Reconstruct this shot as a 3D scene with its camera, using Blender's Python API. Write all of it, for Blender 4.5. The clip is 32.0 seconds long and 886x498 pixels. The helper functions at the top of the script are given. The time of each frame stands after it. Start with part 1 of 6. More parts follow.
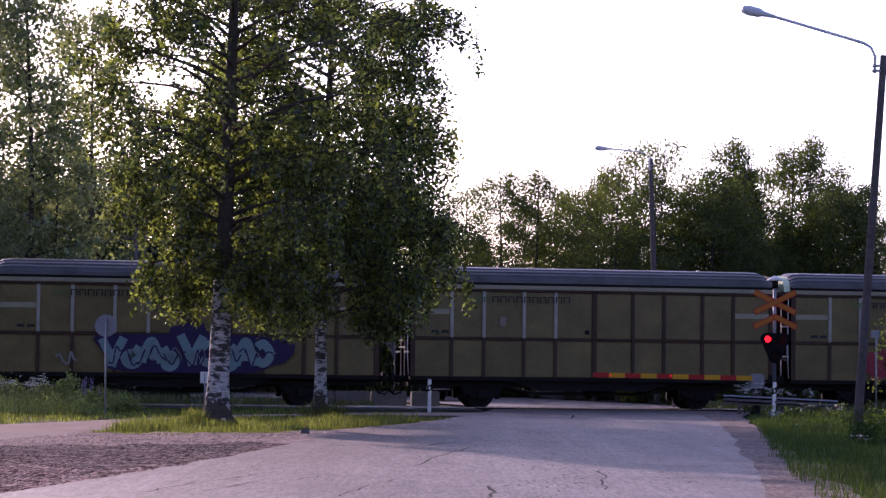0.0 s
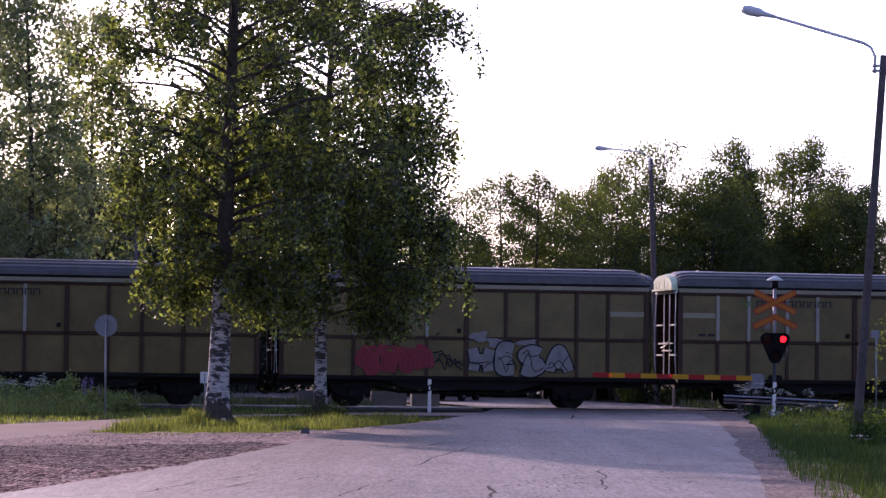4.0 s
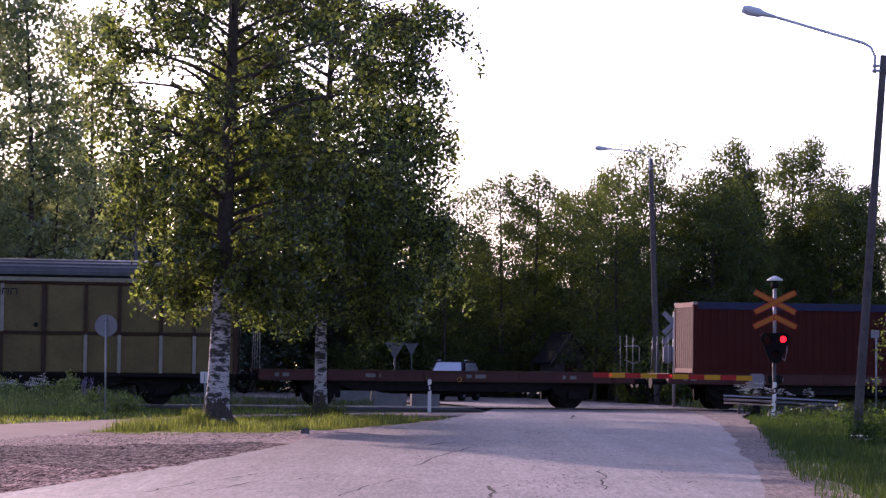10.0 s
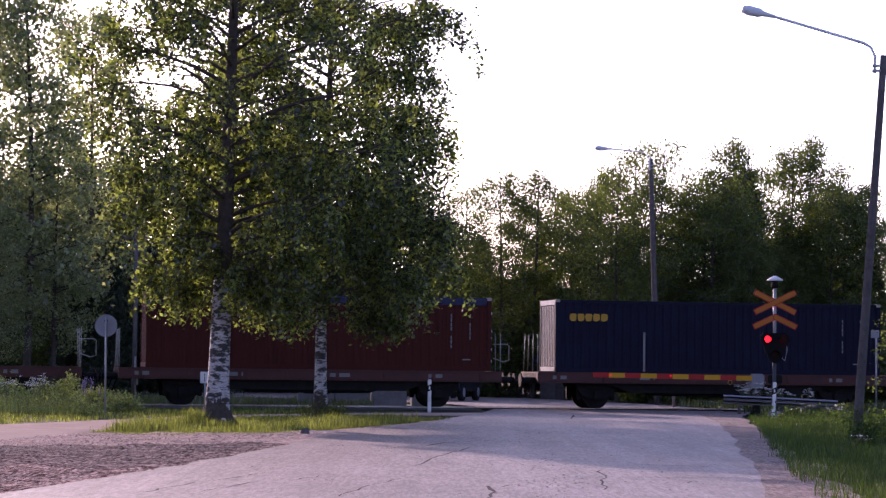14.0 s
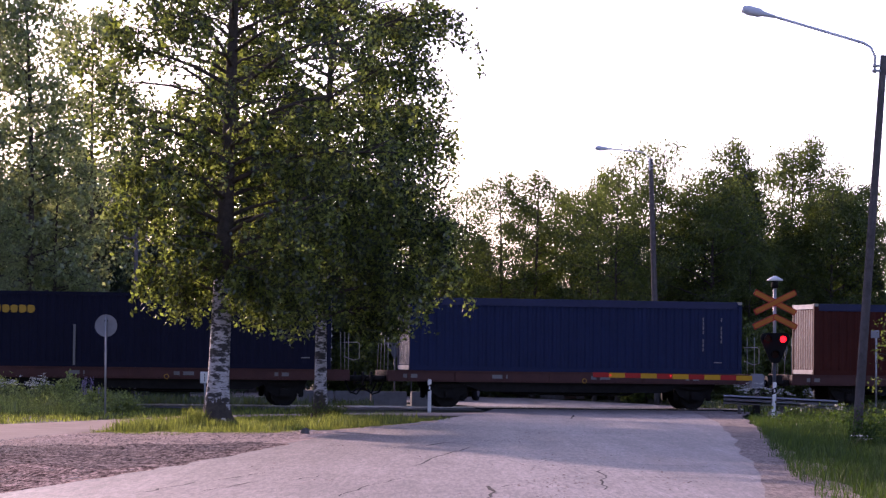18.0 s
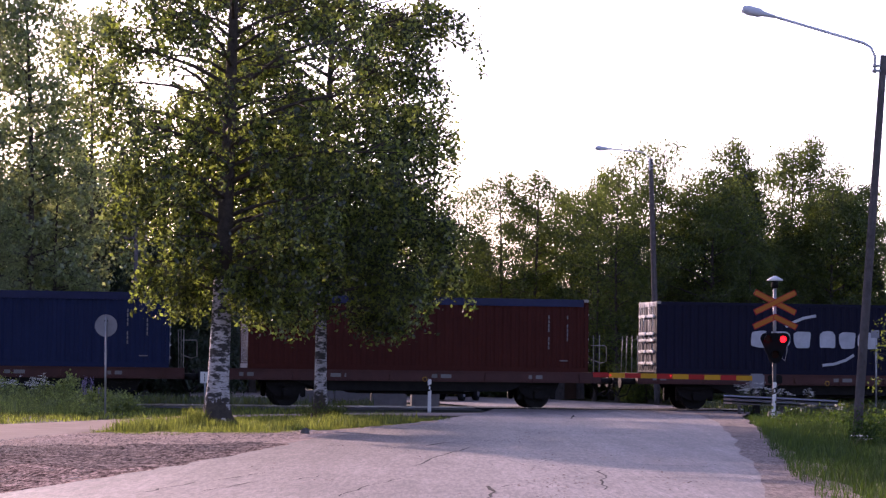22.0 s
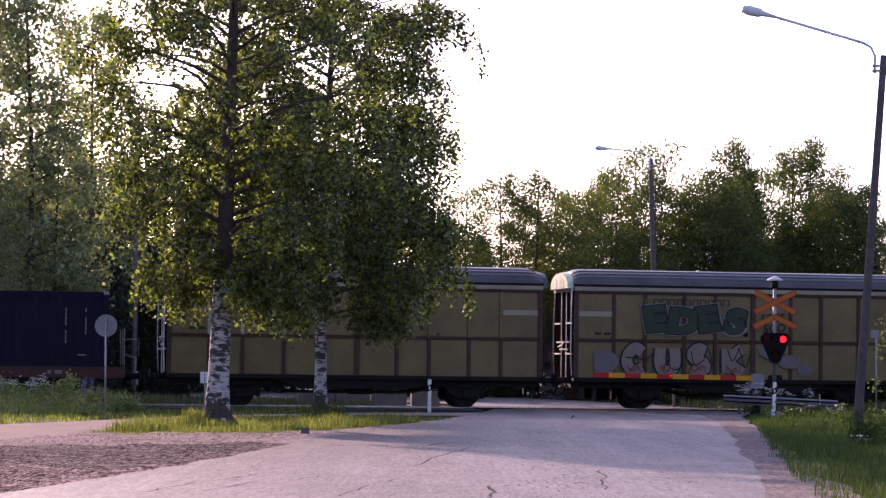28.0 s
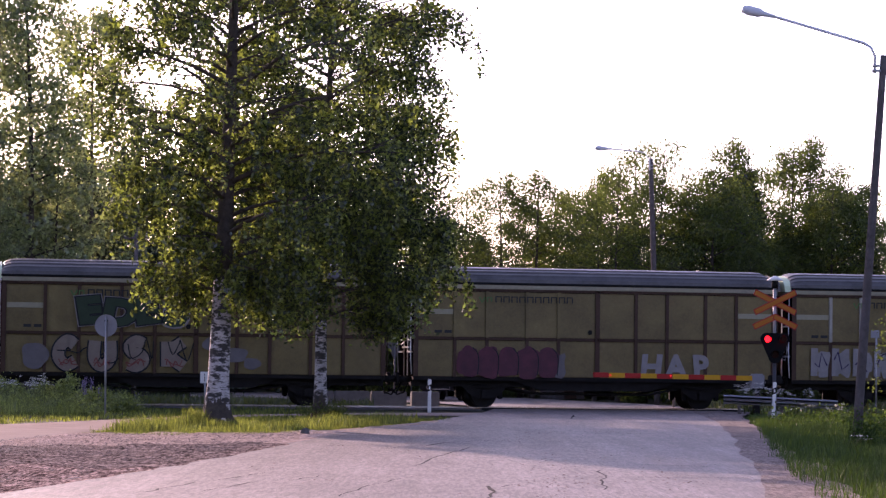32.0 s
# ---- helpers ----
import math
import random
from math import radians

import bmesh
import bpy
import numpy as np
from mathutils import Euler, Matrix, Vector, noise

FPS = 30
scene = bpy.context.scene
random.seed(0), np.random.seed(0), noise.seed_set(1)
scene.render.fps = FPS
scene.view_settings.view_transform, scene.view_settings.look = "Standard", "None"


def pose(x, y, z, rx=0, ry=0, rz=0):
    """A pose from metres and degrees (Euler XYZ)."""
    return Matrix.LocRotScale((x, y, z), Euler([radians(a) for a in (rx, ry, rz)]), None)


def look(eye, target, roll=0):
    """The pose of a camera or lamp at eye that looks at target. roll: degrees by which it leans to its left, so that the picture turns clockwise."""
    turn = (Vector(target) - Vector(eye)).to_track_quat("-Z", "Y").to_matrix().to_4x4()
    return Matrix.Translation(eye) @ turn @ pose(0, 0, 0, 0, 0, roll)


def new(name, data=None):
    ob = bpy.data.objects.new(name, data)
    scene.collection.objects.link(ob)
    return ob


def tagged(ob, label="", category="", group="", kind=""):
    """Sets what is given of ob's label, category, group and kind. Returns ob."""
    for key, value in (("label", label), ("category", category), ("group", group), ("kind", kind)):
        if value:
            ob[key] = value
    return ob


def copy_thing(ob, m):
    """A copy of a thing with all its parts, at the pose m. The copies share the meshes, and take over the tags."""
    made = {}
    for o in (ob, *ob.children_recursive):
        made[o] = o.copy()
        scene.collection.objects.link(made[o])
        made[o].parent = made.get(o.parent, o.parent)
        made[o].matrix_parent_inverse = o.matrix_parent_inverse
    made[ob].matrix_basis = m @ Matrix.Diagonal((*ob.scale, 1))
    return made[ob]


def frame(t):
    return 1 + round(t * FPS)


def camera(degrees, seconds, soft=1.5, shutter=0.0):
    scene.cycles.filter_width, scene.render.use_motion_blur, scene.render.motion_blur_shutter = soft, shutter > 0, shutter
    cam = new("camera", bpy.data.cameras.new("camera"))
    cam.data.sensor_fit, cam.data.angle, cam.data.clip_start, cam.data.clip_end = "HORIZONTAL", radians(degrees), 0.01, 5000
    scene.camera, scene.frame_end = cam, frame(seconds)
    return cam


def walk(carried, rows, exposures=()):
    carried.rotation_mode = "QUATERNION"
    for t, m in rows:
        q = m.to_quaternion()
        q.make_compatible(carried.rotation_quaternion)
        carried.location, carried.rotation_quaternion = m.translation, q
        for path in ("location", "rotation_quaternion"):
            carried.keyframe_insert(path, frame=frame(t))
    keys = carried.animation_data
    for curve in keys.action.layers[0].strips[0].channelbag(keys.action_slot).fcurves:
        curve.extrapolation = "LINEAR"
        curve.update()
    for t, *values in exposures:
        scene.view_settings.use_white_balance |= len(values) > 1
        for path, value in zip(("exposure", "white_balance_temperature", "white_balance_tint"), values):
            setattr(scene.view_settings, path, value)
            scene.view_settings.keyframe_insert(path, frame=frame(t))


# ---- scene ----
# Level crossing in an evening birch wood. The camera stands on the verge and looks along +y.
cam = camera(19.51, 32.0, soft=1.3, shutter=0.12)
EYE = (0.0, 0.0, 1.6)
VIEW = look(EYE, (0.0, 100.0, 1.6 + 4.474), 0.68)
walk(cam, [(0.0, VIEW), (32.0, VIEW)], exposures=[(0.0, 0.62, 5900, 50), (8.0, 0.81, 5950, 50), (20.0, 1.02, 6200, 49), (32.0, 1.14, 6450, 49)])

# ---- light: low evening sun behind the wood, beyond the left edge ----
SUN_AZ, SUN_EL = 26.0, 16.0
world = bpy.data.worlds.new("evening_sky")
scene.world = world
world.use_nodes = True
wn = world.node_tree.nodes
sky = wn.new("ShaderNodeTexSky")
sky.sky_type = "NISHITA"
sky.sun_disc = False
sky.sun_elevation = radians(SUN_EL)
sky.sun_rotation = radians(360 - SUN_AZ)
sky.dust_density = 0.9
sky.air_density = 0.8
wn["Background"].inputs["Strength"].default_value = 0.158
world.node_tree.links.new(sky.outputs[0], wn["Background"].inputs["Color"])
sun = new("sun", bpy.data.lights.new("sun", "SUN"))
sun.data.energy, sun.data.angle, sun.data.color = 3.3, radians(0.6), (1.0, 0.83, 0.62)
_e, _a = radians(SUN_EL), radians(SUN_AZ)
SUN_DIR = Vector((-math.sin(_a) * math.cos(_e), math.cos(_a) * math.cos(_e), math.sin(_e)))
sun.matrix_world = look(SUN_DIR * 200, (0, 0, 0))

# ---- the track's frame ----
TH = 11.0
CT, ST = math.cos(radians(TH)), math.sin(radians(TH))
TX, TY = -0.233, 92.2          # centre line where it crosses the line of sight
RAIL = 0.09                    # top of rail


def track(s, w, z=0.0):
    """Place on the track: s along it to the right, w across it away from the camera."""
    return Vector((TX + s * CT - w * ST, TY + s * ST + w * CT, z))


def across(x, y):
    return -(x - TX) * ST + (y - TY) * CT


def ground_z(x, y):
    k = max(0.0, 1.0 - abs(across(x, y)) / 7.0)
    return 0.045 * k * k * (3 - 2 * k)


# ---- materials ----
def material(name, colour, rough=0.8, metal=0.0, colour2=None, scale=3.0, fine=40.0, bump=0.2, amount=1.0, coords="Object", spread=0.0, spec=0.22):
    """Principled surface with coarse stains, fine grain and relief."""
    m = bpy.data.materials.new(name)
    m.use_nodes = True
    nt = m.node_tree
    n, l = nt.nodes, nt.links
    p = n["Principled BSDF"]
    p.inputs["Roughness"].default_value = rough
    p.inputs["Metallic"].default_value = metal
    p.inputs["Specular IOR Level"].default_value = spec
    tc = n.new("ShaderNodeTexCoord")
    big, small = n.new("ShaderNodeTexNoise"), n.new("ShaderNodeTexNoise")
    for tex, sc in ((big, scale), (small, fine)):
        tex.inputs["Scale"].default_value = sc
        tex.inputs["Detail"].default_value = 5
        tex.inputs["Roughness"].default_value = 0.65
        l.new(tc.outputs[coords], tex.inputs["Vector"])
    mix = n.new("ShaderNodeMath")
    mix.operation = "MULTIPLY_ADD"
    mix.inputs[1].default_value = 0.65
    l.new(big.outputs["Fac"], mix.inputs[0])
    half = n.new("ShaderNodeMath")
    half.operation = "MULTIPLY"
    half.inputs[1].default_value = 0.35
    l.new(small.outputs["Fac"], half.inputs[0])
    l.new(half.outputs[0], mix.inputs[2])
    ramp = n.new("ShaderNodeValToRGB")
    ramp.color_ramp.elements[0].position, ramp.color_ramp.elements[1].position = 0.5 - 0.2 * amount, 0.5 + 0.2 * amount
    c2 = colour2 or tuple(c * 0.7 for c in colour)
    ramp.color_ramp.elements[0].color, ramp.color_ramp.elements[1].color = (*c2, 1), (*colour, 1)
    l.new(mix.outputs[0], ramp.inputs[0])
    out = ramp.outputs[0]
    if spread:
        info = n.new("ShaderNodeObjectInfo")
        rng = n.new("ShaderNodeMapRange")
        rng.inputs["To Min"].default_value, rng.inputs["To Max"].default_value = 1 - spread, 1 + spread
        l.new(info.outputs["Random"], rng.inputs["Value"])
        hsv = n.new("ShaderNodeHueSaturation")
        l.new(rng.outputs[0], hsv.inputs["Value"])
        l.new(out, hsv.inputs["Color"])
        out = hsv.outputs[0]
    l.new(out, p.inputs["Base Color"])
    if bump:
        b = n.new("ShaderNodeBump")
        b.inputs["Strength"].default_value = bump
        b.inputs["Distance"].default_value = 0.03
        l.new(small.outputs["Fac"], b.inputs["Height"])
        l.new(b.outputs[0], p.inputs["Normal"])
    return m


def leaf_material(name, dark, light, glow, through_light=0.45, flecks=0.45, gloss=0.06):
    """Leaf blades: each island its own green, light passes through."""
    m = bpy.data.materials.new(name)
    m.use_nodes = True
    n, l = m.node_tree.nodes, m.node_tree.links
    n.remove(n["Principled BSDF"])
    geo = n.new("ShaderNodeNewGeometry")
    ramp = n.new("ShaderNodeValToRGB")
    ramp.color_ramp.elements[0].color, ramp.color_ramp.elements[1].color = (*dark, 1), (*light, 1)
    l.new(geo.outputs["Random Per Island"], ramp.inputs[0])
    d, t, g = n.new("ShaderNodeBsdfDiffuse"), n.new("ShaderNodeBsdfTranslucent"), n.new("ShaderNodeBsdfGlossy")
    g.inputs["Roughness"].default_value = 0.35
    g.inputs["Color"].default_value = (0.8, 0.8, 0.8, 1)
    l.new(ramp.outputs[0], d.inputs["Color"])
    # Random leaves get a brighter translucent colour, imitating sunlit flecks.
    lit = n.new("ShaderNodeValToRGB")
    le = lit.color_ramp.elements
    le[0].position, le[1].position = 0.35, 1.0
    le[0].color, le[1].color = (*(c * (1 - flecks) for c in glow), 1), (*(min(0.95, c * (1 + flecks)) for c in glow), 1)
    l.new(geo.outputs["Random Per Island"], lit.inputs[0])
    l.new(lit.outputs[0], t.inputs["Color"])
    a, b = n.new("ShaderNodeMixShader"), n.new("ShaderNodeMixShader")
    a.inputs[0].default_value, b.inputs[0].default_value = through_light, gloss
    l.new(d.outputs[0], a.inputs[1]), l.new(t.outputs[0], a.inputs[2])
    l.new(a.outputs[0], b.inputs[1]), l.new(g.outputs[0], b.inputs[2])
    l.new(b.outputs[0], n["Material Output"].inputs["Surface"])
    return m


def glowing(name, colour, strength):
    m = bpy.data.materials.new(name)
    m.use_nodes = True
    p = m.node_tree.nodes["Principled BSDF"]
    p.inputs["Base Color"].default_value = (*colour, 1)
    p.inputs["Emission Color"].default_value = (*colour, 1)
    p.inputs["Emission Strength"].default_value = strength
    return m


def birch_bark():
    """Chalky white bark with black scars and thin cross lines."""
    m = bpy.data.materials.new("white_birch_bark")
    m.use_nodes = True
    n, l = m.node_tree.nodes, m.node_tree.links
    p = n["Principled BSDF"]
    p.inputs["Roughness"].default_value = 0.8
    tc = n.new("ShaderNodeTexCoord")
    masks = []
    for scale, size, lo, hi in (((1.0, 1.0, 2.6), 3.2, 0.47, 0.54), ((1.0, 1.0, 9.0), 5.5, 0.56, 0.62)):
        mp = n.new("ShaderNodeMapping")
        mp.inputs["Scale"].default_value = scale
        l.new(tc.outputs["Object"], mp.inputs["Vector"])
        tex = n.new("ShaderNodeTexNoise")
        tex.inputs["Scale"].default_value = size
        tex.inputs["Detail"].default_value = 4
        tex.inputs["Roughness"].default_value = 0.6
        l.new(mp.outputs[0], tex.inputs["Vector"])
        r = n.new("ShaderNodeValToRGB")
        r.color_ramp.elements[0].position, r.color_ramp.elements[1].position = lo, hi
        l.new(tex.outputs["Fac"], r.inputs[0])
        masks.append(r)
    mx = n.new("ShaderNodeMath")
    mx.operation = "MAXIMUM"
    l.new(masks[0].outputs[0], mx.inputs[0]), l.new(masks[1].outputs[0], mx.inputs[1])
    tint = n.new("ShaderNodeTexNoise")
    tint.inputs["Scale"].default_value = 12
    l.new(tc.outputs["Object"], tint.inputs["Vector"])
    white = n.new("ShaderNodeValToRGB")
    white.color_ramp.elements[0].color, white.color_ramp.elements[1].color = (0.27, 0.24, 0.235, 1), (0.58, 0.55, 0.54, 1)
    l.new(tint.outputs["Fac"], white.inputs[0])
    mix = n.new("ShaderNodeMixRGB")
    mix.inputs[2].default_value = (0.03, 0.026, 0.024, 1)
    l.new(mx.outputs[0], mix.inputs[0]), l.new(white.outputs[0], mix.inputs[1])
    l.new(mix.outputs[0], p.inputs["Base Color"])
    b = n.new("ShaderNodeBump")
    b.inputs["Strength"].default_value, b.inputs["Distance"].default_value = 0.5, 0.03
    l.new(mx.outputs[0], b.inputs["Height"])
    b.invert = True
    l.new(b.outputs[0], p.inputs["Normal"])
    return m


def layered(name, low, high, edges, layers, sparkle, rough=0.8, spec=0.18, relief=0.02):
    """Loose or worn mineral surface: stretched noises (scale, size, detail, weight), the fine ones drawn out along the
    view, and single grains that stand out.
    """
    m = bpy.data.materials.new(name)
    m.use_nodes = True
    n, l = m.node_tree.nodes, m.node_tree.links
    p = n["Principled BSDF"]
    p.inputs["Roughness"].default_value = rough
    p.inputs["Specular IOR Level"].default_value = spec
    tc = n.new("ShaderNodeTexCoord")
    acc = None
    for scale, size, detail, w in layers:
        mp = n.new("ShaderNodeMapping")
        mp.inputs["Scale"].default_value = scale
        l.new(tc.outputs["Object"], mp.inputs["Vector"])
        t = n.new("ShaderNodeTexNoise")
        t.inputs["Scale"].default_value, t.inputs["Detail"].default_value, t.inputs["Roughness"].default_value = size, detail, 0.75
        l.new(mp.outputs[0], t.inputs["Vector"])
        k = n.new("ShaderNodeMath")
        k.operation = "MULTIPLY_ADD"
        k.inputs[1].default_value = w
        k.inputs[2].default_value = 0.0
        l.new(t.outputs["Fac"], k.inputs[0])
        if acc:
            l.new(acc.outputs[0], k.inputs[2])
        acc = k
    ramp = n.new("ShaderNodeValToRGB")
    e = ramp.color_ramp.elements
    e[0].position, e[1].position = edges
    e[0].color, e[1].color = (*low, 1), (*high, 1)
    l.new(acc.outputs[0], ramp.inputs[0])
    grains = n.new("ShaderNodeValToRGB")
    ge = grains.color_ramp.elements
    ge[0].position, ge[1].position = 0.36, 0.64
    ge[0].color, ge[1].color = (*[1 - sparkle] * 3, 1), (*[1 + sparkle] * 3, 1)
    l.new(t.outputs["Fac"], grains.inputs[0])
    mul = n.new("ShaderNodeMixRGB")
    mul.blend_type = "MULTIPLY"
    mul.inputs[0].default_value = 1.0
    l.new(ramp.outputs[0], mul.inputs[1]), l.new(grains.outputs[0], mul.inputs[2])
    l.new(mul.outputs[0], p.inputs["Base Color"])
    b = n.new("ShaderNodeBump")
    b.inputs["Strength"].default_value, b.inputs["Distance"].default_value = 0.7, relief
    l.new(t.outputs["Fac"], b.inputs["Height"])
    l.new(b.outputs[0], p.inputs["Normal"])
    return m


M_SOIL = material("soil", (0.075, 0.08, 0.035), 0.95, colour2=(0.04, 0.035, 0.022), scale=0.35, fine=6, bump=0.6)
M_ASPHALT = layered("worn_asphalt", (0.1, 0.08, 0.071), (0.25, 0.196, 0.172), (0.38, 0.62), [((1.0, 0.06, 1.0), 1.1, 3, 0.34), ((1, 0.5, 1), 0.35, 6, 0.3), ((1, 0.16, 1), 6, 6, 0.22), ((1, 0.11, 1), 22, 2, 0.14)], 0.26, rough=0.62, spec=0.34, relief=0.012)
M_GRAVEL = layered("gravel", (0.13, 0.085, 0.068), (0.44, 0.31, 0.25), (0.43, 0.58), [((0.3, 1.0, 1), 0.8, 4, 0.34), ((1, 0.3, 1), 5, 5, 0.33), ((1, 0.16, 1), 16, 3, 0.33)], 0.8, 0.95, 0.0, 0.06)
M_SAND = layered("pale_sand_band", (0.32, 0.23, 0.18), (0.56, 0.415, 0.33), (0.4, 0.6), [((0.4, 1.0, 1), 0.9, 4, 0.4), ((1, 0.3, 1), 5, 5, 0.34), ((1, 0.2, 1), 18, 3, 0.26)], 0.3, 0.95, 0.0, 0.02)
M_RUT = layered("churned_grey_gravel", (0.064, 0.046, 0.038), (0.33, 0.245, 0.2), (0.41, 0.58), [((0.35, 1.0, 1), 1.4, 4, 0.4), ((1, 0.3, 1), 6, 5, 0.32), ((1, 0.2, 1), 17, 3, 0.28)], 0.7, 0.95, 0.0, 0.05)
M_PATH = material("gravel_path", (0.4, 0.3, 0.245), 0.95, colour2=(0.25, 0.185, 0.15), scale=0.8, fine=30, bump=0.4, spec=0.05)
M_BALLAST = material("ballast", (0.14, 0.125, 0.115), 0.95, colour2=(0.05, 0.045, 0.04), scale=4, fine=18, bump=1.0)
M_STEEL = material("rail_steel", (0.5, 0.47, 0.45), 0.3, 0.9, colour2=(0.35, 0.3, 0.27), scale=2, fine=30, bump=0.05)
M_RUST = material("rusty_steel", (0.12, 0.06, 0.035), 0.8, 0.3, colour2=(0.06, 0.03, 0.02), scale=5, fine=40)
M_SLEEPER = material("concrete_sleeper", (0.25, 0.24, 0.22), 0.9, colour2=(0.14, 0.13, 0.12), scale=3, fine=40)
M_CREAM = material("wagon_cream_paint", (0.19, 0.143, 0.052), 0.55, colour2=(0.095, 0.068, 0.026), scale=0.9, fine=14, bump=0.06, spread=0.06, spec=0.3)
M_CREAM2 = material("wagon_pale_paint", (0.31, 0.285, 0.19), 0.55, colour2=(0.22, 0.2, 0.13), scale=1.5, fine=14, bump=0.06)
M_BROWN = material("wagon_brown_frame", (0.07, 0.036, 0.022), 0.6, colour2=(0.042, 0.021, 0.013), scale=2, fine=20, bump=0.1)
M_ROOF = material("wagon_roof_sheet", (0.115, 0.107, 0.1), 0.42, 0.2, colour2=(0.05, 0.046, 0.043), scale=1.2, fine=9, bump=0.1)
M_BLACK = material("grimy_black_steel", (0.02, 0.018, 0.017), 0.8, 0.1, colour2=(0.01, 0.009, 0.009), scale=4, fine=30, spec=0.12)
M_RED = material("container_red_paint", (0.07, 0.0145, 0.009), 0.65, colour2=(0.046, 0.0098, 0.0065), scale=0.8, fine=10, bump=0.05, spec=0.12)
M_BLUE = material("container_blue_paint", (0.0128, 0.0208, 0.063), 0.6, colour2=(0.0088, 0.0144, 0.0432), scale=0.8, fine=10, bump=0.05, spec=0.14)
M_NAVY = material("container_navy_paint", (0.008, 0.0085, 0.024), 0.65, colour2=(0.006, 0.006, 0.016), scale=0.8, fine=10, bump=0.05, spec=0.14)
M_TARP = material("container_roof_blue", (0.018, 0.023, 0.07), 0.5, colour2=(0.012, 0.015, 0.045), scale=1, fine=10)
M_DECK = material("flat_wagon_red_oxide", (0.095, 0.036, 0.03), 0.65, colour2=(0.055, 0.023, 0.02), scale=1.5, fine=15, bump=0.1)
M_WHITE = material("white_paint", (0.78, 0.77, 0.74), 0.5, colour2=(0.6, 0.58, 0.54), scale=3, fine=25, bump=0.04)
M_GALV = material("galvanised_steel", (0.36, 0.36, 0.37), 0.5, 0.45, colour2=(0.28, 0.28, 0.29), scale=3, fine=30, bump=0.05)
M_WOODPOLE = material("weathered_wood_pole", (0.13, 0.11, 0.105), 0.85, colour2=(0.06, 0.05, 0.047), scale=6, fine=60, bump=0.5)
M_BARK = material("dark_bark", (0.10, 0.08, 0.065), 0.95, colour2=(0.04, 0.033, 0.028), scale=8, fine=50, bump=0.9)
M_BIRCHBARK = birch_bark()
M_LEAF = leaf_material("birch_leaves", (0.017, 0.03, 0.009), (0.062, 0.09, 0.022), (0.35, 0.45, 0.06), 0.35, 0.85, 0.05)
M_LEAF2 = leaf_material("wood_leaves", (0.022, 0.035, 0.01), (0.046, 0.066, 0.018), (0.23, 0.31, 0.045), 0.34, 0.4, 0.03)
# Lighter copy of wood_leaves; sun and haze on the left trees are painted in.
M_HAZELEAF = leaf_material("haze_bright_leaves", (0.05, 0.075, 0.035), (0.12, 0.16, 0.075), (0.42, 0.5, 0.16), 0.5, 0.4)
M_NEEDLE = leaf_material("needles", (0.012, 0.026, 0.012), (0.03, 0.05, 0.02), (0.05, 0.08, 0.02), 0.2)
M_GRASS = leaf_material("grass_blades", (0.018, 0.034, 0.008), (0.05, 0.074, 0.017), (0.25, 0.3, 0.035), 0.25)
# Paler copy of grass_blades; the sunlight on it is put into the colour.
M_LITGRASS = leaf_material("sunlit_grass", (0.03, 0.05, 0.012), (0.09, 0.115, 0.028), (0.38, 0.46, 0.07), 0.36, 0.6, 0.02)
# Weed greens, brightened to imitate haze over the left field.
M_WEED = leaf_material("roadside_weeds", (0.075, 0.11, 0.024), (0.2, 0.25, 0.066), (0.46, 0.54, 0.1), 0.4)
# Lush green; the verge's shade is partly put into this darker colour.
M_LUSHSHADE = leaf_material("lush_shaded_grass", (0.016, 0.042, 0.01), (0.045, 0.085, 0.02), (0.17, 0.28, 0.03), 0.2, 0.45, 0.02)
M_DIRT = layered("verge_brown_dirt", (0.14, 0.11, 0.097), (0.27, 0.213, 0.185), (0.4, 0.6), [((1.0, 0.4, 1), 1.2, 4, 0.42), ((1, 0.2, 1), 7, 5, 0.34), ((1, 0.14, 1), 20, 3, 0.24)], 0.3, 0.9, 0.05, 0.015)
M_SIGNRED = material("sign_red", (0.4, 0.018, 0.012), 0.5, colour2=(0.35, 0.025, 0.02))
M_SIGNYEL = material("sign_yellow", (0.6, 0.3, 0.01), 0.5, colour2=(0.48, 0.24, 0.01))
M_ORANGE = material("sign_orange", (0.47, 0.135, 0.008), 0.5, colour2=(0.38, 0.12, 0.014))
M_SIGNBACK = material("grey_sign_back", (0.26, 0.26, 0.28), 0.5, 0.3, colour2=(0.18, 0.18, 0.2))
M_LAMPRED = glowing("red_signal_light", (1.0, 0.012, 0.008), 2.6)
M_BOOMRED = glowing("red_boom_light", (1.0, 0.03, 0.02), 0.35)


# ---- mesh helpers ----
def part(name, bm, mat, parent=None, label=""):
    me = bpy.data.meshes.new(name)
    bm.to_mesh(me)
    bm.free()
    mats = mat if isinstance(mat, (list, tuple)) else [mat]
    for q in mats:
        me.materials.append(q)
    ob = new(name, me)
    if parent is not None:
        ob.parent = parent
    if label:
        ob["label"] = label
    return ob


def thing(name, m, label, category, group=""):
    ob = new(name)
    ob.empty_display_size = 0.3
    ob.matrix_basis = m
    return tagged(ob, label, category, group)


def box(bm, x0, x1, y0, y1, z0, z1, bevel=0.0):
    r = bmesh.ops.create_cube(bm, size=1.0)
    vs = r["verts"]
    for v in vs:
        v.co = Vector(((x0 + x1) / 2 + v.co.x * (x1 - x0), (y0 + y1) / 2 + v.co.y * (y1 - y0), (z0 + z1) / 2 + v.co.z * (z1 - z0)))
    if bevel:
        es = list({e for v in vs for e in v.link_edges})
        bmesh.ops.bevel(bm, geom=es, offset=bevel, segments=2, affect="EDGES")
    return bm


def boxbm(*a, **k):
    return box(bmesh.new(), *a, **k)


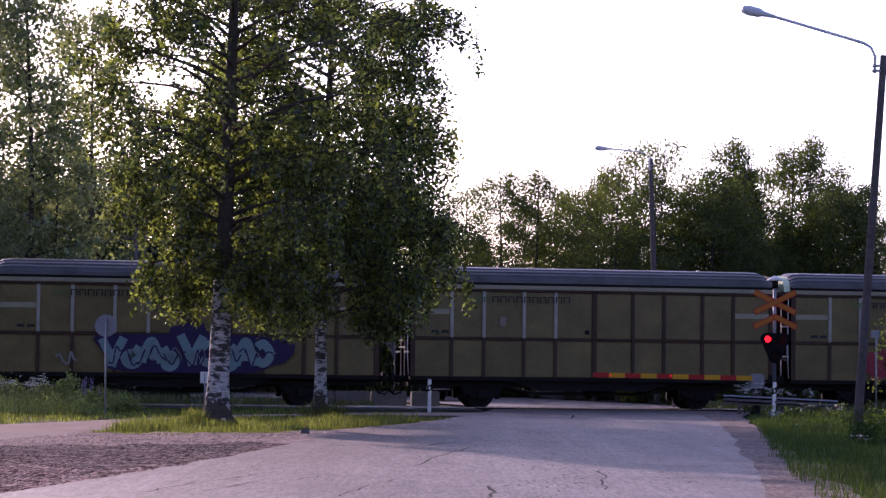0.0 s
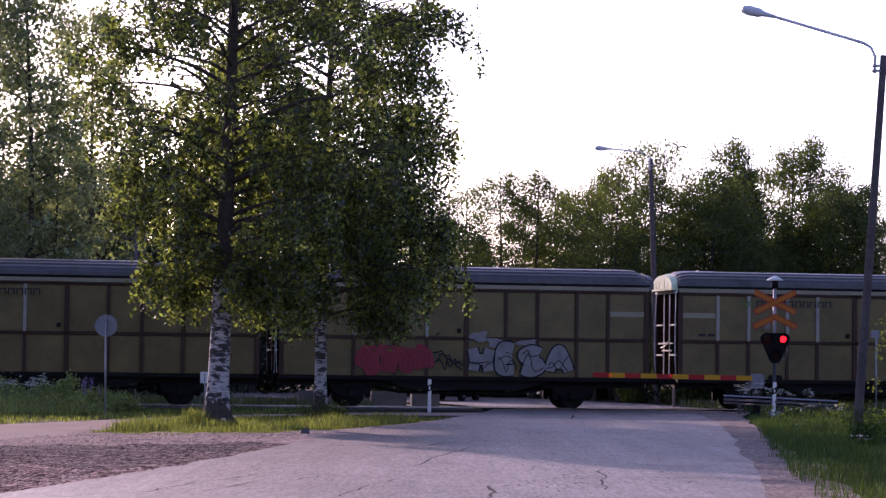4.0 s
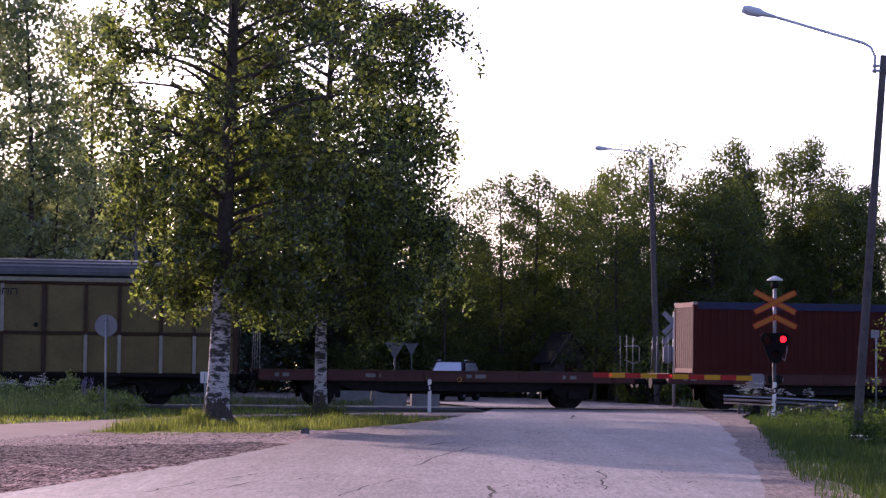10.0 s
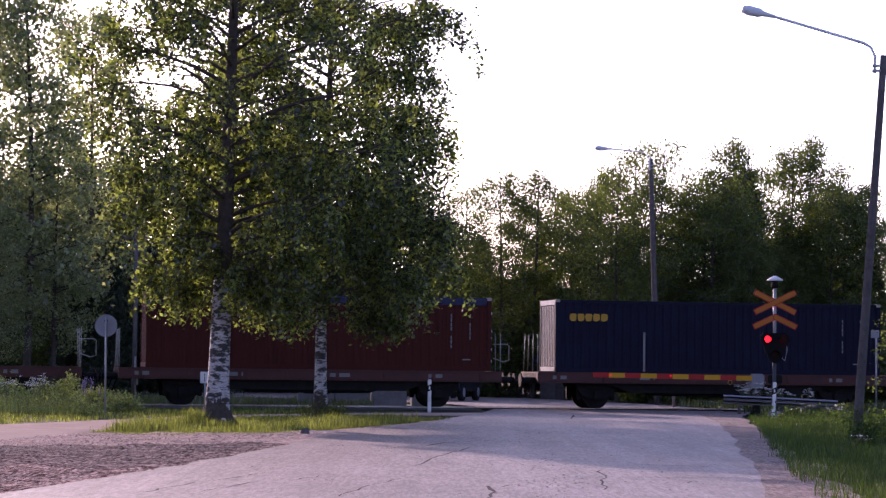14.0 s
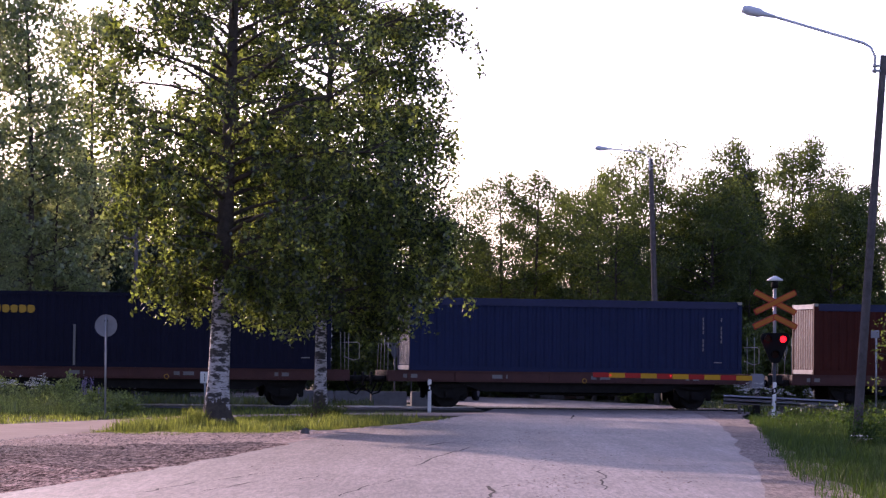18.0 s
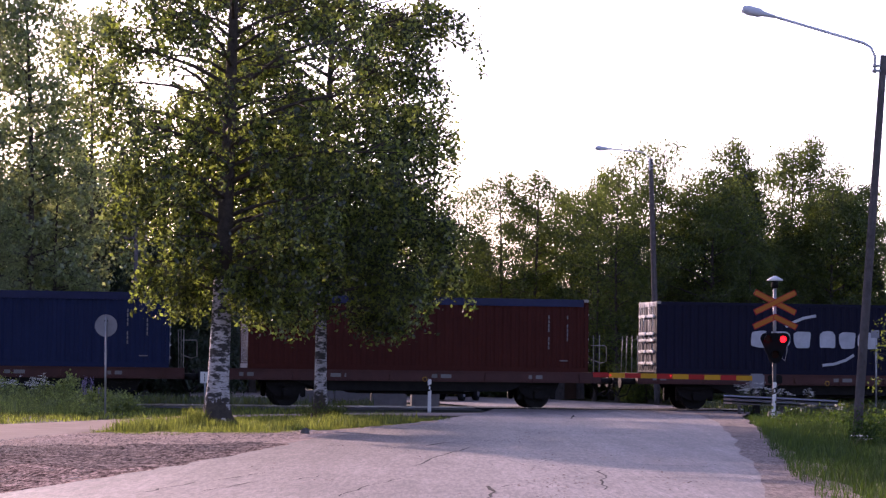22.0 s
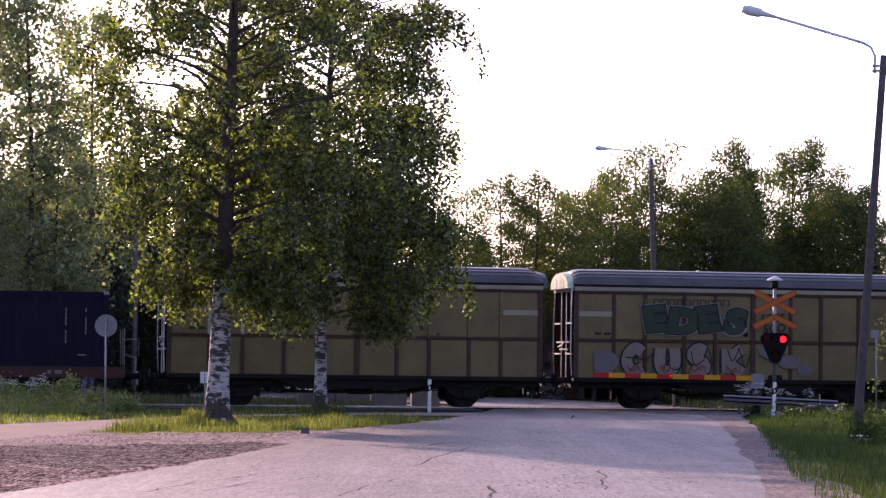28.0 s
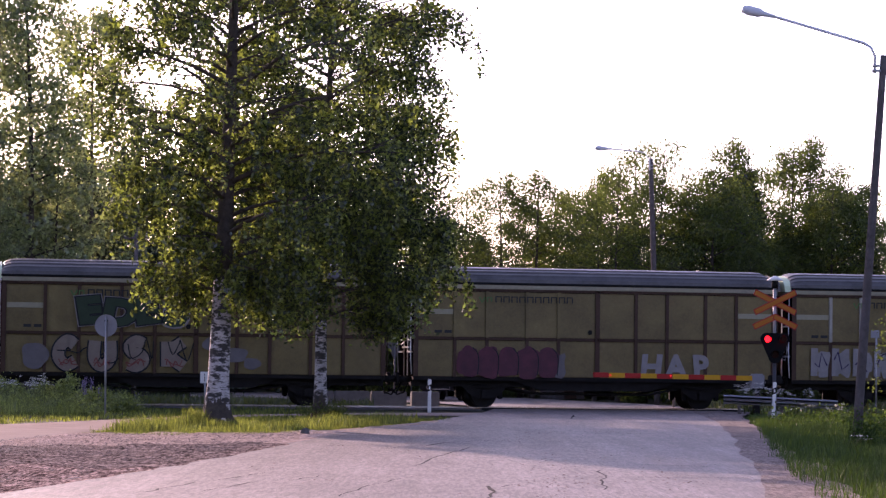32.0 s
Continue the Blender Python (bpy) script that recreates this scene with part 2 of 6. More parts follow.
def tube(bm, pts, radii, sides=8, cap=True):
    """A tapered tube along points."""
    rings = []
    for i, p in enumerate(pts):
        p = Vector(p)
        q = Vector(pts[min(i + 1, len(pts) - 1)]) - Vector(pts[max(i - 1, 0)])
        if q.length < 1e-6:
            q = Vector((0, 0, 1))
        q.normalize()
        side = q.cross(Vector((0, 0, 1))) if abs(q.z) < 0.9 else q.cross(Vector((0, 1, 0)))
        side.normalize()
        up = side.cross(q)
        r = radii[i] if hasattr(radii, "__len__") else radii
        rings.append([bm.verts.new(p + (side * math.cos(a) + up * math.sin(a)) * r) for a in (2 * math.pi * k / sides for k in range(sides))])
    for a, b in zip(rings, rings[1:]):
        for k in range(sides):
            f = bm.faces.new((a[k], a[(k + 1) % sides], b[(k + 1) % sides], b[k]))
            f.smooth = True
    if cap:
        bm.faces.new(rings[0][::-1])
        bm.faces.new(rings[-1])
    return bm


def tubebm(pts, radii, sides=8):
    return tube(bmesh.new(), pts, radii, sides)


def disc(bm, x, y, z, r, d, axis="y", sides=24):
    """A short cylinder of depth d about the axis."""
    a = {"x": Vector((1, 0, 0)), "y": Vector((0, 1, 0)), "z": Vector((0, 0, 1))}[axis] * d / 2
    c = Vector((x, y, z))
    return tube(bm, [c - a, c + a], r, sides)


def prism(bm, pts, y0, y1):
    """An upright plate: outline pts (x, z) from y0 to y1."""
    a = [bm.verts.new((x, y0, z)) for x, z in pts]
    b = [bm.verts.new((x, y1, z)) for x, z in pts]
    n = len(pts)
    bm.faces.new(a)
    bm.faces.new(b[::-1])
    for k in range(n):
        bm.faces.new((a[k], b[k], b[(k + 1) % n], a[(k + 1) % n]))
    bmesh.ops.recalc_face_normals(bm, faces=bm.faces)
    return bm


def sheet(name, strip, mat, lift, label, category, step=1.5, wobble=0.0, drop=-0.03):
    """A thin surface between two edge lines (pairs of points), laid on the ground."""
    bm = bmesh.new()
    rows = []
    fine = []
    for (a, b), (c, d) in zip(strip, strip[1:]):
        n = max(1, int(max((Vector(c) - Vector(a)).length, (Vector(d) - Vector(b)).length) / step))
        for k in range(n):
            fine.append((Vector(a).lerp(Vector(c), k / n), Vector(b).lerp(Vector(d), k / n)))
    fine.append((Vector(strip[-1][0]), Vector(strip[-1][1])))
    for a, b in fine:
        row = []
        if wobble:
            a, b = a + Vector((wobble * (0.7 * noise.noise((a.y * 0.22, 3.0, 0.0)) + 0.05 * noise.noise((a.y * 0.6, 5.0, 0.0))), 0)), b + Vector((wobble * (noise.noise((b.y * 0.25, 9.0, 0.0)) + 0.25 * noise.noise((b.y * 1.1, 4.0, 0.0))), 0))
        for j in range(13):
            p = a.lerp(b, j / 12)
            edge = 0.0 if 0 < j < 12 else drop
            row.append(bm.verts.new((p.x, p.y, ground_z(p.x, p.y) + lift + edge)))
        rows.append(row)
    for r, q in zip(rows, rows[1:]):
        for j in range(12):
            bm.faces.new((r[j], r[j + 1], q[j + 1], q[j]))
    bmesh.ops.recalc_face_normals(bm, faces=bm.faces)
    if sum(f.normal.z for f in bm.faces) < 0:
        bmesh.ops.reverse_faces(bm, faces=bm.faces)
    for f in bm.faces:
        f.smooth = True
    return tagged(part(name, bm, mat), label, category, kind="structure")


def raw_mesh(name, verts, faces, mats, index=None):
    me = bpy.data.meshes.new(name)
    me.from_pydata(verts, [], faces)
    for m in mats:
        me.materials.append(m)
    if index is not None:
        me.polygons.foreach_set("material_index", index)
    return me


# ---- ground, road, path ----
def build_ground():
    bm = bmesh.new()
    xs = [-900, -400, -150, -80] + [-50 + 2.5 * k for k in range(41)] + [80, 150, 400, 900]
    ys = [-300, -80, 0, 15] + [22 + 2.0 * k for k in range(70)] + [190, 260, 400, 1200]
    grid = [[bm.verts.new((x, y, ground_z(x, y) + (0.03 * noise.noise((x * 0.12, y * 0.12, 0)) - 0.055 if 20 < y < 170 else -0.055))) for x in xs] for y in ys]
    for a, b in zip(grid, grid[1:]):
        for k in range(len(xs) - 1):
            f = bm.faces.new((a[k], a[k + 1], b[k + 1], b[k]))
            f.smooth = True
    tagged(part("ground", bm, M_SOIL), "dark earth and thin grass under the trees", "ground", kind="structure")


build_ground()
# near road, from the camera to the crossing and beyond, where it bends to the left
ROAD_EDGES = [((-7.5, 18.0), (4.2, 18.0)), ((-5.4, 31.5), (4.55, 31.9)), ((-4.55, 37.0), (5.0, 38.0)), ((-3.6, 45.0), (5.75, 47.5)),
              ((-2.3, 61.0), (7.2, 60.0)), ((-0.3, 71.5), (8.55, 73.0)), ((1.2, 84.0), (9.65, 85.0)), ((1.9, 91.0), (10.1, 93.0)),
              ((1.6, 97.0), (10.2, 99.0)), ((0.0, 104.0), (9.0, 107.5)), ((-4.5, 112.0), (4.0, 124.0)), ((-16.0, 119.0), (-10.0, 138.0)), ((-40.0, 126.0), (-36.0, 150.0))]
ROAD = sheet("road", ROAD_EDGES, M_ASPHALT, 0.022, "worn grey asphalt road with patches and cracks", "road", drop=0.0)


def gravel_verge():
    """Rutted gravel between the road, the path and the grass, with real ruts along the wheel lines."""
    left = [(-13.5, 26.0), (-10.6, 34.0), (-9.6, 42.0), (-8.6, 50.0), (-8.0, 56.5), (-5.4, 57.5), (-2.9, 60.8), (-0.4, 71.0)]
    right = [(-5.6, 26.0), (-4.75, 33.0), (-3.95, 39.0), (-3.3, 45.0), (-2.8, 51.0), (-2.4, 57.0), (-1.9, 61.0), (0.0, 70.6)]
    bm = bmesh.new()
    rows = []
    for i in range(7):
        for k in range(40 if i < 6 else 41):
            f = k / 40
            a = Vector(left[i]).lerp(Vector(left[i + 1]), f)
            b = Vector(right[i]).lerp(Vector(right[i + 1]), f)
            row = []
            for j in range(61):
                p = a.lerp(b, j / 60)
                u = p.x - 0.11 * p.y
                rut = 0.03 * noise.noise((u * 1.4, p.y * 0.12, 2)) + 0.05 * noise.noise((p.x * 0.6, p.y * 0.8, 5)) + 0.02 * noise.noise((p.x * 3, p.y * 1.2, 8))
                edge = min(1.0, (60 - j) / 7) if j > 30 else min(1.0, j / 4)
                p.x += 0.18 * noise.noise((p.y * 0.9, 1.0, j * 0.02)) * (1 - edge)
                row.append(bm.verts.new((p.x, p.y, (0.024 if j > 30 else 0.006) + max(-0.004, rut) * edge - (0.012 if j == 60 else 0))))
            rows.append(row)
    for r, q in zip(rows, rows[1:]):
        for j in range(60):
            bm.faces.new((r[j], r[j + 1], q[j + 1], q[j])).smooth = True
    bmesh.ops.recalc_face_normals(bm, faces=bm.faces)
    for f in bm.faces:   # pale sand by the grass, a churned dark rut, brown sand towards the road
        c = f.calc_center_median()
        c.y += 1.2 * noise.noise((c.x * 0.9, c.y * 0.5, 3.0)) + 0.5 * noise.noise((c.x * 3.1, c.y * 2.0, 7.0))
        rut_far = 47.4 + 0.62 * (c.x + 8.2)
        rut_near = 37.2 + 0.55 * (c.x + 6.4)
        f.material_index = 1 if c.y > rut_far else 2 if c.y > rut_near else 0
    tagged(part("gravel_verge", bm, [M_GRAVEL, M_SAND, M_RUT]), "rutted brown gravel beside the road", "gravel", kind="structure")


gravel_verge()
sheet("gravel_verge", [((3.4, 24.0), (4.5, 24.0)), ((3.96, 31.9), (5.2, 31.9)), ((4.66, 38.0), (5.75, 38.0)), ((5.55, 47.5), (6.55, 47.5)), ((6.7, 60.0), (7.7, 60.0)), ((7.85, 73.0), (8.85, 73.0)), ((8.5, 84.5), (9.9, 85.0)), ((8.75, 91.0), (11.0, 91.0))],
      M_DIRT, 0.029, "narrow brown dirt edge of the road", "gravel", step=0.3, wobble=0.34, drop=-0.012)
sheet("footpath", [((-26.0, 46.0), (-20.0, 40.0)), ((-12.2, 60.0), (-8.8, 49.0)), ((-9.4, 69.0), (-7.7, 57.0)), ((-7.2, 76.5), (-6.2, 75.0)), ((-3.0, 83.0), (-2.6, 81.0)), ((1.4, 86.5), (1.0, 82.0))],
      M_PATH, 0.006, "pale trodden gravel footpath", "path")


def road_cracks():
    """Long cracks and patch joints in the asphalt, as thin dark seams."""
    rng = random.Random(12)
    bm = bmesh.new()
    for x, y, dx, dy, n, w in ((-3.55, 31.0, 0.075, 0.42, 16, 0.02), (-2.9, 31.4, 0.1, 0.4, 14, 0.018), (-1.2, 30.6, 0.05, 0.5, 12, 0.016), (0.55, 30.5, 0.04, 0.5, 7, 0.03), (0.8, 33.4, 0.12, 0.35, 6, 0.025), (3.9, 77.0, 0.02, 0.9, 8, 0.05), (2.8, 36.8, 0.3, 0.1, 6, 0.03),
                               (3.2, 41.5, 0.25, -0.1, 5, 0.03), (-1.0, 48.0, 0.3, 0.9, 9, 0.03), (2.1, 33.0, 0.03, 0.7, 10, 0.018), (-0.4, 40.0, 0.1, 0.8, 12, 0.02)):
        pts = []
        for k in range(n):
            pts.append(Vector((x, y, ground_z(x, y) + 0.027)))
            x += dx * rng.uniform(0.5, 1.5) + rng.uniform(-0.08, 0.08)
            y += dy * rng.uniform(0.6, 1.4)
        prev = None
        for p in pts:
            r = w * rng.uniform(0.4, 1.2)
            cur = (bm.verts.new(p + Vector((-r, 0, 0))), bm.verts.new(p + Vector((r, 0.05, 0))))
            if prev:
                bm.faces.new((prev[0], prev[1], cur[1], cur[0]))
            prev = cur
    ob = part("road_cracks", bm, M_BLACK)
    tagged(ob, "thin dark cracks in the road", "cracks", kind="stuff")


road_cracks()


def build_track():
    bed = bmesh.new()
    prof = [(-2.9, -0.02), (-1.9, 0.02), (1.9, 0.02), (2.9, -0.02)]
    for s0, s1 in ((-140.0, 1.2), (10.9, 140.0)):
        rows = []
        n = int((s1 - s0) / 3)
        for i in range(n + 1):
            s = s0 + (s1 - s0) * i / n
            rows.append([bed.verts.new(track(s, w, z + 0.03)) for w, z in prof])
        for a, b in zip(rows, rows[1:]):
            for k in range(3):
                bed.faces.new((a[k], b[k], b[k + 1], a[k + 1]))
    bmesh.ops.recalc_face_normals(bed, faces=bed.faces)
    if sum(f.normal.z for f in bed.faces) < 0:
        bmesh.ops.reverse_faces(bed, faces=bed.faces)
    tagged(part("track_ballast", bed, M_BALLAST), "dark stone ballast of the railway track", "ballast", kind="structure")
    prof = [(-0.036, 0), (0.036, 0), (0.036, -0.03), (0.01, -0.045), (0.01, -0.13), (0.07, -0.15), (-0.07, -0.15), (-0.01, -0.13), (-0.01, -0.045), (-0.036, -0.03)]
    for w0 in (-0.8, 0.8):
        bm = bmesh.new()
        a = [bm.verts.new(track(-140, w0 + p, RAIL + q)) for p, q in prof]
        b = [bm.verts.new(track(140, w0 + p, RAIL + q)) for p, q in prof]
        for k in range(len(prof)):
            f = bm.faces.new((a[k], a[(k + 1) % len(prof)], b[(k + 1) % len(prof)], b[k]))
            f.material_index = 0 if k in (0, 9) else 1
        bmesh.ops.recalc_face_normals(bm, faces=bm.faces)
        tagged(part("rail", bm, [M_STEEL, M_RUST]), "steel rail with a polished top and rusty web", "rail", "rails", "structure")
    base = None
    turn = pose(0, 0, 0, 0, 0, TH)
    for i in range(90):
        s = -31 + i * 0.61
        if 1.0 < s < 11.0:
            continue
        m = Matrix.Translation(track(s, 0, 0)) @ turn
        if base is None:
            base = tagged(part("sleeper", boxbm(-0.13, 0.13, -1.3, 1.3, -0.12, 0.058, bevel=0.02), M_SLEEPER), "grey concrete railway sleeper in ballast", "sleeper", "sleepers")
            base.matrix_basis = m
        else:
            copy_thing(base, m)
    # rubber panels between and beside the rails where the road crosses
    for w0, w1 in ((-1.9, -0.88), (-0.72, 0.72), (0.88, 1.9)):
        for k in range(4):
            s = 1.3 + k * 2.4
            ob = part("crossing_panel", boxbm(-1.19, 1.19, w0, w1, -0.1, 0.082, bevel=0.012), M_BLACK)
            ob.matrix_basis = Matrix.Translation(track(s + 1.2, 0, 0)) @ turn
            ob.parent = ROAD


build_track()


# ---- trees ----
def leaf_cloud(rng, centres, per, spread, size, droop=0.0):
    """Folded leaf blades scattered round twig points: arrays of vertices and faces."""
    c = np.repeat(np.asarray(centres, float), per, axis=0)
    n = len(c)
    c = c + rng.normal(0, 1, (n, 3)) * np.asarray(spread)
    if droop:
        c[:, 2] -= rng.random(n) ** 2 * droop
    a = rng.normal(0, 1, (n, 3))
    a /= np.linalg.norm(a, axis=1)[:, None]
    b = rng.normal(0, 1, (n, 3))
    b -= a * (a * b).sum(1)[:, None]
    b /= np.linalg.norm(b, axis=1)[:, None]
    s = (size * rng.uniform(0.6, 1.3, n))[:, None]
    k = np.cross(a, b)
    v = np.stack([c - a * s, c + b * s * 0.62 + k * s * 0.18, c + a * s, c - b * s * 0.62 + k * s * 0.18], 1).reshape(-1, 3)
    i = np.arange(n)[:, None] * 4
    f = np.concatenate([i + np.array([[0, 1, 2]]), i + np.array([[0, 2, 3]])], 1).reshape(-1, 3)
    return v, f


def leaf_mesh(name, v, f, mat):
    me = bpy.data.meshes.new(name)
    me.vertices.add(len(v))
    me.vertices.foreach_set("co", v.ravel())
    me.loops.add(len(f) * 3)
    me.loops.foreach_set("vertex_index", f.ravel().astype(np.int32))
    me.polygons.add(len(f))
    me.polygons.foreach_set("loop_start", np.arange(0, len(f) * 3, 3, dtype=np.int32))
    me.materials.append(mat)
    me.update()
    me.validate()
    return me


SWAY = []


def ragged_foot(axis, r0, rng):
    """A sleeve of rough bark round the trunk's foot, with a ragged upper edge and root flares."""
    bm = bmesh.new()
    rows = []
    for i, (z, k) in enumerate(((-0.15, 1.9), (0.0, 1.75), (0.15, 1.45), (0.3, 1.27), (0.42, 1.19), (0.58, 1.1))):
        c = axis(z)
        row = []
        for j in range(56):
            a = 2 * math.pi * j / 56
            r = r0 * k * (1 + (0.16 * math.sin(3 * a + 1) + 0.08 * math.sin(7 * a)) * max(0, 0.4 - z) / 0.4 + rng.uniform(-0.02, 0.02))
            row.append(bm.verts.new((c.x + r * math.cos(a), c.y + r * math.sin(a), z + (0.5 * noise.noise((a * 1.1, r0, 1.0)) + 0.35 * noise.noise((a * 3.7, r0, 4.0)) + 0.2 * noise.noise((a * 9.0, r0, 2.0)) if i == 5 else 0.12 * noise.noise((a * 2.0, r0, 3.0)) if i == 4 else 0))))
        rows.append(row)
    for p, q in zip(rows, rows[1:]):
        for j in range(56):
            bm.faces.new((p[j], p[(j + 1) % 56], q[(j + 1) % 56], q[j])).smooth = True
    return bm


def tree(name, m, label, seed, height, r0, bark, leafmat, base, profile, limbs, twigs, per, size, spread=0.22, lean=(0, 0), rise=0.7, droop=0.5, category="tree", group="", single_limbs=False, skew=None, hang=0.0, upper=1.0, wave=1.0, floor=0.0, gaps=()):
    """A tapered trunk, limbs and a crown of single leaves. profile: (share of height, radius) pairs; base: where the crown begins."""
    rng = np.random.default_rng(seed)
    root = thing(name, m, label, category, group)
    ph = rng.uniform(0, 6.28, 2)

    def axis(z):
        k = z / height
        return Vector((lean[0] * k + 0.02 * wave * height * math.sin(3.1 * k + ph[0]) * k, lean[1] * k + 0.02 * wave * height * math.sin(2.7 * k + ph[1]) * k, z))

    zs = [-0.15, 0.0, 0.25, 0.6, 1.2] + [1.2 + (height - 1.2) * q / 12 for q in range(1, 13)]
    rad = [r0 * (1.55 if z < 0.05 else 1.25 if z < 0.3 else 1.08 if z < 0.7 else max(0.03, 1 - 0.95 * z / height)) for z in zs]
    if single_limbs:   # chalky below; above, dark bark puts the crown's shade into the colour
        cut = 7
        part("trunk", tubebm([axis(z) for z in zs[:cut]], rad[:cut], 14), bark, root)
        part("upper_trunk", tubebm([axis(z) for z in zs[cut - 1:]], [r * 0.985 for r in rad[cut - 1:]], 14), M_BARK, root, "upper trunk darkened for the crown's shade")
    else:
        part("trunk", tubebm([axis(z) for z in zs], rad, 14), bark, root)
    pz, pr = [p[0] * height for p in profile], [p[1] for p in profile]
    wood = bmesh.new()
    tips = []
    for q in range(limbs):
        z = base + (height * 0.97 - base) * ((q + rng.random()) / limbs)
        reach = float(np.interp(z, pz, pr)) * rng.uniform(0.65, 1.12)
        az = q * 2.39996 + rng.uniform(-0.4, 0.4)
        if skew:
            reach *= 1 + skew[0] * math.cos(az) + skew[1] * math.sin(az)
        p0 = axis(z * 0.92)
        out = Vector((math.cos(az), math.sin(az), 0))
        up = rise * (0.4 + 0.6 * z / height)
        pts = [p0 + out * reach * k + Vector((0, 0, up * reach * (k - droop * 0.9 * k * k))) for k in (0, 0.25, 0.5, 0.75, 1.0)]
        rr = max(0.016, r0 * 0.24 * (1 - z / height) + 0.008 * reach)
        if single_limbs:
            part("limb", tubebm(pts, [rr, rr * 0.8, rr * 0.6, rr * 0.4, rr * 0.18], 6), M_BARK, root)
        else:
            tube(wood, pts, [rr, rr * 0.8, rr * 0.6, rr * 0.4, rr * 0.18], 5, False)
        for w in range(twigs):
            k = rng.uniform(0.18, 1.0) ** 0.8
            i = min(3, int(k * 4))
            p = pts[i].lerp(pts[i + 1], k * 4 - i)
            ang = az + rng.choice([-1, 1]) * rng.uniform(0.3, 1.3)
            ln = reach * rng.uniform(0.18, 0.4) * (1.15 - 0.5 * k) + 0.15
            e = p + Vector((math.cos(ang) * ln, math.sin(ang) * ln, ln * rng.uniform(-0.55 * droop, 0.55)))
            if w % 2 == 0:
                tube(wood, [p, p.lerp(e, 0.6), e], [rr * 0.3, rr * 0.2, 0.006], 4, False)
            for k2 in (0.35, 0.7, 1.0):
                tips.append(p.lerp(e, k2) + Vector((0, 0, -0.1 * droop * k2)))
            if hang:   # thin strands that hang from the twig
                for k2 in (0.55, 1.0):
                    o = p.lerp(e, k2)
                    long = hang * rng.uniform(0.25, 1.25) * (1.0 if z < height * 0.5 else upper)
                    for g in range(1, int(long / 0.2) + 1):
                        tips.append(o + Vector((rng.normal(0, 0.03) + 0.04 * g * math.cos(ang), rng.normal(0, 0.03) + 0.04 * g * math.sin(ang), -0.2 * g)))
    if single_limbs:
        part("branchwork", wood, M_BARK, root)["kind"] = "stuff"
        part("trunk_foot", ragged_foot(axis, r0, rng), M_BARK, root, "rough dark bark at the foot")
    else:
        part("branchwork", wood, M_BARK, root)["kind"] = "stuff"
    if gaps:   # sprays are dropped in gaps drawn out along the view, so the sky shows
        g0, g1, z0, z1 = gaps
        tips = [p for p in tips if noise.noise((p.x * 0.62, p.y * 0.3, p.z * 0.62 + seed)) + 0.35 * noise.noise((p.x * 1.9, p.y * 0.9, p.z * 1.9)) > g0 + (g1 - g0) * min(1.0, max(0.0, (p.z - z0) / (z1 - z0)))]
    if floor:   # the crown's uneven underside, cut at a height that fits the view
        tips = [p for p in tips if p.z > floor + 0.55 * noise.noise((p.x * 0.8, p.y * 0.8, seed)) + 0.25 * noise.noise((p.x * 2.7, p.y * 2.7, seed))]
    v, f = leaf_cloud(rng, tips, per, (spread, spread, spread * 0.8), size, droop * 0.7)
    crown = new("crown", leaf_mesh("crown", v, f, leafmat))
    crown.parent = root
    if single_limbs:
        SWAY.append((crown, seed))
    return root


def at(x, y):
    return Matrix.Translation((x, y, ground_z(x, y) - 0.06))


tree("birch", at(-5.72, 65.8), "tall birch with black-scarred white bark", 11, 17.0, 0.295, M_BIRCHBARK, M_LEAF, 3.5,
     [(0.0, 1.5), (0.2, 2.2), (0.35, 2.8), (0.5, 3.4), (0.75, 3.7), (1.0, 2.1)], 74, 15, 10, 0.068, spread=0.085, upper=0.55, lean=(0.42, 0), rise=0.8, droop=0.7, hang=0.9, skew=(0.06, -0.35), wave=0.2, floor=3.1, gaps=(-0.65, -0.14, 4.5, 9.0), category="birch", group="birches by the road", single_limbs=True)
tree("birch", at(-3.52, 75.2), "birch with drooping leafy branches over the road verge", 23, 17.0, 0.19, M_BIRCHBARK, M_LEAF, 3.2,
     [(0.0, 1.9), (0.2, 3.0), (0.32, 4.1), (0.5, 4.15), (0.8, 4.0), (1.0, 2.2)], 76, 17, 12, 0.07, spread=0.1, upper=0.85, lean=(0.3, 0), rise=0.8, droop=0.7, hang=1.1, floor=2.75, gaps=(-0.8, 0.03, 6.5, 10.0), category="birch", group="birches by the road", single_limbs=True)

# the wood behind the track
PROTO = []


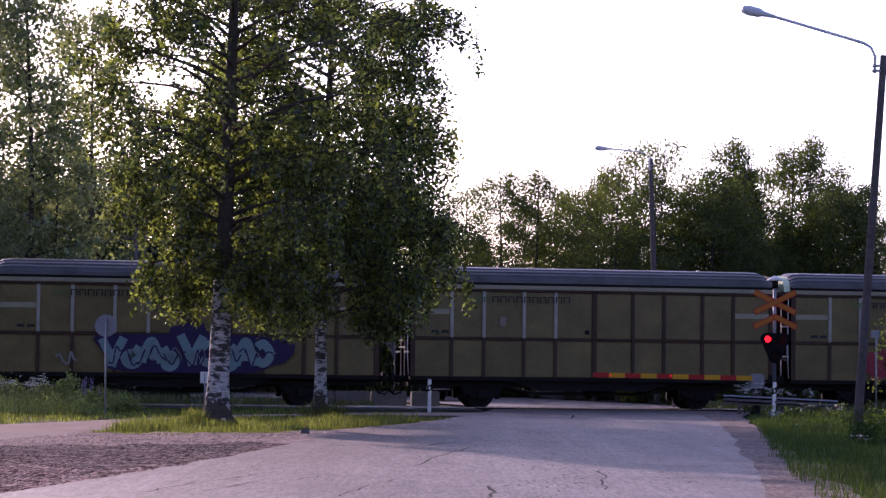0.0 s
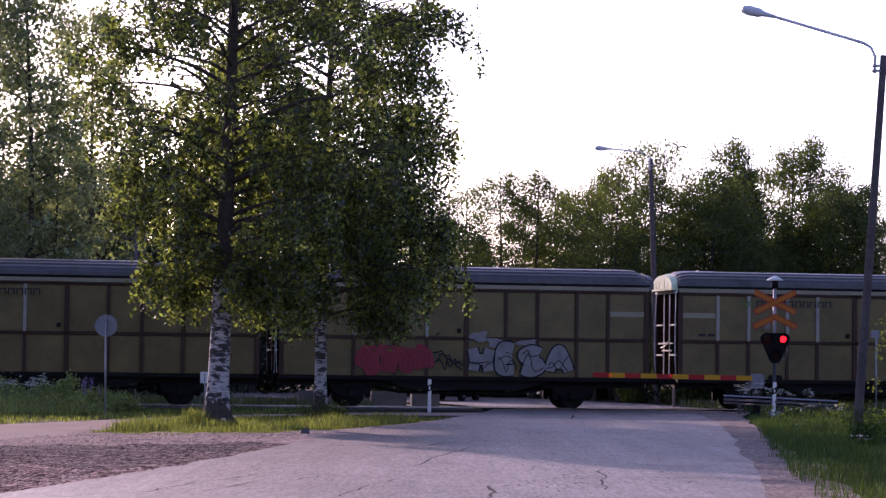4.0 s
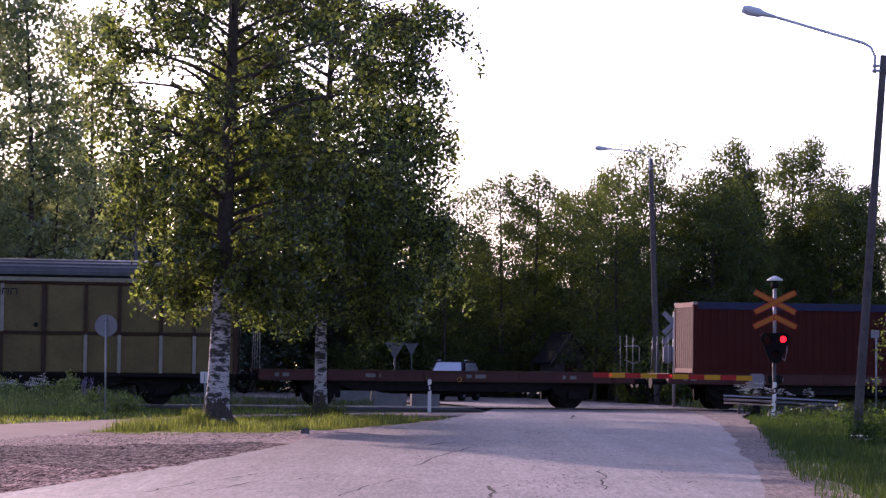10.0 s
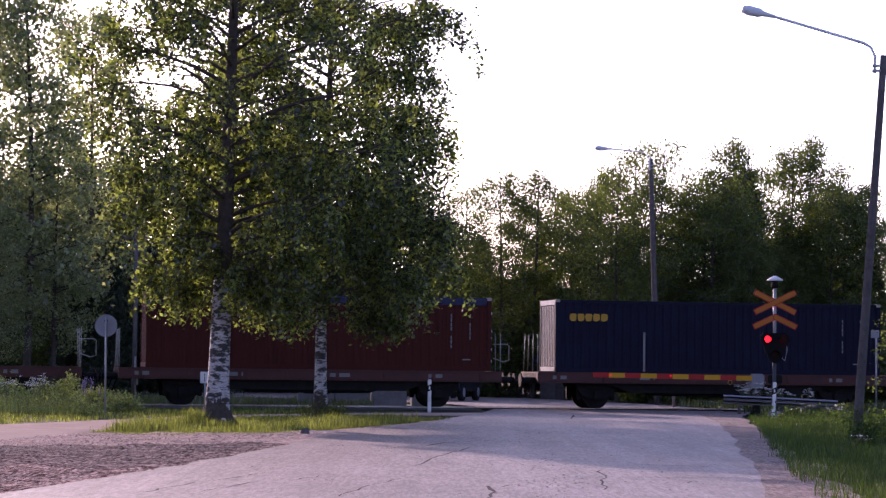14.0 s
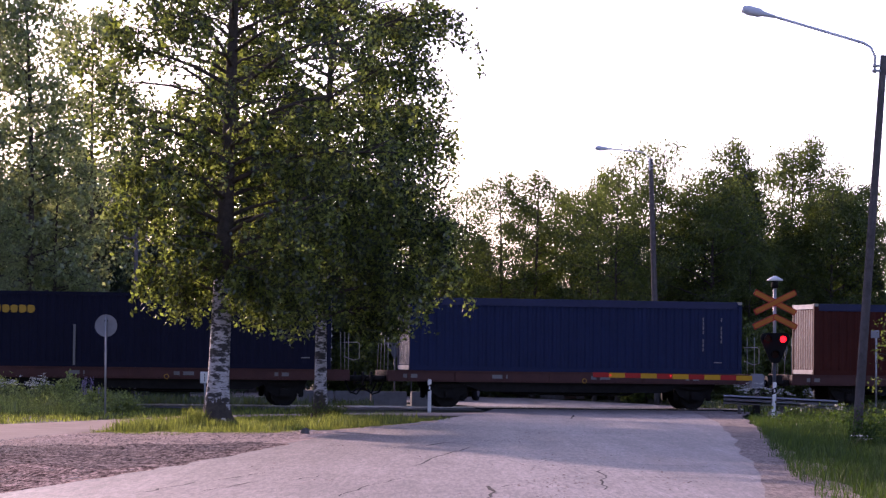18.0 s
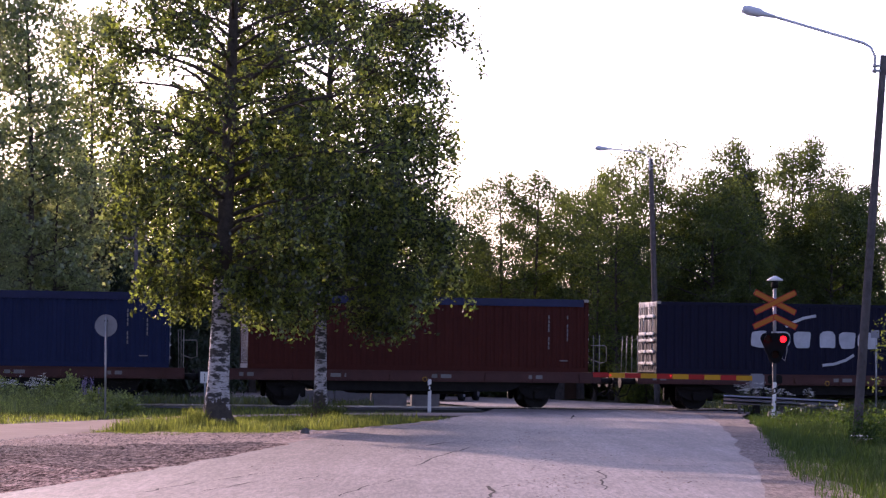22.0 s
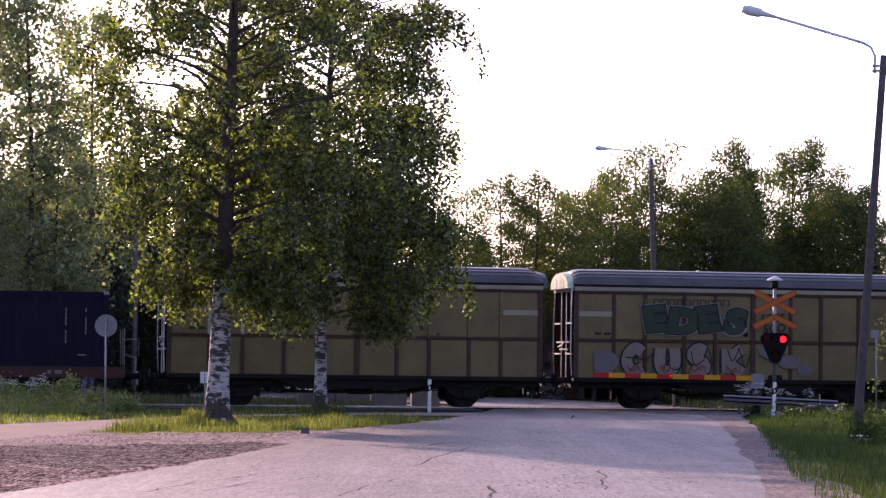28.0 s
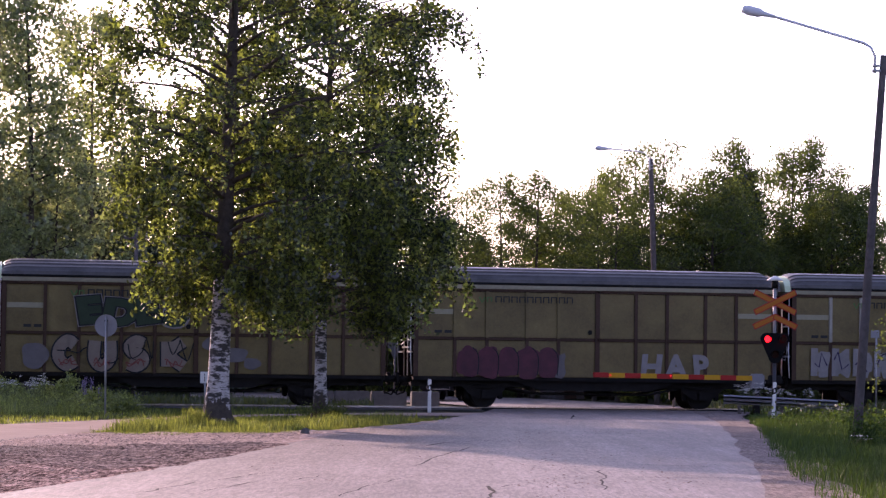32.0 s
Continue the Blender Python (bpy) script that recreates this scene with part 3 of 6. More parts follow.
def forest():
    rng = random.Random(5)
    kinds = [
        dict(name="deciduous_tree", label="slender light green birch at the wood's edge", seed=31, height=12.5, r0=0.13, bark=M_BARK, leafmat=M_LEAF2, base=2.0, profile=[(0, 1.6), (0.3, 2.3), (0.65, 2.1), (1, 0.5)], limbs=36, twigs=8, per=17, size=0.062, spread=0.24, droop=0.6),
        dict(name="deciduous_tree", label="dense rounded green tree at the wood's edge", seed=37, height=12.0, r0=0.16, bark=M_BARK, leafmat=M_LEAF2, base=0.8, profile=[(0, 2.3), (0.3, 3.2), (0.7, 2.6), (1, 0.8)], limbs=42, twigs=9, per=21, size=0.07, spread=0.3, droop=0.4),
        dict(name="spruce_tree", label="dark green spruce standing in the wood", seed=41, height=14.0, r0=0.16, bark=M_BARK, leafmat=M_NEEDLE, base=0.8, profile=[(0, 2.3), (0.4, 1.7), (0.8, 0.8), (1, 0.15)], limbs=60, twigs=7, per=12, size=0.10, spread=0.17, droop=0.9, rise=0.2),
        dict(name="young_tree", label="airy young birch with thin sprays of leaves", seed=43, height=12.5, r0=0.10, bark=M_BARK, leafmat=M_LEAF2, base=1.5, profile=[(0, 1.4), (0.4, 1.9), (0.75, 1.6), (1, 0.3)], limbs=32, twigs=7, per=12, size=0.06, spread=0.28, droop=0.5),
        dict(name="deciduous_tree", label="tall tree with leaves brightened for sun and haze", seed=47, height=15.0, r0=0.13, bark=M_BARK, leafmat=M_HAZELEAF, base=2.6, profile=[(0, 1.7), (0.3, 2.3), (0.7, 2.0), (1, 0.5)], limbs=42, twigs=8, per=12, size=0.08, spread=0.25, droop=0.5),
    ]
    # kind, x, y and height of each tree that shapes the skyline
    SKY = [(0, 2.9, 128, 12.1), (3, 1.3, 132, 11.8), (0, 4.5, 128, 12.2), (0, 5.6, 138, 10.0), (3, 0.2, 126, 10.6), (1, -1.6, 128, 11),
           (3, 8.2, 120, 12.2), (3, 10.6, 124, 13.6), (0, 9.9, 118, 11.2), (1, 12.3, 117, 10.8), (0, 13.4, 121, 13.4), (2, 14.6, 125, 12.6), (1, 13.8, 116, 7.4), (3, 7.3, 123, 10.6),
           (0, 18.0, 128, 14.2), (0, 17.2, 127, 13.4), (1, 19.4, 124, 11.2), (3, 20.6, 126, 11.6), (1, 17.0, 122, 9.2), (1, 22.6, 124, 10.2), (1, 6.8, 134.5, 11.4), (2, 7.5, 134, 9.6), (0, 24.6, 126, 10.8), (1, 27, 124, 11)]
    first = {}
    for k, x, y, h in SKY:
        PROTO.append((k, x, y, h * 1.01))
    for k, x, y, h in ((0, 8.3, 126.5, 12.2), (3, 9.6, 127, 14.0), (3, 7.6, 130, 12.2), (0, 4.0, 131, 11.0), (1, 12.0, 118.5, 10.4), (1, 15.0, 120, 8.0), (2, 13.9, 123, 12.2), (1, 16.6, 122.5, 8.4), (2, 16.0, 126, 8.6), (1, 11.6, 121, 9.6), (1, 18.4, 121.5, 10.6), (2, 20.2, 124, 10.4)):
        PROTO.append((k, x, y, h))
    for i in range(34):
        k, x, y, h = rng.choice([0, 1, 1, 2, 2, 3]), rng.uniform(-8, 32), rng.uniform(132, 165), rng.uniform(8.5, 10.5)
        if not 0.016 < x / y < 0.058:   # left out of one cone of the camera's view, so the sky shows low
            PROTO.append((k, x, y, h))
    # Those beyond x = -20 are unseen, added for the shade they cast.
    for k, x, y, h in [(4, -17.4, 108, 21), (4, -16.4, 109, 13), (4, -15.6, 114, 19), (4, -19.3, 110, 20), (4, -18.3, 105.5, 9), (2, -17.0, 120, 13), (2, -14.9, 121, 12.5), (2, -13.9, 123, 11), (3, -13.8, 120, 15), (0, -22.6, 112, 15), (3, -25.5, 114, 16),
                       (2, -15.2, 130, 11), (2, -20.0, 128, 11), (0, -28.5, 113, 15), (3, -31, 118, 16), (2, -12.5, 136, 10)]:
        PROTO.append((k, x, y, h))
    for i in range(44):
        PROTO.append((rng.choice([2, 2, 2, 1]), rng.uniform(-34, -5), rng.uniform(122, 165), rng.uniform(9, 14.5)))
    for i in range(30):   # close ranks of spruce at the edge of the dark stand
        PROTO.append((2, -16.5 + 0.48 * i + rng.uniform(-0.5, 0.5), rng.uniform(111, 120), rng.uniform(5.0, 8.5)))
    for i in range(60):   # spruces added mostly out of view, to block sun from the wood's edge
        PROTO.append((2, rng.uniform(-78, -24), rng.uniform(124, 172), rng.uniform(11, 15)))
    for i in range(26):
        PROTO.append((rng.choice([1, 1, 2]), rng.uniform(-6, 30), rng.uniform(136, 158), rng.uniform(5.5, 8.0)))
    for i in range(9):   # low leafy trees behind them
        PROTO.append((1, -2.0 + 1.35 * i + rng.uniform(-0.4, 0.4), rng.uniform(136, 143), rng.uniform(6.0, 7.8)))
    for i in range(16):   # young dark spruces along the wood's foot
        PROTO.append((2, -4.0 + 0.95 * i + rng.uniform(-0.4, 0.4), rng.uniform(133.5, 138), rng.uniform(4.2, 6.4)))
    # unseen trees added behind and beside the camera to dim the train's side
    for i in range(46):
        PROTO.append((rng.choice([0, 1, 1, 2]), -46 + 2.0 * i + rng.uniform(-1, 1), rng.choice([-9, -14, -20]) + rng.uniform(-2, 2), rng.uniform(12, 16)))
    for i in range(16):
        PROTO.append((rng.choice([0, 1, 1, 2]), rng.uniform(27, 42), -5 + 7.0 * i + rng.uniform(-2, 2), rng.uniform(11, 15)))
    for i, (k, x, y, h) in enumerate(PROTO):
        if abs(x - (5.5 - 0.554 * (y - 95))) < 5.0 and y < 134:
            continue
        kd = kinds[k]
        sc = h / kd["height"]
        m = at(x, y) @ pose(0, 0, 0, 0, 0, rng.uniform(0, 360)) @ Matrix.Scale(sc, 4)
        if k not in first:
            first[k] = tree(m=m, group="trees of the wood", **kd)
            first[k].matrix_basis = m
        else:
            o = first[k]
            c = copy_thing(o, m)
            c.matrix_basis = m

    # undergrowth along the wood's edge
    bush = dict(name="bush", label="dense dark green bush under the trees", seed=51, height=2.6, r0=0.05, bark=M_BARK, leafmat=M_LEAF2, base=0.1, profile=[(0, 1.3), (0.4, 1.6), (0.8, 1.1), (1, 0.4)], limbs=22, twigs=7, per=18, size=0.068, spread=0.2, droop=0.3)
    first = None
    spots = [(-30 + 1.9 * k + rng.uniform(-0.7, 0.7), 110 + rng.uniform(-1, 14)) for k in range(34)]
    spots += [(10.5 + 2.0 * k + rng.uniform(-0.5, 0.5), 109 + rng.uniform(0, 6)) for k in range(12)] + [(-9.6, 104.5), (-10.6, 104.0), (-12.8, 105)]
    spots += [(rng.uniform(-32, 34), rng.uniform(126, 160)) for k in range(50)]
    for x, y in spots:
        if -14.5 < x < 9.2 and y < 127:
            continue
        m = at(x, y) @ pose(0, 0, 0, 0, 0, rng.uniform(0, 360)) @ Matrix.Scale(rng.uniform(0.7, 1.5), 4)
        if first is None:
            first = tree(m=m, category="bush", group="bushes of the wood", **bush)
        else:
            copy_thing(first, m).matrix_basis = m


forest()


# ---- the train ----
ARC = [0.0, -4.50, -9.10, -13.83, -18.63, -23.45, -28.31, -33.2, -38.08, -42.95, -47.78, -52.6, -57.46, -62.4, -67.39, -72.42, -77.47, -82.54, -87.64,
       -92.76, -97.89, -103.04, -108.27, -113.57, -118.89, -124.21, -129.49, -134.75, -140.01, -145.23, -150.38, -155.35, -160.1]


def run(t):
    """How far the train has rolled at t seconds."""
    i = min(int(t), 31)
    w = t - i
    p = [ARC[max(i - 1, 0)], ARC[i], ARC[i + 1], ARC[min(i + 2, 32)]]
    return p[1] + 0.5 * w * (p[2] - p[0] + w * (2 * p[0] - 5 * p[1] + 4 * p[2] - p[3] + w * (3 * (p[1] - p[2]) + p[3] - p[0])))


ROLLING = []   # (thing, place along the train, lift)
WHEELS = []


def wheelset(parent, x, y=0.0, r=0.46):
    ax = new("wheelset")
    ax.parent = parent
    ax.location = (x, 0, r)
    part("axle", disc(bmesh.new(), 0, 0, 0, 0.08, 1.9, "y", 12), M_BLACK, ax)
    for sy in (-1, 1):
        bm = bmesh.new()
        disc(bm, 0, sy * 0.80, 0, r, 0.12, "y", 32)
        disc(bm, 0, sy * 0.73, 0, r + 0.03, 0.03, "y", 32)
        disc(bm, 0, sy * 0.87, 0, r * 0.42, 0.06, "y", 16)
        for k in range(4):
            a = math.pi / 2 * k
            disc(bm, math.cos(a) * r * 0.66, sy * 0.865, math.sin(a) * r * 0.66, 0.05, 0.02, "y", 8)
        part("wheel", bm, M_BLACK, ax)
    WHEELS.append((ax, x, r))
    return ax


def running_gear(root, half, base, deck):
    """Axle guards, springs, buffers, couplers and brake parts under a two-axle wagon."""
    for sx in (-1, 1):
        wheelset(root, sx * base / 2)
        for sy in (-1, 1):
            x = sx * base / 2
            bm = bmesh.new()
            prism(bm, [(x - 0.82, deck - 0.3), (x + 0.82, deck - 0.3), (x + 0.6, 0.5), (x + 0.24, 0.3), (x - 0.24, 0.3), (x - 0.6, 0.5)], sy * 1.02 - 0.02, sy * 1.02 + 0.02)
            part("axle_guard", bm, M_BLACK, root)
            part("axle_box", boxbm(x - 0.16, x + 0.16, sy * 1.1 - 0.12, sy * 1.1 + 0.12, 0.32, 0.6, bevel=0.03), M_BLACK, root)
            for sb in (-1, 1):
                part("brake_shoe", boxbm(x + sb * 0.6 - 0.09, x + sb * 0.6 + 0.09, sy * 0.8 - 0.08, sy * 0.8 + 0.08, 0.3, 0.78, bevel=0.03), M_BLACK, root)
            bm = bmesh.new()
            for k in range(5):
                box(bm, x - 0.6 + 0.1 * k, x + 0.6 - 0.1 * k, sy * 1.1 - 0.05, sy * 1.1 + 0.05, 0.78 - 0.025 * k, 0.80 - 0.025 * k)
            part("leaf_spring", bm, M_BLACK, root)
            bm = bmesh.new()
            disc(bm, sx * (half + 0.25), sy * 0.9, 0.98, 0.11, 0.5, "x", 16)
            disc(bm, sx * (half + 0.53), sy * 0.9, 0.98, 0.24, 0.05, "x", 20)
            part("buffer", bm, M_BLACK, root)
        bm = bmesh.new()
        tube(bm, [(sx * half, 0, 0.95), (sx * (half + 0.55), 0, 0.93)], 0.05, 8)
        tube(bm, [(sx * (half + 0.1), 0.35, 0.9), (sx * (half + 0.3), 0.33, 0.45), (sx * (half + 0.58), 0.3, 0.62)], 0.035, 8)
        part("coupling", bm, M_BLACK, root)
        part("brake_hose", tubebm([(sx * half, -0.4, 0.85), (sx * (half + 0.15), -0.4, 0.5), (sx * (half + 0.4), -0.38, 0.42), (sx * (half + 0.58), -0.35, 0.65)], 0.03, 8), M_BLACK, root)
    part("brake_cylinder", disc(bmesh.new(), 0.3, -0.3, 0.62, 0.2, 0.9, "x", 16), M_BLACK, root)
    part("underframe", boxbm(-half, half, -1.0, 1.0, deck - 0.32, deck - 0.02), M_BLACK, root)
    bm = bmesh.new()
    for sy in (-1, 1):
        tube(bm, [(-half * 0.5, sy * 0.9, deck - 0.3), (-half * 0.3, sy * 0.9, 0.5), (half * 0.3, sy * 0.9, 0.5), (half * 0.5, sy * 0.9, deck - 0.3)], 0.05, 6)
    part("truss_rod", bm, M_BLACK, root)


def text_mesh(body, size, depth, shear=0.0, bold=0.0):
    """Lettering as a mesh in its own plane."""
    cu = bpy.data.curves.new("lettering", "FONT")
    cu.body, cu.size, cu.extrude, cu.shear, cu.offset = body, size, depth, shear, bold
    cu.resolution_u = 3
    cu.align_x, cu.align_y = "CENTER", "CENTER"
    ob = bpy.data.objects.new("lettering", cu)
    me = bpy.data.meshes.new_from_object(ob)
    bpy.data.objects.remove(ob)
    return me


def blob(bm, rng, x, z, w, h, y0, y1, wave=0.16, n=18, square=0.6):
    """A puffy spray-paint shape."""
    pts = []
    ph = rng.uniform(0, 6.28)
    for k in range(n):
        a = 2 * math.pi * k / n
        c, s = math.cos(a), math.sin(a)
        r = 1 + wave * math.sin(3 * a + ph) + wave * 0.6 * math.sin(5 * a + 2 * ph)
        px = math.copysign(abs(c) ** square, c) * r
        pz = math.copysign(abs(s) ** square, s) * r
        pts.append((x + px * w / 2, z + pz * h / 2))
    return prism(bm, pts, y0, y1)


def stroke(bm, pts, width, y0, y1):
    """A brush stroke of even width through (x, z) points."""
    v = [Vector(p) for p in pts]
    ring = []
    for i, p in enumerate(v):
        d = (v[min(i + 1, len(v) - 1)] - v[max(i - 1, 0)]).normalized()
        q = Vector((-d.y, d.x)) * width / 2
        ring.append([bm.verts.new((c.x, y, c.y)) for c, y in ((p + q, y0), (p - q, y0), (p - q, y1), (p + q, y1))])
    for a, b in zip(ring, ring[1:]):
        for k in range(4):
            bm.faces.new((a[k], a[(k + 1) % 4], b[(k + 1) % 4], b[k]))
    bm.faces.new(ring[0][::-1])
    bm.faces.new(ring[-1])
    bmesh.ops.recalc_face_normals(bm, faces=bm.faces)
    return bm


def smooth(pts, n=5):
    """Round a line of (x, z) points off."""
    p = [pts[0]] + list(pts) + [pts[-1]]
    out = []
    for a, b, c, d in zip(p, p[1:], p[2:], p[3:]):
        for k in range(n):
            w = k / n
            out.append(tuple(0.5 * (2 * b[i] + w * (c[i] - a[i] + w * (2 * a[i] - 5 * b[i] + 4 * c[i] - d[i] + w * (3 * (b[i] - c[i]) + d[i] - a[i])))) for i in (0, 1)))
    return out + [tuple(pts[-1])]


# fat brush forms in a unit square, as (x, z) lines
FORMS = {
    "bars": [[(-0.36, 0.02), (-0.3, 0.5), (-0.4, 0.98)], [(0.3, 0.0), (0.24, 0.5), (0.34, 0.95)], [(-0.36, 0.5), (0.3, 0.52)]],
    "comb": [[(0.32, 0.95), (-0.2, 0.98), (-0.32, 0.5), (-0.26, 0.04), (0.34, 0.02)], [(-0.3, 0.5), (0.26, 0.52)]],
    "snake": [[(0.36, 0.88), (0.0, 1.0), (-0.34, 0.8), (-0.2, 0.56), (0.22, 0.44), (0.34, 0.2), (0.0, 0.0), (-0.38, 0.1)]],
    "arch": [[(-0.4, 0.0), (-0.24, 0.6), (0.0, 1.0), (0.22, 0.6), (0.4, 0.0)], [(-0.24, 0.36), (0.26, 0.36)]],
    "hook": [[(0.34, 0.82), (0.0, 1.0), (-0.36, 0.7), (-0.38, 0.3), (-0.04, 0.02), (0.36, 0.18)]],
    "cup": [[(-0.36, 1.0), (-0.38, 0.3), (-0.04, 0.0), (0.34, 0.3), (0.34, 1.0)]],
    "fork": [[(-0.3, 0.0), (-0.32, 1.0)], [(0.36, 1.0), (-0.2, 0.5), (0.4, 0.0)]],
    "curl": [[(-0.42, 0.95), (-0.2, 0.55), (-0.3, 0.1), (0.06, 0.0), (0.3, 0.3), (0.06, 0.6), (-0.08, 0.36)]],
    "blade": [[(-0.4, 1.0), (-0.06, 0.35), (-0.02, 0.0)], [(0.44, 1.04), (0.16, 0.5), (-0.02, 0.0)]],
}


def throw_up(root, form, x, z, w, h, width, fill, edge, layer, label, rim=0.07, flip=1):
    """One fat sprayed form: a dark rim and a lighter fill."""
    lines = [smooth([(x + flip * px * (w - width), z + width / 2 + pz * (h - width)) for px, pz in line]) for line in FORMS[form]]
    for grow, mat, lay, lab in ((rim, edge, layer, ""), (0.0, fill, layer + 0.8, label)):
        for j, line in enumerate(lines):
            def build(bm, a, b):
                stroke(bm, line, width + 2 * grow, a - 0.0006 * j, b - 0.0006 * j)
            spray(root, "graffiti", build, mat, lay, lab)


def scrawl(rng, x, z, w, h, n=7):
    return [(x + w * (k / (n - 1) - 0.5) + rng.uniform(-0.12, 0.12) * w, z + rng.uniform(-0.5, 0.5) * h) for k in range(n)]


def paint(name, colour, c2=None, rough=0.6):
    return material(name, colour, rough, colour2=c2 or tuple(c * 0.65 for c in colour), scale=2.5, fine=25, bump=0.02)


P_VIOLET, P_TEAL, P_PALE = paint("violet_spray", (0.034, 0.02, 0.07)), paint("teal_spray", (0.18, 0.27, 0.28), (0.12, 0.19, 0.2)), paint("silver_spray", (0.27, 0.25, 0.24), (0.17, 0.155, 0.15))
P_BLACK, P_PINK, P_RED = paint("black_spray", (0.015, 0.015, 0.018)), paint("plum_spray", (0.12, 0.03, 0.045), (0.05, 0.02, 0.026)), paint("red_spray", (0.3, 0.03, 0.045), (0.2, 0.035, 0.04))
P_GREEN, P_ROSE, P_BLUE = paint("dark_green_spray", (0.03, 0.052, 0.028)), paint("rose_white_spray", (0.235, 0.195, 0.15), (0.16, 0.115, 0.095)), paint("blue_spray", (0.15, 0.135, 0.135))
P_DEEPRED = paint("deep_red_spray", (0.2, 0.02, 0.03))
P_RUSTRED = paint("dull_red_spray", (0.22, 0.06, 0.05))
P_LETTER, P_LOGO = paint("dark_grey_lettering", (0.03, 0.03, 0.03)), paint("green_logo", (0.08, 0.17, 0.05))
P_WHITE, P_YELLOW = paint("white_lettering", (0.5, 0.5, 0.52)), paint("yellow_lettering", (0.5, 0.27, 0.03))
M_POSTPALE = material("bare_metal_post", (0.34, 0.32, 0.27), 0.5, 0.0, colour2=(0.24, 0.22, 0.18), scale=3, fine=25, bump=0.06)
M_HOOD = material("pale_green_end_hood", (0.66, 0.76, 0.5), 0.5, colour2=(0.52, 0.6, 0.38), scale=3, fine=20, bump=0.05)
M_LEDGE = material("grimy_cream_ledge", (0.34, 0.3, 0.19), 0.6, colour2=(0.18, 0.16, 0.12), scale=1.2, fine=14, bump=0.1)

# Near-black colour that stands for the shade on the wagon's end wall.
M_ENDSHADE = material("shade_black_end_wall", (0.008, 0.006, 0.006), 0.95, colour2=(0.005, 0.004, 0.004), spec=0.0, bump=0.0)
POSTS = (-6.57, -5.18, -4.02, -2.57, -1.42, 0.0, 1.42, 2.57, 4.0, 5.15, 6.57)
SPRAYED = 1.478   # spray paint sits on the posts and bridges the panels


def spray(root, name, build, mat, layer, label=""):
    bm = bmesh.new()
    y0 = -SPRAYED - 0.006 * layer
    build(bm, y0 - 0.004, y0)
    # each separate shape is a part of its own
    bm.verts.index_update()
    seen = set()
    for v in bm.verts:
        if v.index in seen:
            continue
        isle, todo = set(), [v]
        while todo:
            q = todo.pop()
            if q.index not in isle:
                isle.add(q.index)
                todo += [e.other_vert(q) for e in q.link_edges]
        seen |= isle
        one = bm.copy()
        one.verts.ensure_lookup_table()
        bmesh.ops.delete(one, geom=[w for w in one.verts if w.index not in isle], context="VERTS")
        part(name, one, mat, root, label)
    bm.free()


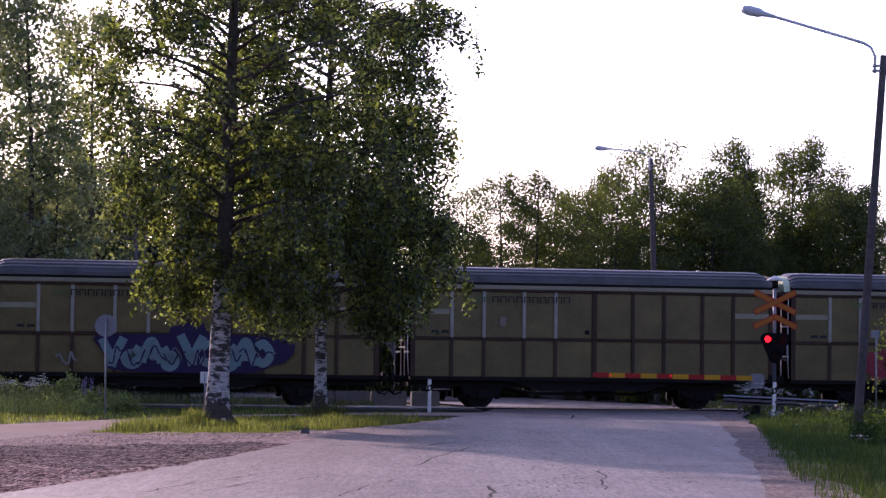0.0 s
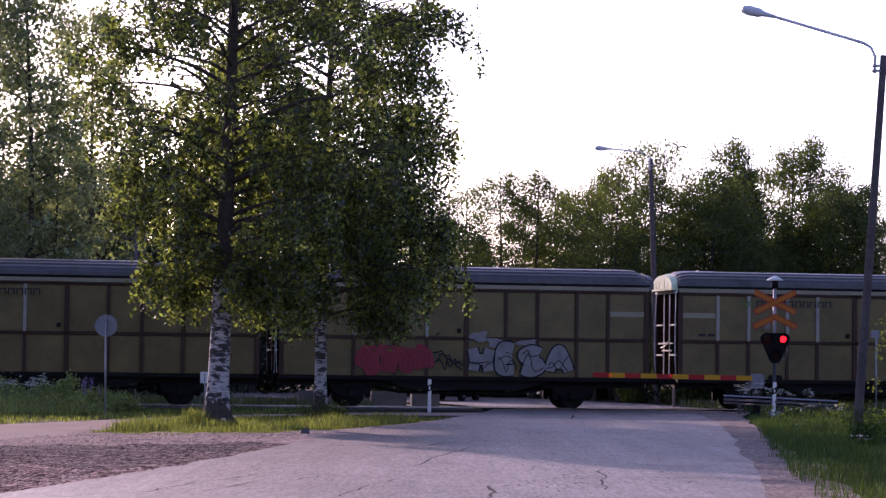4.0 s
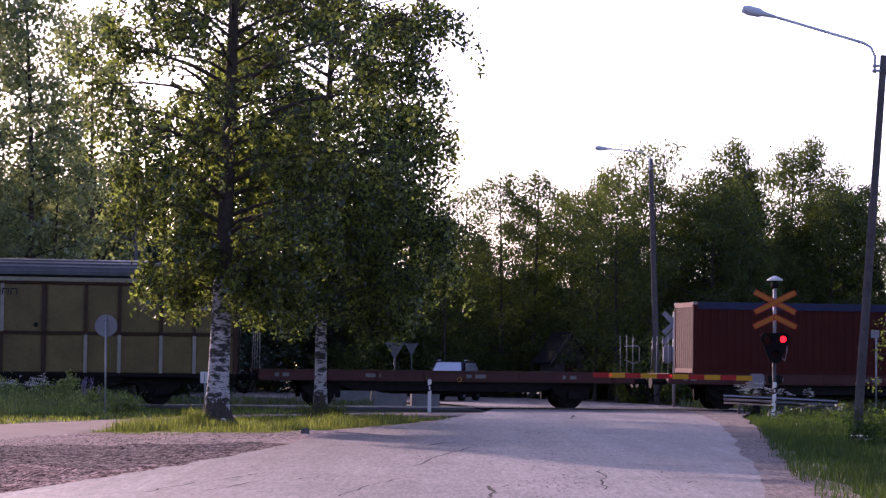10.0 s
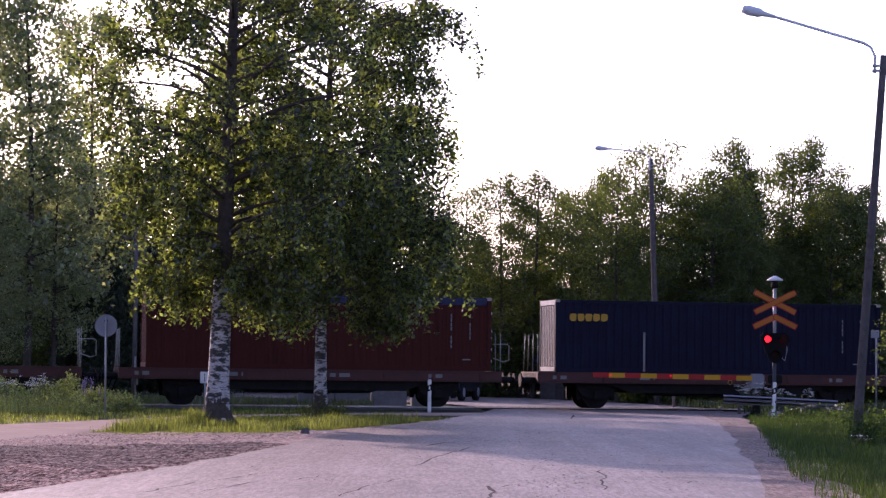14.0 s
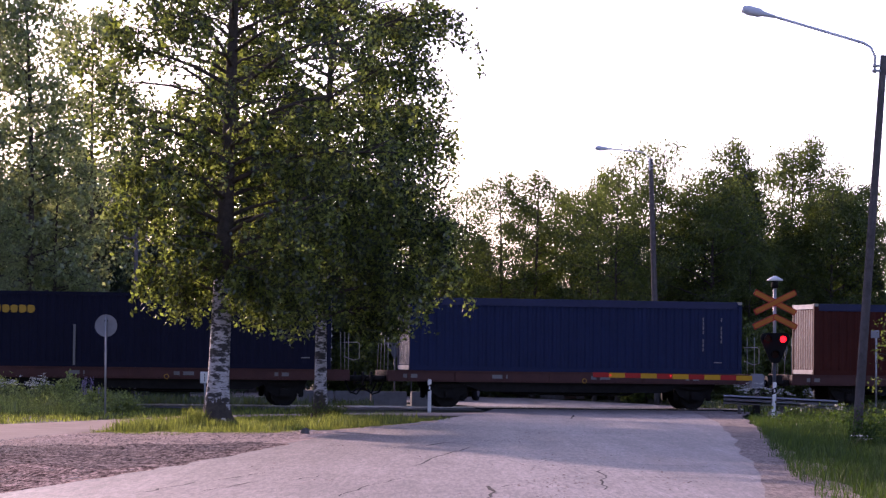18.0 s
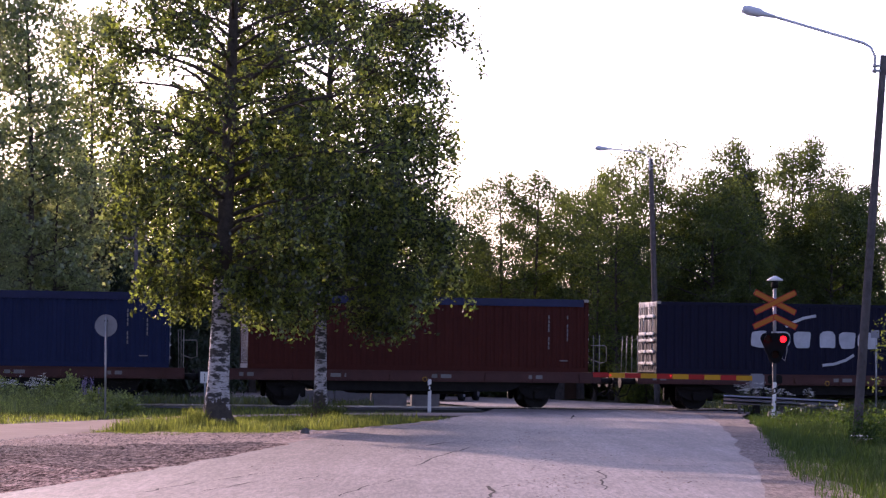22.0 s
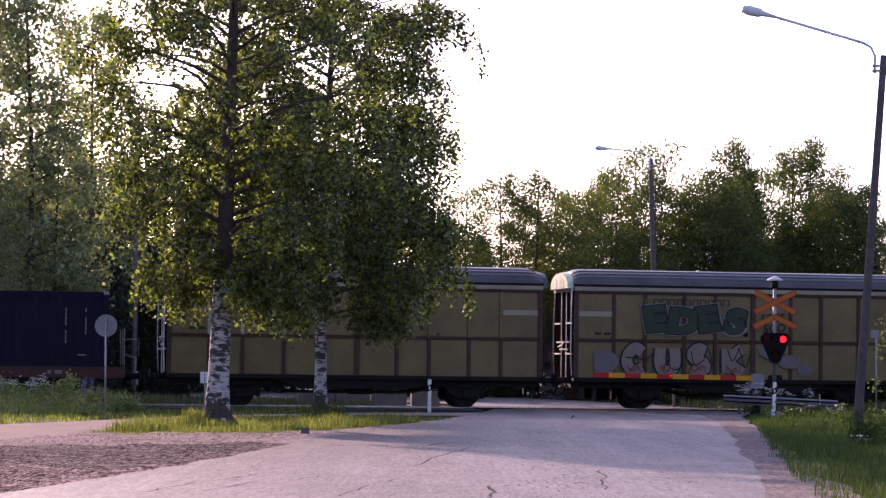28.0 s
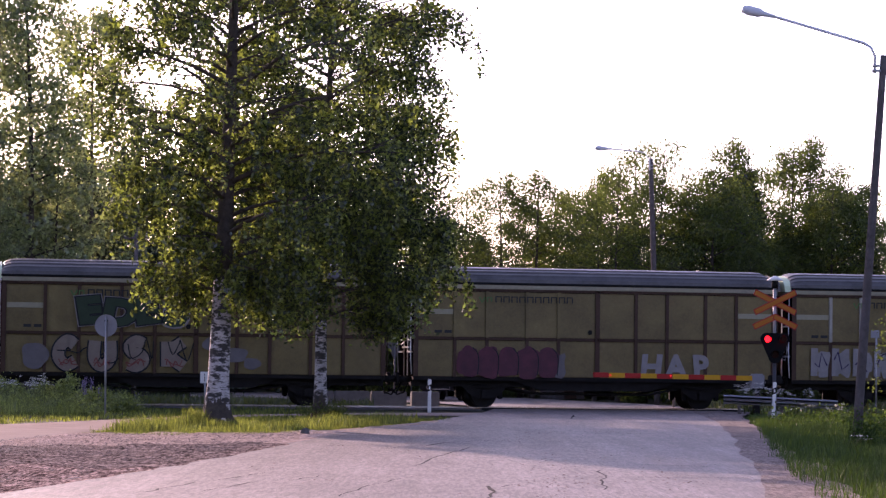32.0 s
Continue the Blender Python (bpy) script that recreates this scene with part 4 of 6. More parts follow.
def box_wagon(u, label, kind, pale=(True, False, False, False), logo=0.0):
    """A sliding-wall wagon, rail top at z = 0. pale: which quarters of the near wall have bare metal posts."""
    L, W = 6.65, 1.42
    root = thing("box_wagon", pose(0, 0, 0), label, "freight wagon", "sliding-wall wagons of the train")
    running_gear(root, L, 8.0, 1.05)
    part("sill", boxbm(-L, L, -W + 0.02, W - 0.02, 0.95, 1.08, bevel=0.01), M_BLACK, root)
    part("body", boxbm(-L + 0.02, L - 0.02, -W + 0.09, W - 0.09, 1.08, 4.38), M_BROWN, root)
    # fish-belly centre skirt
    part("skirt", prism(bmesh.new(), [(-3.1, 0.98), (3.1, 0.98), (2.0, 0.62), (-2.0, 0.62)], -1.25, -1.2), M_BLACK, root)
    for sy in (-1, 1):
        for k, (x0, x1) in enumerate(zip(POSTS, POSTS[1:])):
            for z0, z1 in ((1.1, 2.37), (2.49, 4.08)):
                bm = boxbm(x0 + 0.05, x1 - 0.05, sy * (W - 0.05) - 0.03, sy * (W - 0.05) + 0.03, z0, z1, bevel=0.012)
                for q in range(1, 4):   # pressed ribs
                    zz = z0 + (z1 - z0) * q / 4
                    box(bm, x0 + 0.1, x1 - 0.1, sy * (W - 0.02) - 0.012, sy * (W - 0.02) + 0.006, zz - 0.02, zz + 0.02)
                part("wall_panel", bm, M_CREAM, root)
        for k, x in enumerate(POSTS):
            for up in (0, 1):
                near_pale = sy < 0 and 0 < k < 10 and k != 5 and pale[(0 if k < 5 else 1) + (2 if up else 0)]
                wd = 0.085 if k in (0, 5, 10) else 0.06
                z0, z1 = ((1.08, 2.39), (2.47, 4.1))[up]
                part("wall_post", boxbm(x - wd, x + wd, sy * W - 0.05, sy * W + 0.045, z0, z1, bevel=0.012), (M_BROWN, M_POSTPALE, M_CREAM)[int(near_pale)], root)
        for a, b, j in ((-L, -0.08, 1), (0.08, L, 1)):
            part("wall_rail", boxbm(a, b, sy * W - 0.055, sy * W + 0.052, 2.385, 2.465, bevel=0.012), M_BROWN, root)
            part("top_rail", boxbm(a, b, sy * W - 0.06, sy * W + 0.055, 4.1, 4.19, bevel=0.015), M_BROWN, root)
        part("ledge", boxbm(-L, L, sy * W - 0.1, sy * W + 0.03, 4.19, 4.33, bevel=0.01), M_LEDGE, root)
        for k in range(9):
            x = -5.8 + 1.45 * k
            part("roller_bracket", boxbm(x - 0.16, x + 0.16, sy * W - 0.07, sy * W + 0.07, 4.27, 4.35, bevel=0.01), M_BLACK, root)
        part("gutter", boxbm(-L - 0.04, L + 0.04, sy * (W + 0.03) - 0.06, sy * (W + 0.03) + 0.06, 4.35, 4.42, bevel=0.02), M_BLACK, root)
    part("stripe", boxbm(POSTS[0] + 0.1, POSTS[1] - 0.06, -W - 0.004, -W + 0.02, 3.28, 3.46), M_CREAM2, root, "pale painted stripe")
    part("stripe", boxbm(POSTS[9] + 0.08, POSTS[10] - 0.06, -W - 0.004, -W + 0.02, 3.28, 3.46), M_CREAM2, root, "pale painted stripe")
    part("door_lock", boxbm(-0.35, -0.2, -W - 0.06, -W - 0.0, 2.62, 2.78, bevel=0.02), M_BLACK, root)
    # roof: lengthwise folds, ends drawn down
    prof = [(-1.47, 4.42), (-1.44, 4.54), (-1.3, 4.65), (-1.26, 4.70), (-1.08, 4.77), (-1.03, 4.83), (-0.78, 4.89), (-0.72, 4.94), (-0.3, 5.00), (0.0, 5.01)]
    prof += [(-y, z) for y, z in prof[-2::-1]]
    bm = bmesh.new()
    xs = [(-L - 0.02, 0.55), (-L + 0.1, 0.8), (-L + 0.3, 0.96), (-L + 0.6, 1.0)] + [(-L + 0.6 + (2 * L - 1.2) * k / 12, 1.0) for k in range(1, 12)] + [(L - 0.6, 1.0), (L - 0.3, 0.96), (L - 0.1, 0.8), (L + 0.02, 0.55)]
    rows = []
    for x, k in xs:
        rows.append([bm.verts.new((x, y, 4.42 + (z - 4.42) * k + 0.012 * noise.noise((x * 1.3 + u, y * 2, 0)))) for y, z in prof])
    for a, b in zip(rows, rows[1:]):
        for j in range(len(prof) - 1):
            bm.faces.new((a[j], b[j], b[j + 1], a[j + 1]))
    bm.faces.new(rows[0])
    bm.faces.new(rows[-1][::-1])
    bm.faces.new([r[0] for r in rows] + [r[-1] for r in rows[::-1]])
    bmesh.ops.recalc_face_normals(bm, faces=bm.faces)
    part("roof", bm, M_ROOF, root)
    for sx in (-1, 1):   # ends: pale hood, white stanchions and steps; wall blackened to stand for shade
        e = sx * L
        # Left end coloured pale as if sunlit, right end brown and grey as if shaded.
        end_lit_m = M_WHITE if sx < 0 else M_BROWN
        part("end_wall", boxbm(min(e - sx * 0.03, e + sx * 0.006), max(e - sx * 0.03, e + sx * 0.006), -W - 0.03, W + 0.03, 1.08, 4.3), M_ENDSHADE, root)
        bm = bmesh.new()
        arc = [(-1.36, 4.28)] + [(-1.36 * math.cos(math.pi * k / 12), 4.28 + 0.62 * math.sin(math.pi * k / 12) ** 0.75) for k in range(1, 12)] + [(1.36, 4.28)]
        a = [bm.verts.new((e + sx * 0.0, y, z)) for y, z in arc]
        b = [bm.verts.new((e + sx * 0.22, y * 0.96, 4.28 + (z - 4.28) * 0.9)) for y, z in arc]
        for j in range(len(arc) - 1):
            bm.faces.new((a[j], b[j], b[j + 1], a[j + 1]))
        bm.faces.new(b)
        bm.faces.new(a[::-1])
        bm.faces.new((a[0], a[-1], b[-1], b[0]))
        bmesh.ops.recalc_face_normals(bm, faces=bm.faces)
        part("end_hood", bm, M_HOOD if sx < 0 else M_ROOF, root, "rounded end hood")
        for y in (-0.72, -0.36, 0.36, 0.72):
            part("hood_rib", boxbm(min(e, e + sx * 0.228), max(e, e + sx * 0.228), y - 0.012, y + 0.012, 4.3, 4.74 - 0.2 * abs(y), bevel=0.008), M_HOOD if sx < 0 else M_ROOF, root)
        part("end_beam", boxbm(min(e, e + sx * 0.08), max(e, e + sx * 0.08), -1.38, 1.38, 4.16, 4.27, bevel=0.02), end_lit_m, root)
        for y in (-0.36, 0.36):
            part("end_post", boxbm(min(e - sx * 0.02, e + sx * 0.035), max(e - sx * 0.02, e + sx * 0.035), y - 0.03, y + 0.03, 1.1, 4.16, bevel=0.01), end_lit_m, root)
        for y0, y1, z in ((-1.3, -0.42, 3.03), (0.42, 1.3, 3.03), (-1.3, -0.42, 1.94), (0.42, 1.3, 1.94), (-0.9, 0.95, 2.36), (-0.7, 0.5, 2.1)):
            part("end_step", boxbm(min(e + sx * 0.02, e + sx * 0.07), max(e + sx * 0.02, e + sx * 0.07), y0, y1, z - 0.03, z + 0.03, bevel=0.01), end_lit_m, root)
        for y in (-1.33, 1.33):
            part("grab_rail", tubebm([(e + sx * 0.05, y, 1.15), (e + sx * 0.09, y, 1.9), (e + sx * 0.09, y, 3.1), (e + sx * 0.05, y * 0.96, 4.2)], 0.018, 6), end_lit_m, root)
        part("hand_brake_rod", tubebm([(e + sx * 0.06, -0.6, 2.5), (e + sx * 0.1, -0.2, 2.3), (e + sx * 0.1, 0.5, 2.2)], 0.02, 6), end_lit_m, root)
    # company mark: plain shapes, no letters
    def mark(bm, y0, y1):
        x = -3.72 + logo
        for k in range(10):
            for pts in ([(x, 3.72), (x, 3.92), (x + 0.19, 3.92), (x + 0.19, 3.72)],):
                stroke(bm, pts, 0.05, y0, y1)
            x += 0.288
    spray(root, "mark_shape", mark, P_LETTER, 0, "dark grey plain shape")
    spray(root, "company_emblem", lambda bm, y0, y1: (stroke(bm, [(-4.32 + logo, 3.9), (-4.22 + logo, 3.72), (-4.1 + logo, 3.9)], 0.06, y0, y1), stroke(bm, [(-4.03 + logo, 3.72), (-4.03 + logo, 3.89), (-3.88 + logo, 3.88), (-3.88 + logo, 3.74)], 0.05, y0, y1)), P_LOGO, 0, "green plain emblem")
    for x in (-5.9, -5.55):
        part("wagon_plate", boxbm(x, x + 0.26, -W - 0.004, -W + 0.02, 2.62, 2.72), P_LETTER, root)
    rng = random.Random(int(u * 10))
    if kind == "violet":
        spray(root, "graffiti", lambda bm, a, b: (blob(bm, rng, 0.1, 1.8, 6.6, 1.35, a, b, 0.07, 30, 0.5), blob(bm, rng, 0.0, 2.5, 1.4, 0.6, a - 0.001, b - 0.001)), P_VIOLET, 1, "violet spray cloud")
        for k, (form, dx, w, h, flip) in enumerate((("blade", 0.1, 1.2, 1.25, 1), ("curl", 0.75, 1.0, 0.95, -1), ("arch", 1.45, 1.15, 1.05, 1), ("curl", 2.1, 0.9, 1.0, 1), ("blade", 2.85, 1.25, 1.3, -1), ("hook", 3.4, 1.0, 0.95, -1), ("curl", 4.05, 1.1, 1.1, -1), ("arch", 4.7, 1.1, 1.15, 1), ("hook", 5.3, 0.9, 1.0, -1))):
            throw_up(root, form, -2.75 + dx, 1.16 + 0.07 * (k % 3), w, h, 0.3, P_TEAL, P_VIOLET, 2 + 0.22 * k, "pale teal spray form", 0.028, flip)
            spray(root, "graffiti", lambda bm, a, b: stroke(bm, smooth(scrawl(rng, -2.6 + dx, 1.7, 0.7, 0.7, 5)), 0.05, a, b), P_VIOLET, 6)
            spray(root, "graffiti", lambda bm, a, b: stroke(bm, smooth(scrawl(rng, -2.6 + dx, 1.7, 0.6, 0.6, 5)), 0.025, a, b), P_PALE, 6.5)
        spray(root, "graffiti", lambda bm, a, b: stroke(bm, smooth(scrawl(rng, -4.2, 1.6, 0.7, 0.5, 8)), 0.07, a, b), P_PALE, 2)
    elif kind == "silver":
        for k, (form, x, w) in enumerate((("hook", -3.45, 0.9), ("comb", -2.75, 0.8), ("curl", -2.1, 0.8), ("bars", -1.55, 0.75))):
            spray(root, "graffiti", lambda bm, a, b: blob(bm, rng, x, 1.68 + 0.05 * (k % 2), w * 0.95, 1.05 - 0.08 * k, a, b, 0.17, 30, 0.7), P_RED, 1 + 0.2 * k, "dull red spray cloud")
            throw_up(root, form, x, 1.3, w * 0.7, 0.75, 0.13, P_RED, P_DEEPRED, 2 + 0.25 * k, "red spray form", 0.025)
        for q in range(3):
            spray(root, "graffiti", lambda bm, a, b: stroke(bm, smooth(scrawl(rng, -0.65, 1.75 - 0.12 * q, 1.0, 0.5, 9)), 0.045, a, b), P_BLACK, 1 + 0.3 * q)
        for x, z, w, h in ((0.45, 2.5, 0.6, 0.36), (1.0, 2.3, 0.5, 0.34), (2.2, 2.3, 0.7, 0.22)):
            spray(root, "graffiti", lambda bm, a, b: blob(bm, rng, x, z, w, h, a, b, 0.2, 24, 0.8), P_PALE, 0.5, "silver spray cloud")
        for k, (form, x, w, h) in enumerate((("bars", 0.55, 1.05, 1.14), ("comb", 1.45, 0.95, 1.16), ("snake", 2.35, 1.1, 1.08), ("arch", 3.35, 1.1, 1.08))):
            throw_up(root, form, x, 1.1 + 0.03 * (k % 2), w + 0.16, h + 0.04, 0.37, P_PALE, P_BLACK, 2 + 0.3 * k, "silver spray form with a black outline", 0.05)
            for q in range(2):
                spray(root, "graffiti", lambda bm, a, b: stroke(bm, smooth(scrawl(rng, x, 1.65, 0.8, 0.8, 5)), 0.03, a, b), P_BLACK, 6 + 0.3 * q)
    elif kind == "green":
        for k, ch in enumerate("EDES"):
            for lay, (mt, bold, dz) in enumerate(((P_PALE, 0.075, 0), (P_BLACK, 0.05, 0), (P_GREEN, 0.0, 0.0))):
                me = text_mesh(ch, 1.42, 0.002, 0.12 if k % 2 else -0.05, bold + 0.1)
                for q in me.vertices:
                    q.co.y *= 0.82
                    q.co.x *= 1.08
                me.materials.append(mt)
                ob = new("graffiti", me)
                ob.parent = root
                ob.matrix_basis = Matrix.Translation((-3.66 + k * 0.97, -SPRAYED - 0.012 - 0.008 * lay, 3.14 + (0.04, -0.03, 0.06, -0.02)[k])) @ pose(0, 0, 0, 90, 0, 0) @ pose(0, 0, 0, 0, 0, (6, -2, 8, -4)[k])
                if lay == 2:
                    ob["label"] = "dark green spray letter with black and white outline"
        for k, (form, x, w) in enumerate((("hook", -4.4, 1.15), ("cup", -3.2, 1.15), ("snake", -2.05, 1.1), ("fork", -0.75, 1.2))):
            throw_up(root, form, x, 1.12, w, 1.26, 0.4, P_ROSE, P_BLACK, 1 + 0.3 * k, "pale rose spray form with a thin black outline", 0.055)
            spray(root, "graffiti", lambda bm, a, b: stroke(bm, smooth(scrawl(rng, x + 0.2, 1.8, 0.9, 0.9, 6)), 0.04, a, b), P_BLACK, 4.5)
            for q in range(2):
                spray(root, "graffiti", lambda bm, a, b: stroke(bm, smooth(scrawl(rng, x, 1.45, 0.6, 0.3, 6)), 0.035, a, b), P_RUSTRED, 5 + 0.3 * q)
        spray(root, "graffiti", lambda bm, a, b: (blob(bm, rng, -5.5, 1.65, 0.9, 0.9, a, b, 0.07, 24, 0.9), blob(bm, rng, 0.7, 2.1, 0.9, 0.6, a, b, 0.08, 24, 0.9), blob(bm, rng, 1.35, 1.75, 0.9, 0.5, a - 0.002, b - 0.002, 0.08, 24, 0.9), blob(bm, rng, 1.95, 1.45, 0.6, 0.4, a - 0.001, b - 0.001, 0.08, 24, 0.9)), P_BLUE, 0)
        for word, dx, z in (("EDES", 0.0, 3.3), ("SGO", 0.06, 2.93)):
            me = text_mesh(word, 0.42, 0.002, 0.1, 0.006)
            me.materials.append(P_BLACK)
            ob = new("graffiti", me)
            ob.parent = root
            ob.matrix_basis = Matrix.Translation((0.72 + dx, -SPRAYED - 0.012, z)) @ pose(0, 0, 0, 90, 0, 0) @ pose(0, 0, 0, 0, 0, 4)
    elif kind == "plum":
        for k in range(5):
            x = -4.7 + k * 0.72
            spray(root, "graffiti", lambda bm, a, b: (blob(bm, rng, x, 1.58, 0.8, 0.98 + 0.12 * (k % 2), a, b, 0.07), blob(bm, rng, x, 1.92, 0.56, 0.5, a - 0.002, b - 0.002, 0.07, 24, 0.95)), P_PINK, 1 + 0.3 * k, "plum spray letter shape")
            spray(root, "graffiti", lambda bm, a, b: stroke(bm, smooth([(x + 0.34, 1.16), (x + 0.38, 1.55), (x + 0.34, 1.9), (x + 0.16, 2.12)]), 0.035, a, b), P_BLACK, 3)
        spray(root, "graffiti", lambda bm, a, b: (blob(bm, rng, -1.45, 1.5, 0.6, 0.8, a, b),), P_BLUE, 0)
        for k, ch in enumerate("HAP"):
            me = text_mesh(ch, 1.12, 0.002, (0.1, 0.0, -0.1)[k], 0.05)
            me.materials.append(P_PALE)
            ob = new("graffiti", me)
            ob.parent = root
            ob.matrix_basis = Matrix.Translation((1.95 + k * 0.95, -SPRAYED - 0.012, 1.48)) @ pose(0, 0, 0, 90, 0, 0)
            ob["label"] = "white spray letter"
    elif kind == "white":
        for k in range(5):
            x = -5.6 + k * 0.8
            spray(root, "graffiti", lambda bm, a, b: (stroke(bm, [(x - 0.22, 1.25), (x - 0.2, 2.25)], 0.26, a, b), blob(bm, rng, x + 0.12, 1.7, 0.5, 0.95, a - 0.002, b - 0.002, 0.15)), P_PALE, 1, "white spray letter shape")
            spray(root, "graffiti", lambda bm, a, b: stroke(bm, scrawl(rng, x, 1.75, 0.5, 0.8, 4), 0.05, a, b), P_VIOLET, 2)
    else:
        spray(root, "notice", lambda bm, a, b: blob(bm, rng, -3.35, 3.05, 0.24, 0.36, a, b, 0.03), P_ROSE, 0)
    ROLLING.append((root, u, RAIL))
    return root


def flat_wagon(u, label):
    L, W = 6.75, 1.3
    root = thing("container_wagon", pose(0, 0, 0), label, "flat wagon", "container wagons of the train")
    running_gear(root, L, 9.0, 1.25)
    for sy in (-1, 1):
        bm = boxbm(-L, L, sy * W - 0.03, sy * W + 0.03, 0.94, 1.28, bevel=0.01)
        box(bm, -L, L, sy * W - 0.07, sy * W + 0.07, 1.24, 1.28)
        box(bm, -L, L, sy * W - 0.07, sy * W + 0.07, 0.9, 0.935)
        part("side_sill", bm, M_DECK, root)
        for k in range(8):
            x = -6.0 + k * 1.714
            part("stake_pocket", boxbm(x - 0.06, x + 0.06, sy * 1.36 - 0.05, sy * 1.36 + 0.05, 0.98, 1.2, bevel=0.01), M_DECK, root)
        part("belly_girder", prism(bmesh.new(), [(-4.3, 0.93), (4.3, 0.93), (3.3, 0.56), (-3.3, 0.56)], sy * 1.16 - 0.03, sy * 1.16 + 0.03), M_BLACK, root, "black fish-belly girder")
    n = 27
    for k in range(n):
        x = -L + 2 * L * k / n
        part("deck_plank", boxbm(x + 0.008, x + 2 * L / n - 0.008, -W + 0.08, W - 0.08, 1.2, 1.262), M_SLEEPERWOOD, root)
    for sx in (-1, 1):
        part("end_sill", boxbm(min(sx * L, sx * (L - 0.08)), max(sx * L, sx * (L - 0.08)), -W, W, 0.92, 1.282, bevel=0.01), M_DECK, root)
        ys = (-1.15, -0.35, 0.45, 1.15) if sx < 0 else (-1.15, -0.35, 0.5)
        for j, y in enumerate(ys):
            part("end_stanchion", tubebm([(sx * (L - 0.03), y, 1.0), (sx * (L - 0.03 - 0.02 * j), y, 2.62)], 0.014, 8), M_POSTPALE, root, "pale steel stanchion")
    part("brake_handrail", tubebm([(L - 0.02, 0.1, 2.25), (L + 0.5, 0.12, 2.26), (L + 0.56, 0.12, 2.2), (L + 0.56, 0.12, 1.68), (L + 0.35, 0.12, 1.62), (L, 0.1, 1.75)], 0.02, 6), M_POSTPALE, root)
    part("brake_platform", boxbm(L, L + 0.4, -0.5, 0.5, 1.0, 1.05), M_DECK, root)
    for x, w in ((-6.2, 0.5), (-3.0, 0.55), (0.6, 0.7), (4.1, 0.5)):
        part("wagon_plate", boxbm(x, x + w, -W - 0.036, -W - 0.031, 1.03, 1.16), P_PALEGREY, root, "row of small pale plain marks")
    part("yellow_ring", ring_bm(0.35, 0.98), P_YELLOW, root)
    ROLLING.append((root, u, RAIL))
    return root


def ring_bm(x, z):
    bm = bmesh.new()
    pts = [(x + 0.075 * math.cos(a), -1.36, z + 0.075 * math.sin(a)) for a in (math.pi * k / 8 for k in range(17))]
    return tube(bm, pts, 0.015, 6, False)


M_SLEEPERWOOD = material("grey_deck_wood", (0.14, 0.11, 0.09), 0.9, colour2=(0.07, 0.055, 0.045), scale=3, fine=40, bump=0.3)
P_PALEGREY = paint("pale_grey_lettering", (0.22, 0.21, 0.2))


# Near-white ribs: sun on the container's end is put into the paint.
M_SUNRIB = material("sunlit_end_white", (0.6, 0.56, 0.54), 0.5, colour2=(0.36, 0.32, 0.3), scale=3, fine=20, bump=0.05)


# Lighter red: sunlight on the red ribs is painted into their colour.
M_SUNREDRIB = material("sunlit_end_red", (0.3, 0.13, 0.1), 0.5, colour2=(0.2, 0.075, 0.055), scale=3, fine=20, bump=0.05)


def corrugated(bm, x0, x1, z0, z1, y, sy, n, deep=0.036):
    """A pressed steel wall: trapezoid waves along x, facing sy."""
    pts = []
    p = (x1 - x0) / n
    for k in range(n):
        a = x0 + p * k
        pts += [(a, y), (a + p * 0.32, y), (a + p * 0.5, y - sy * deep), (a + p * 0.82, y - sy * deep)]
    pts.append((x1, y))
    lo = [bm.verts.new((x, q, z0)) for x, q in pts]
    hi = [bm.verts.new((x, q, z1)) for x, q in pts]
    for k in range(len(pts) - 1):
        bm.faces.new((lo[k], lo[k + 1], hi[k + 1], hi[k]) if sy < 0 else (lo[k + 1], lo[k], hi[k], hi[k + 1]))
    return bm


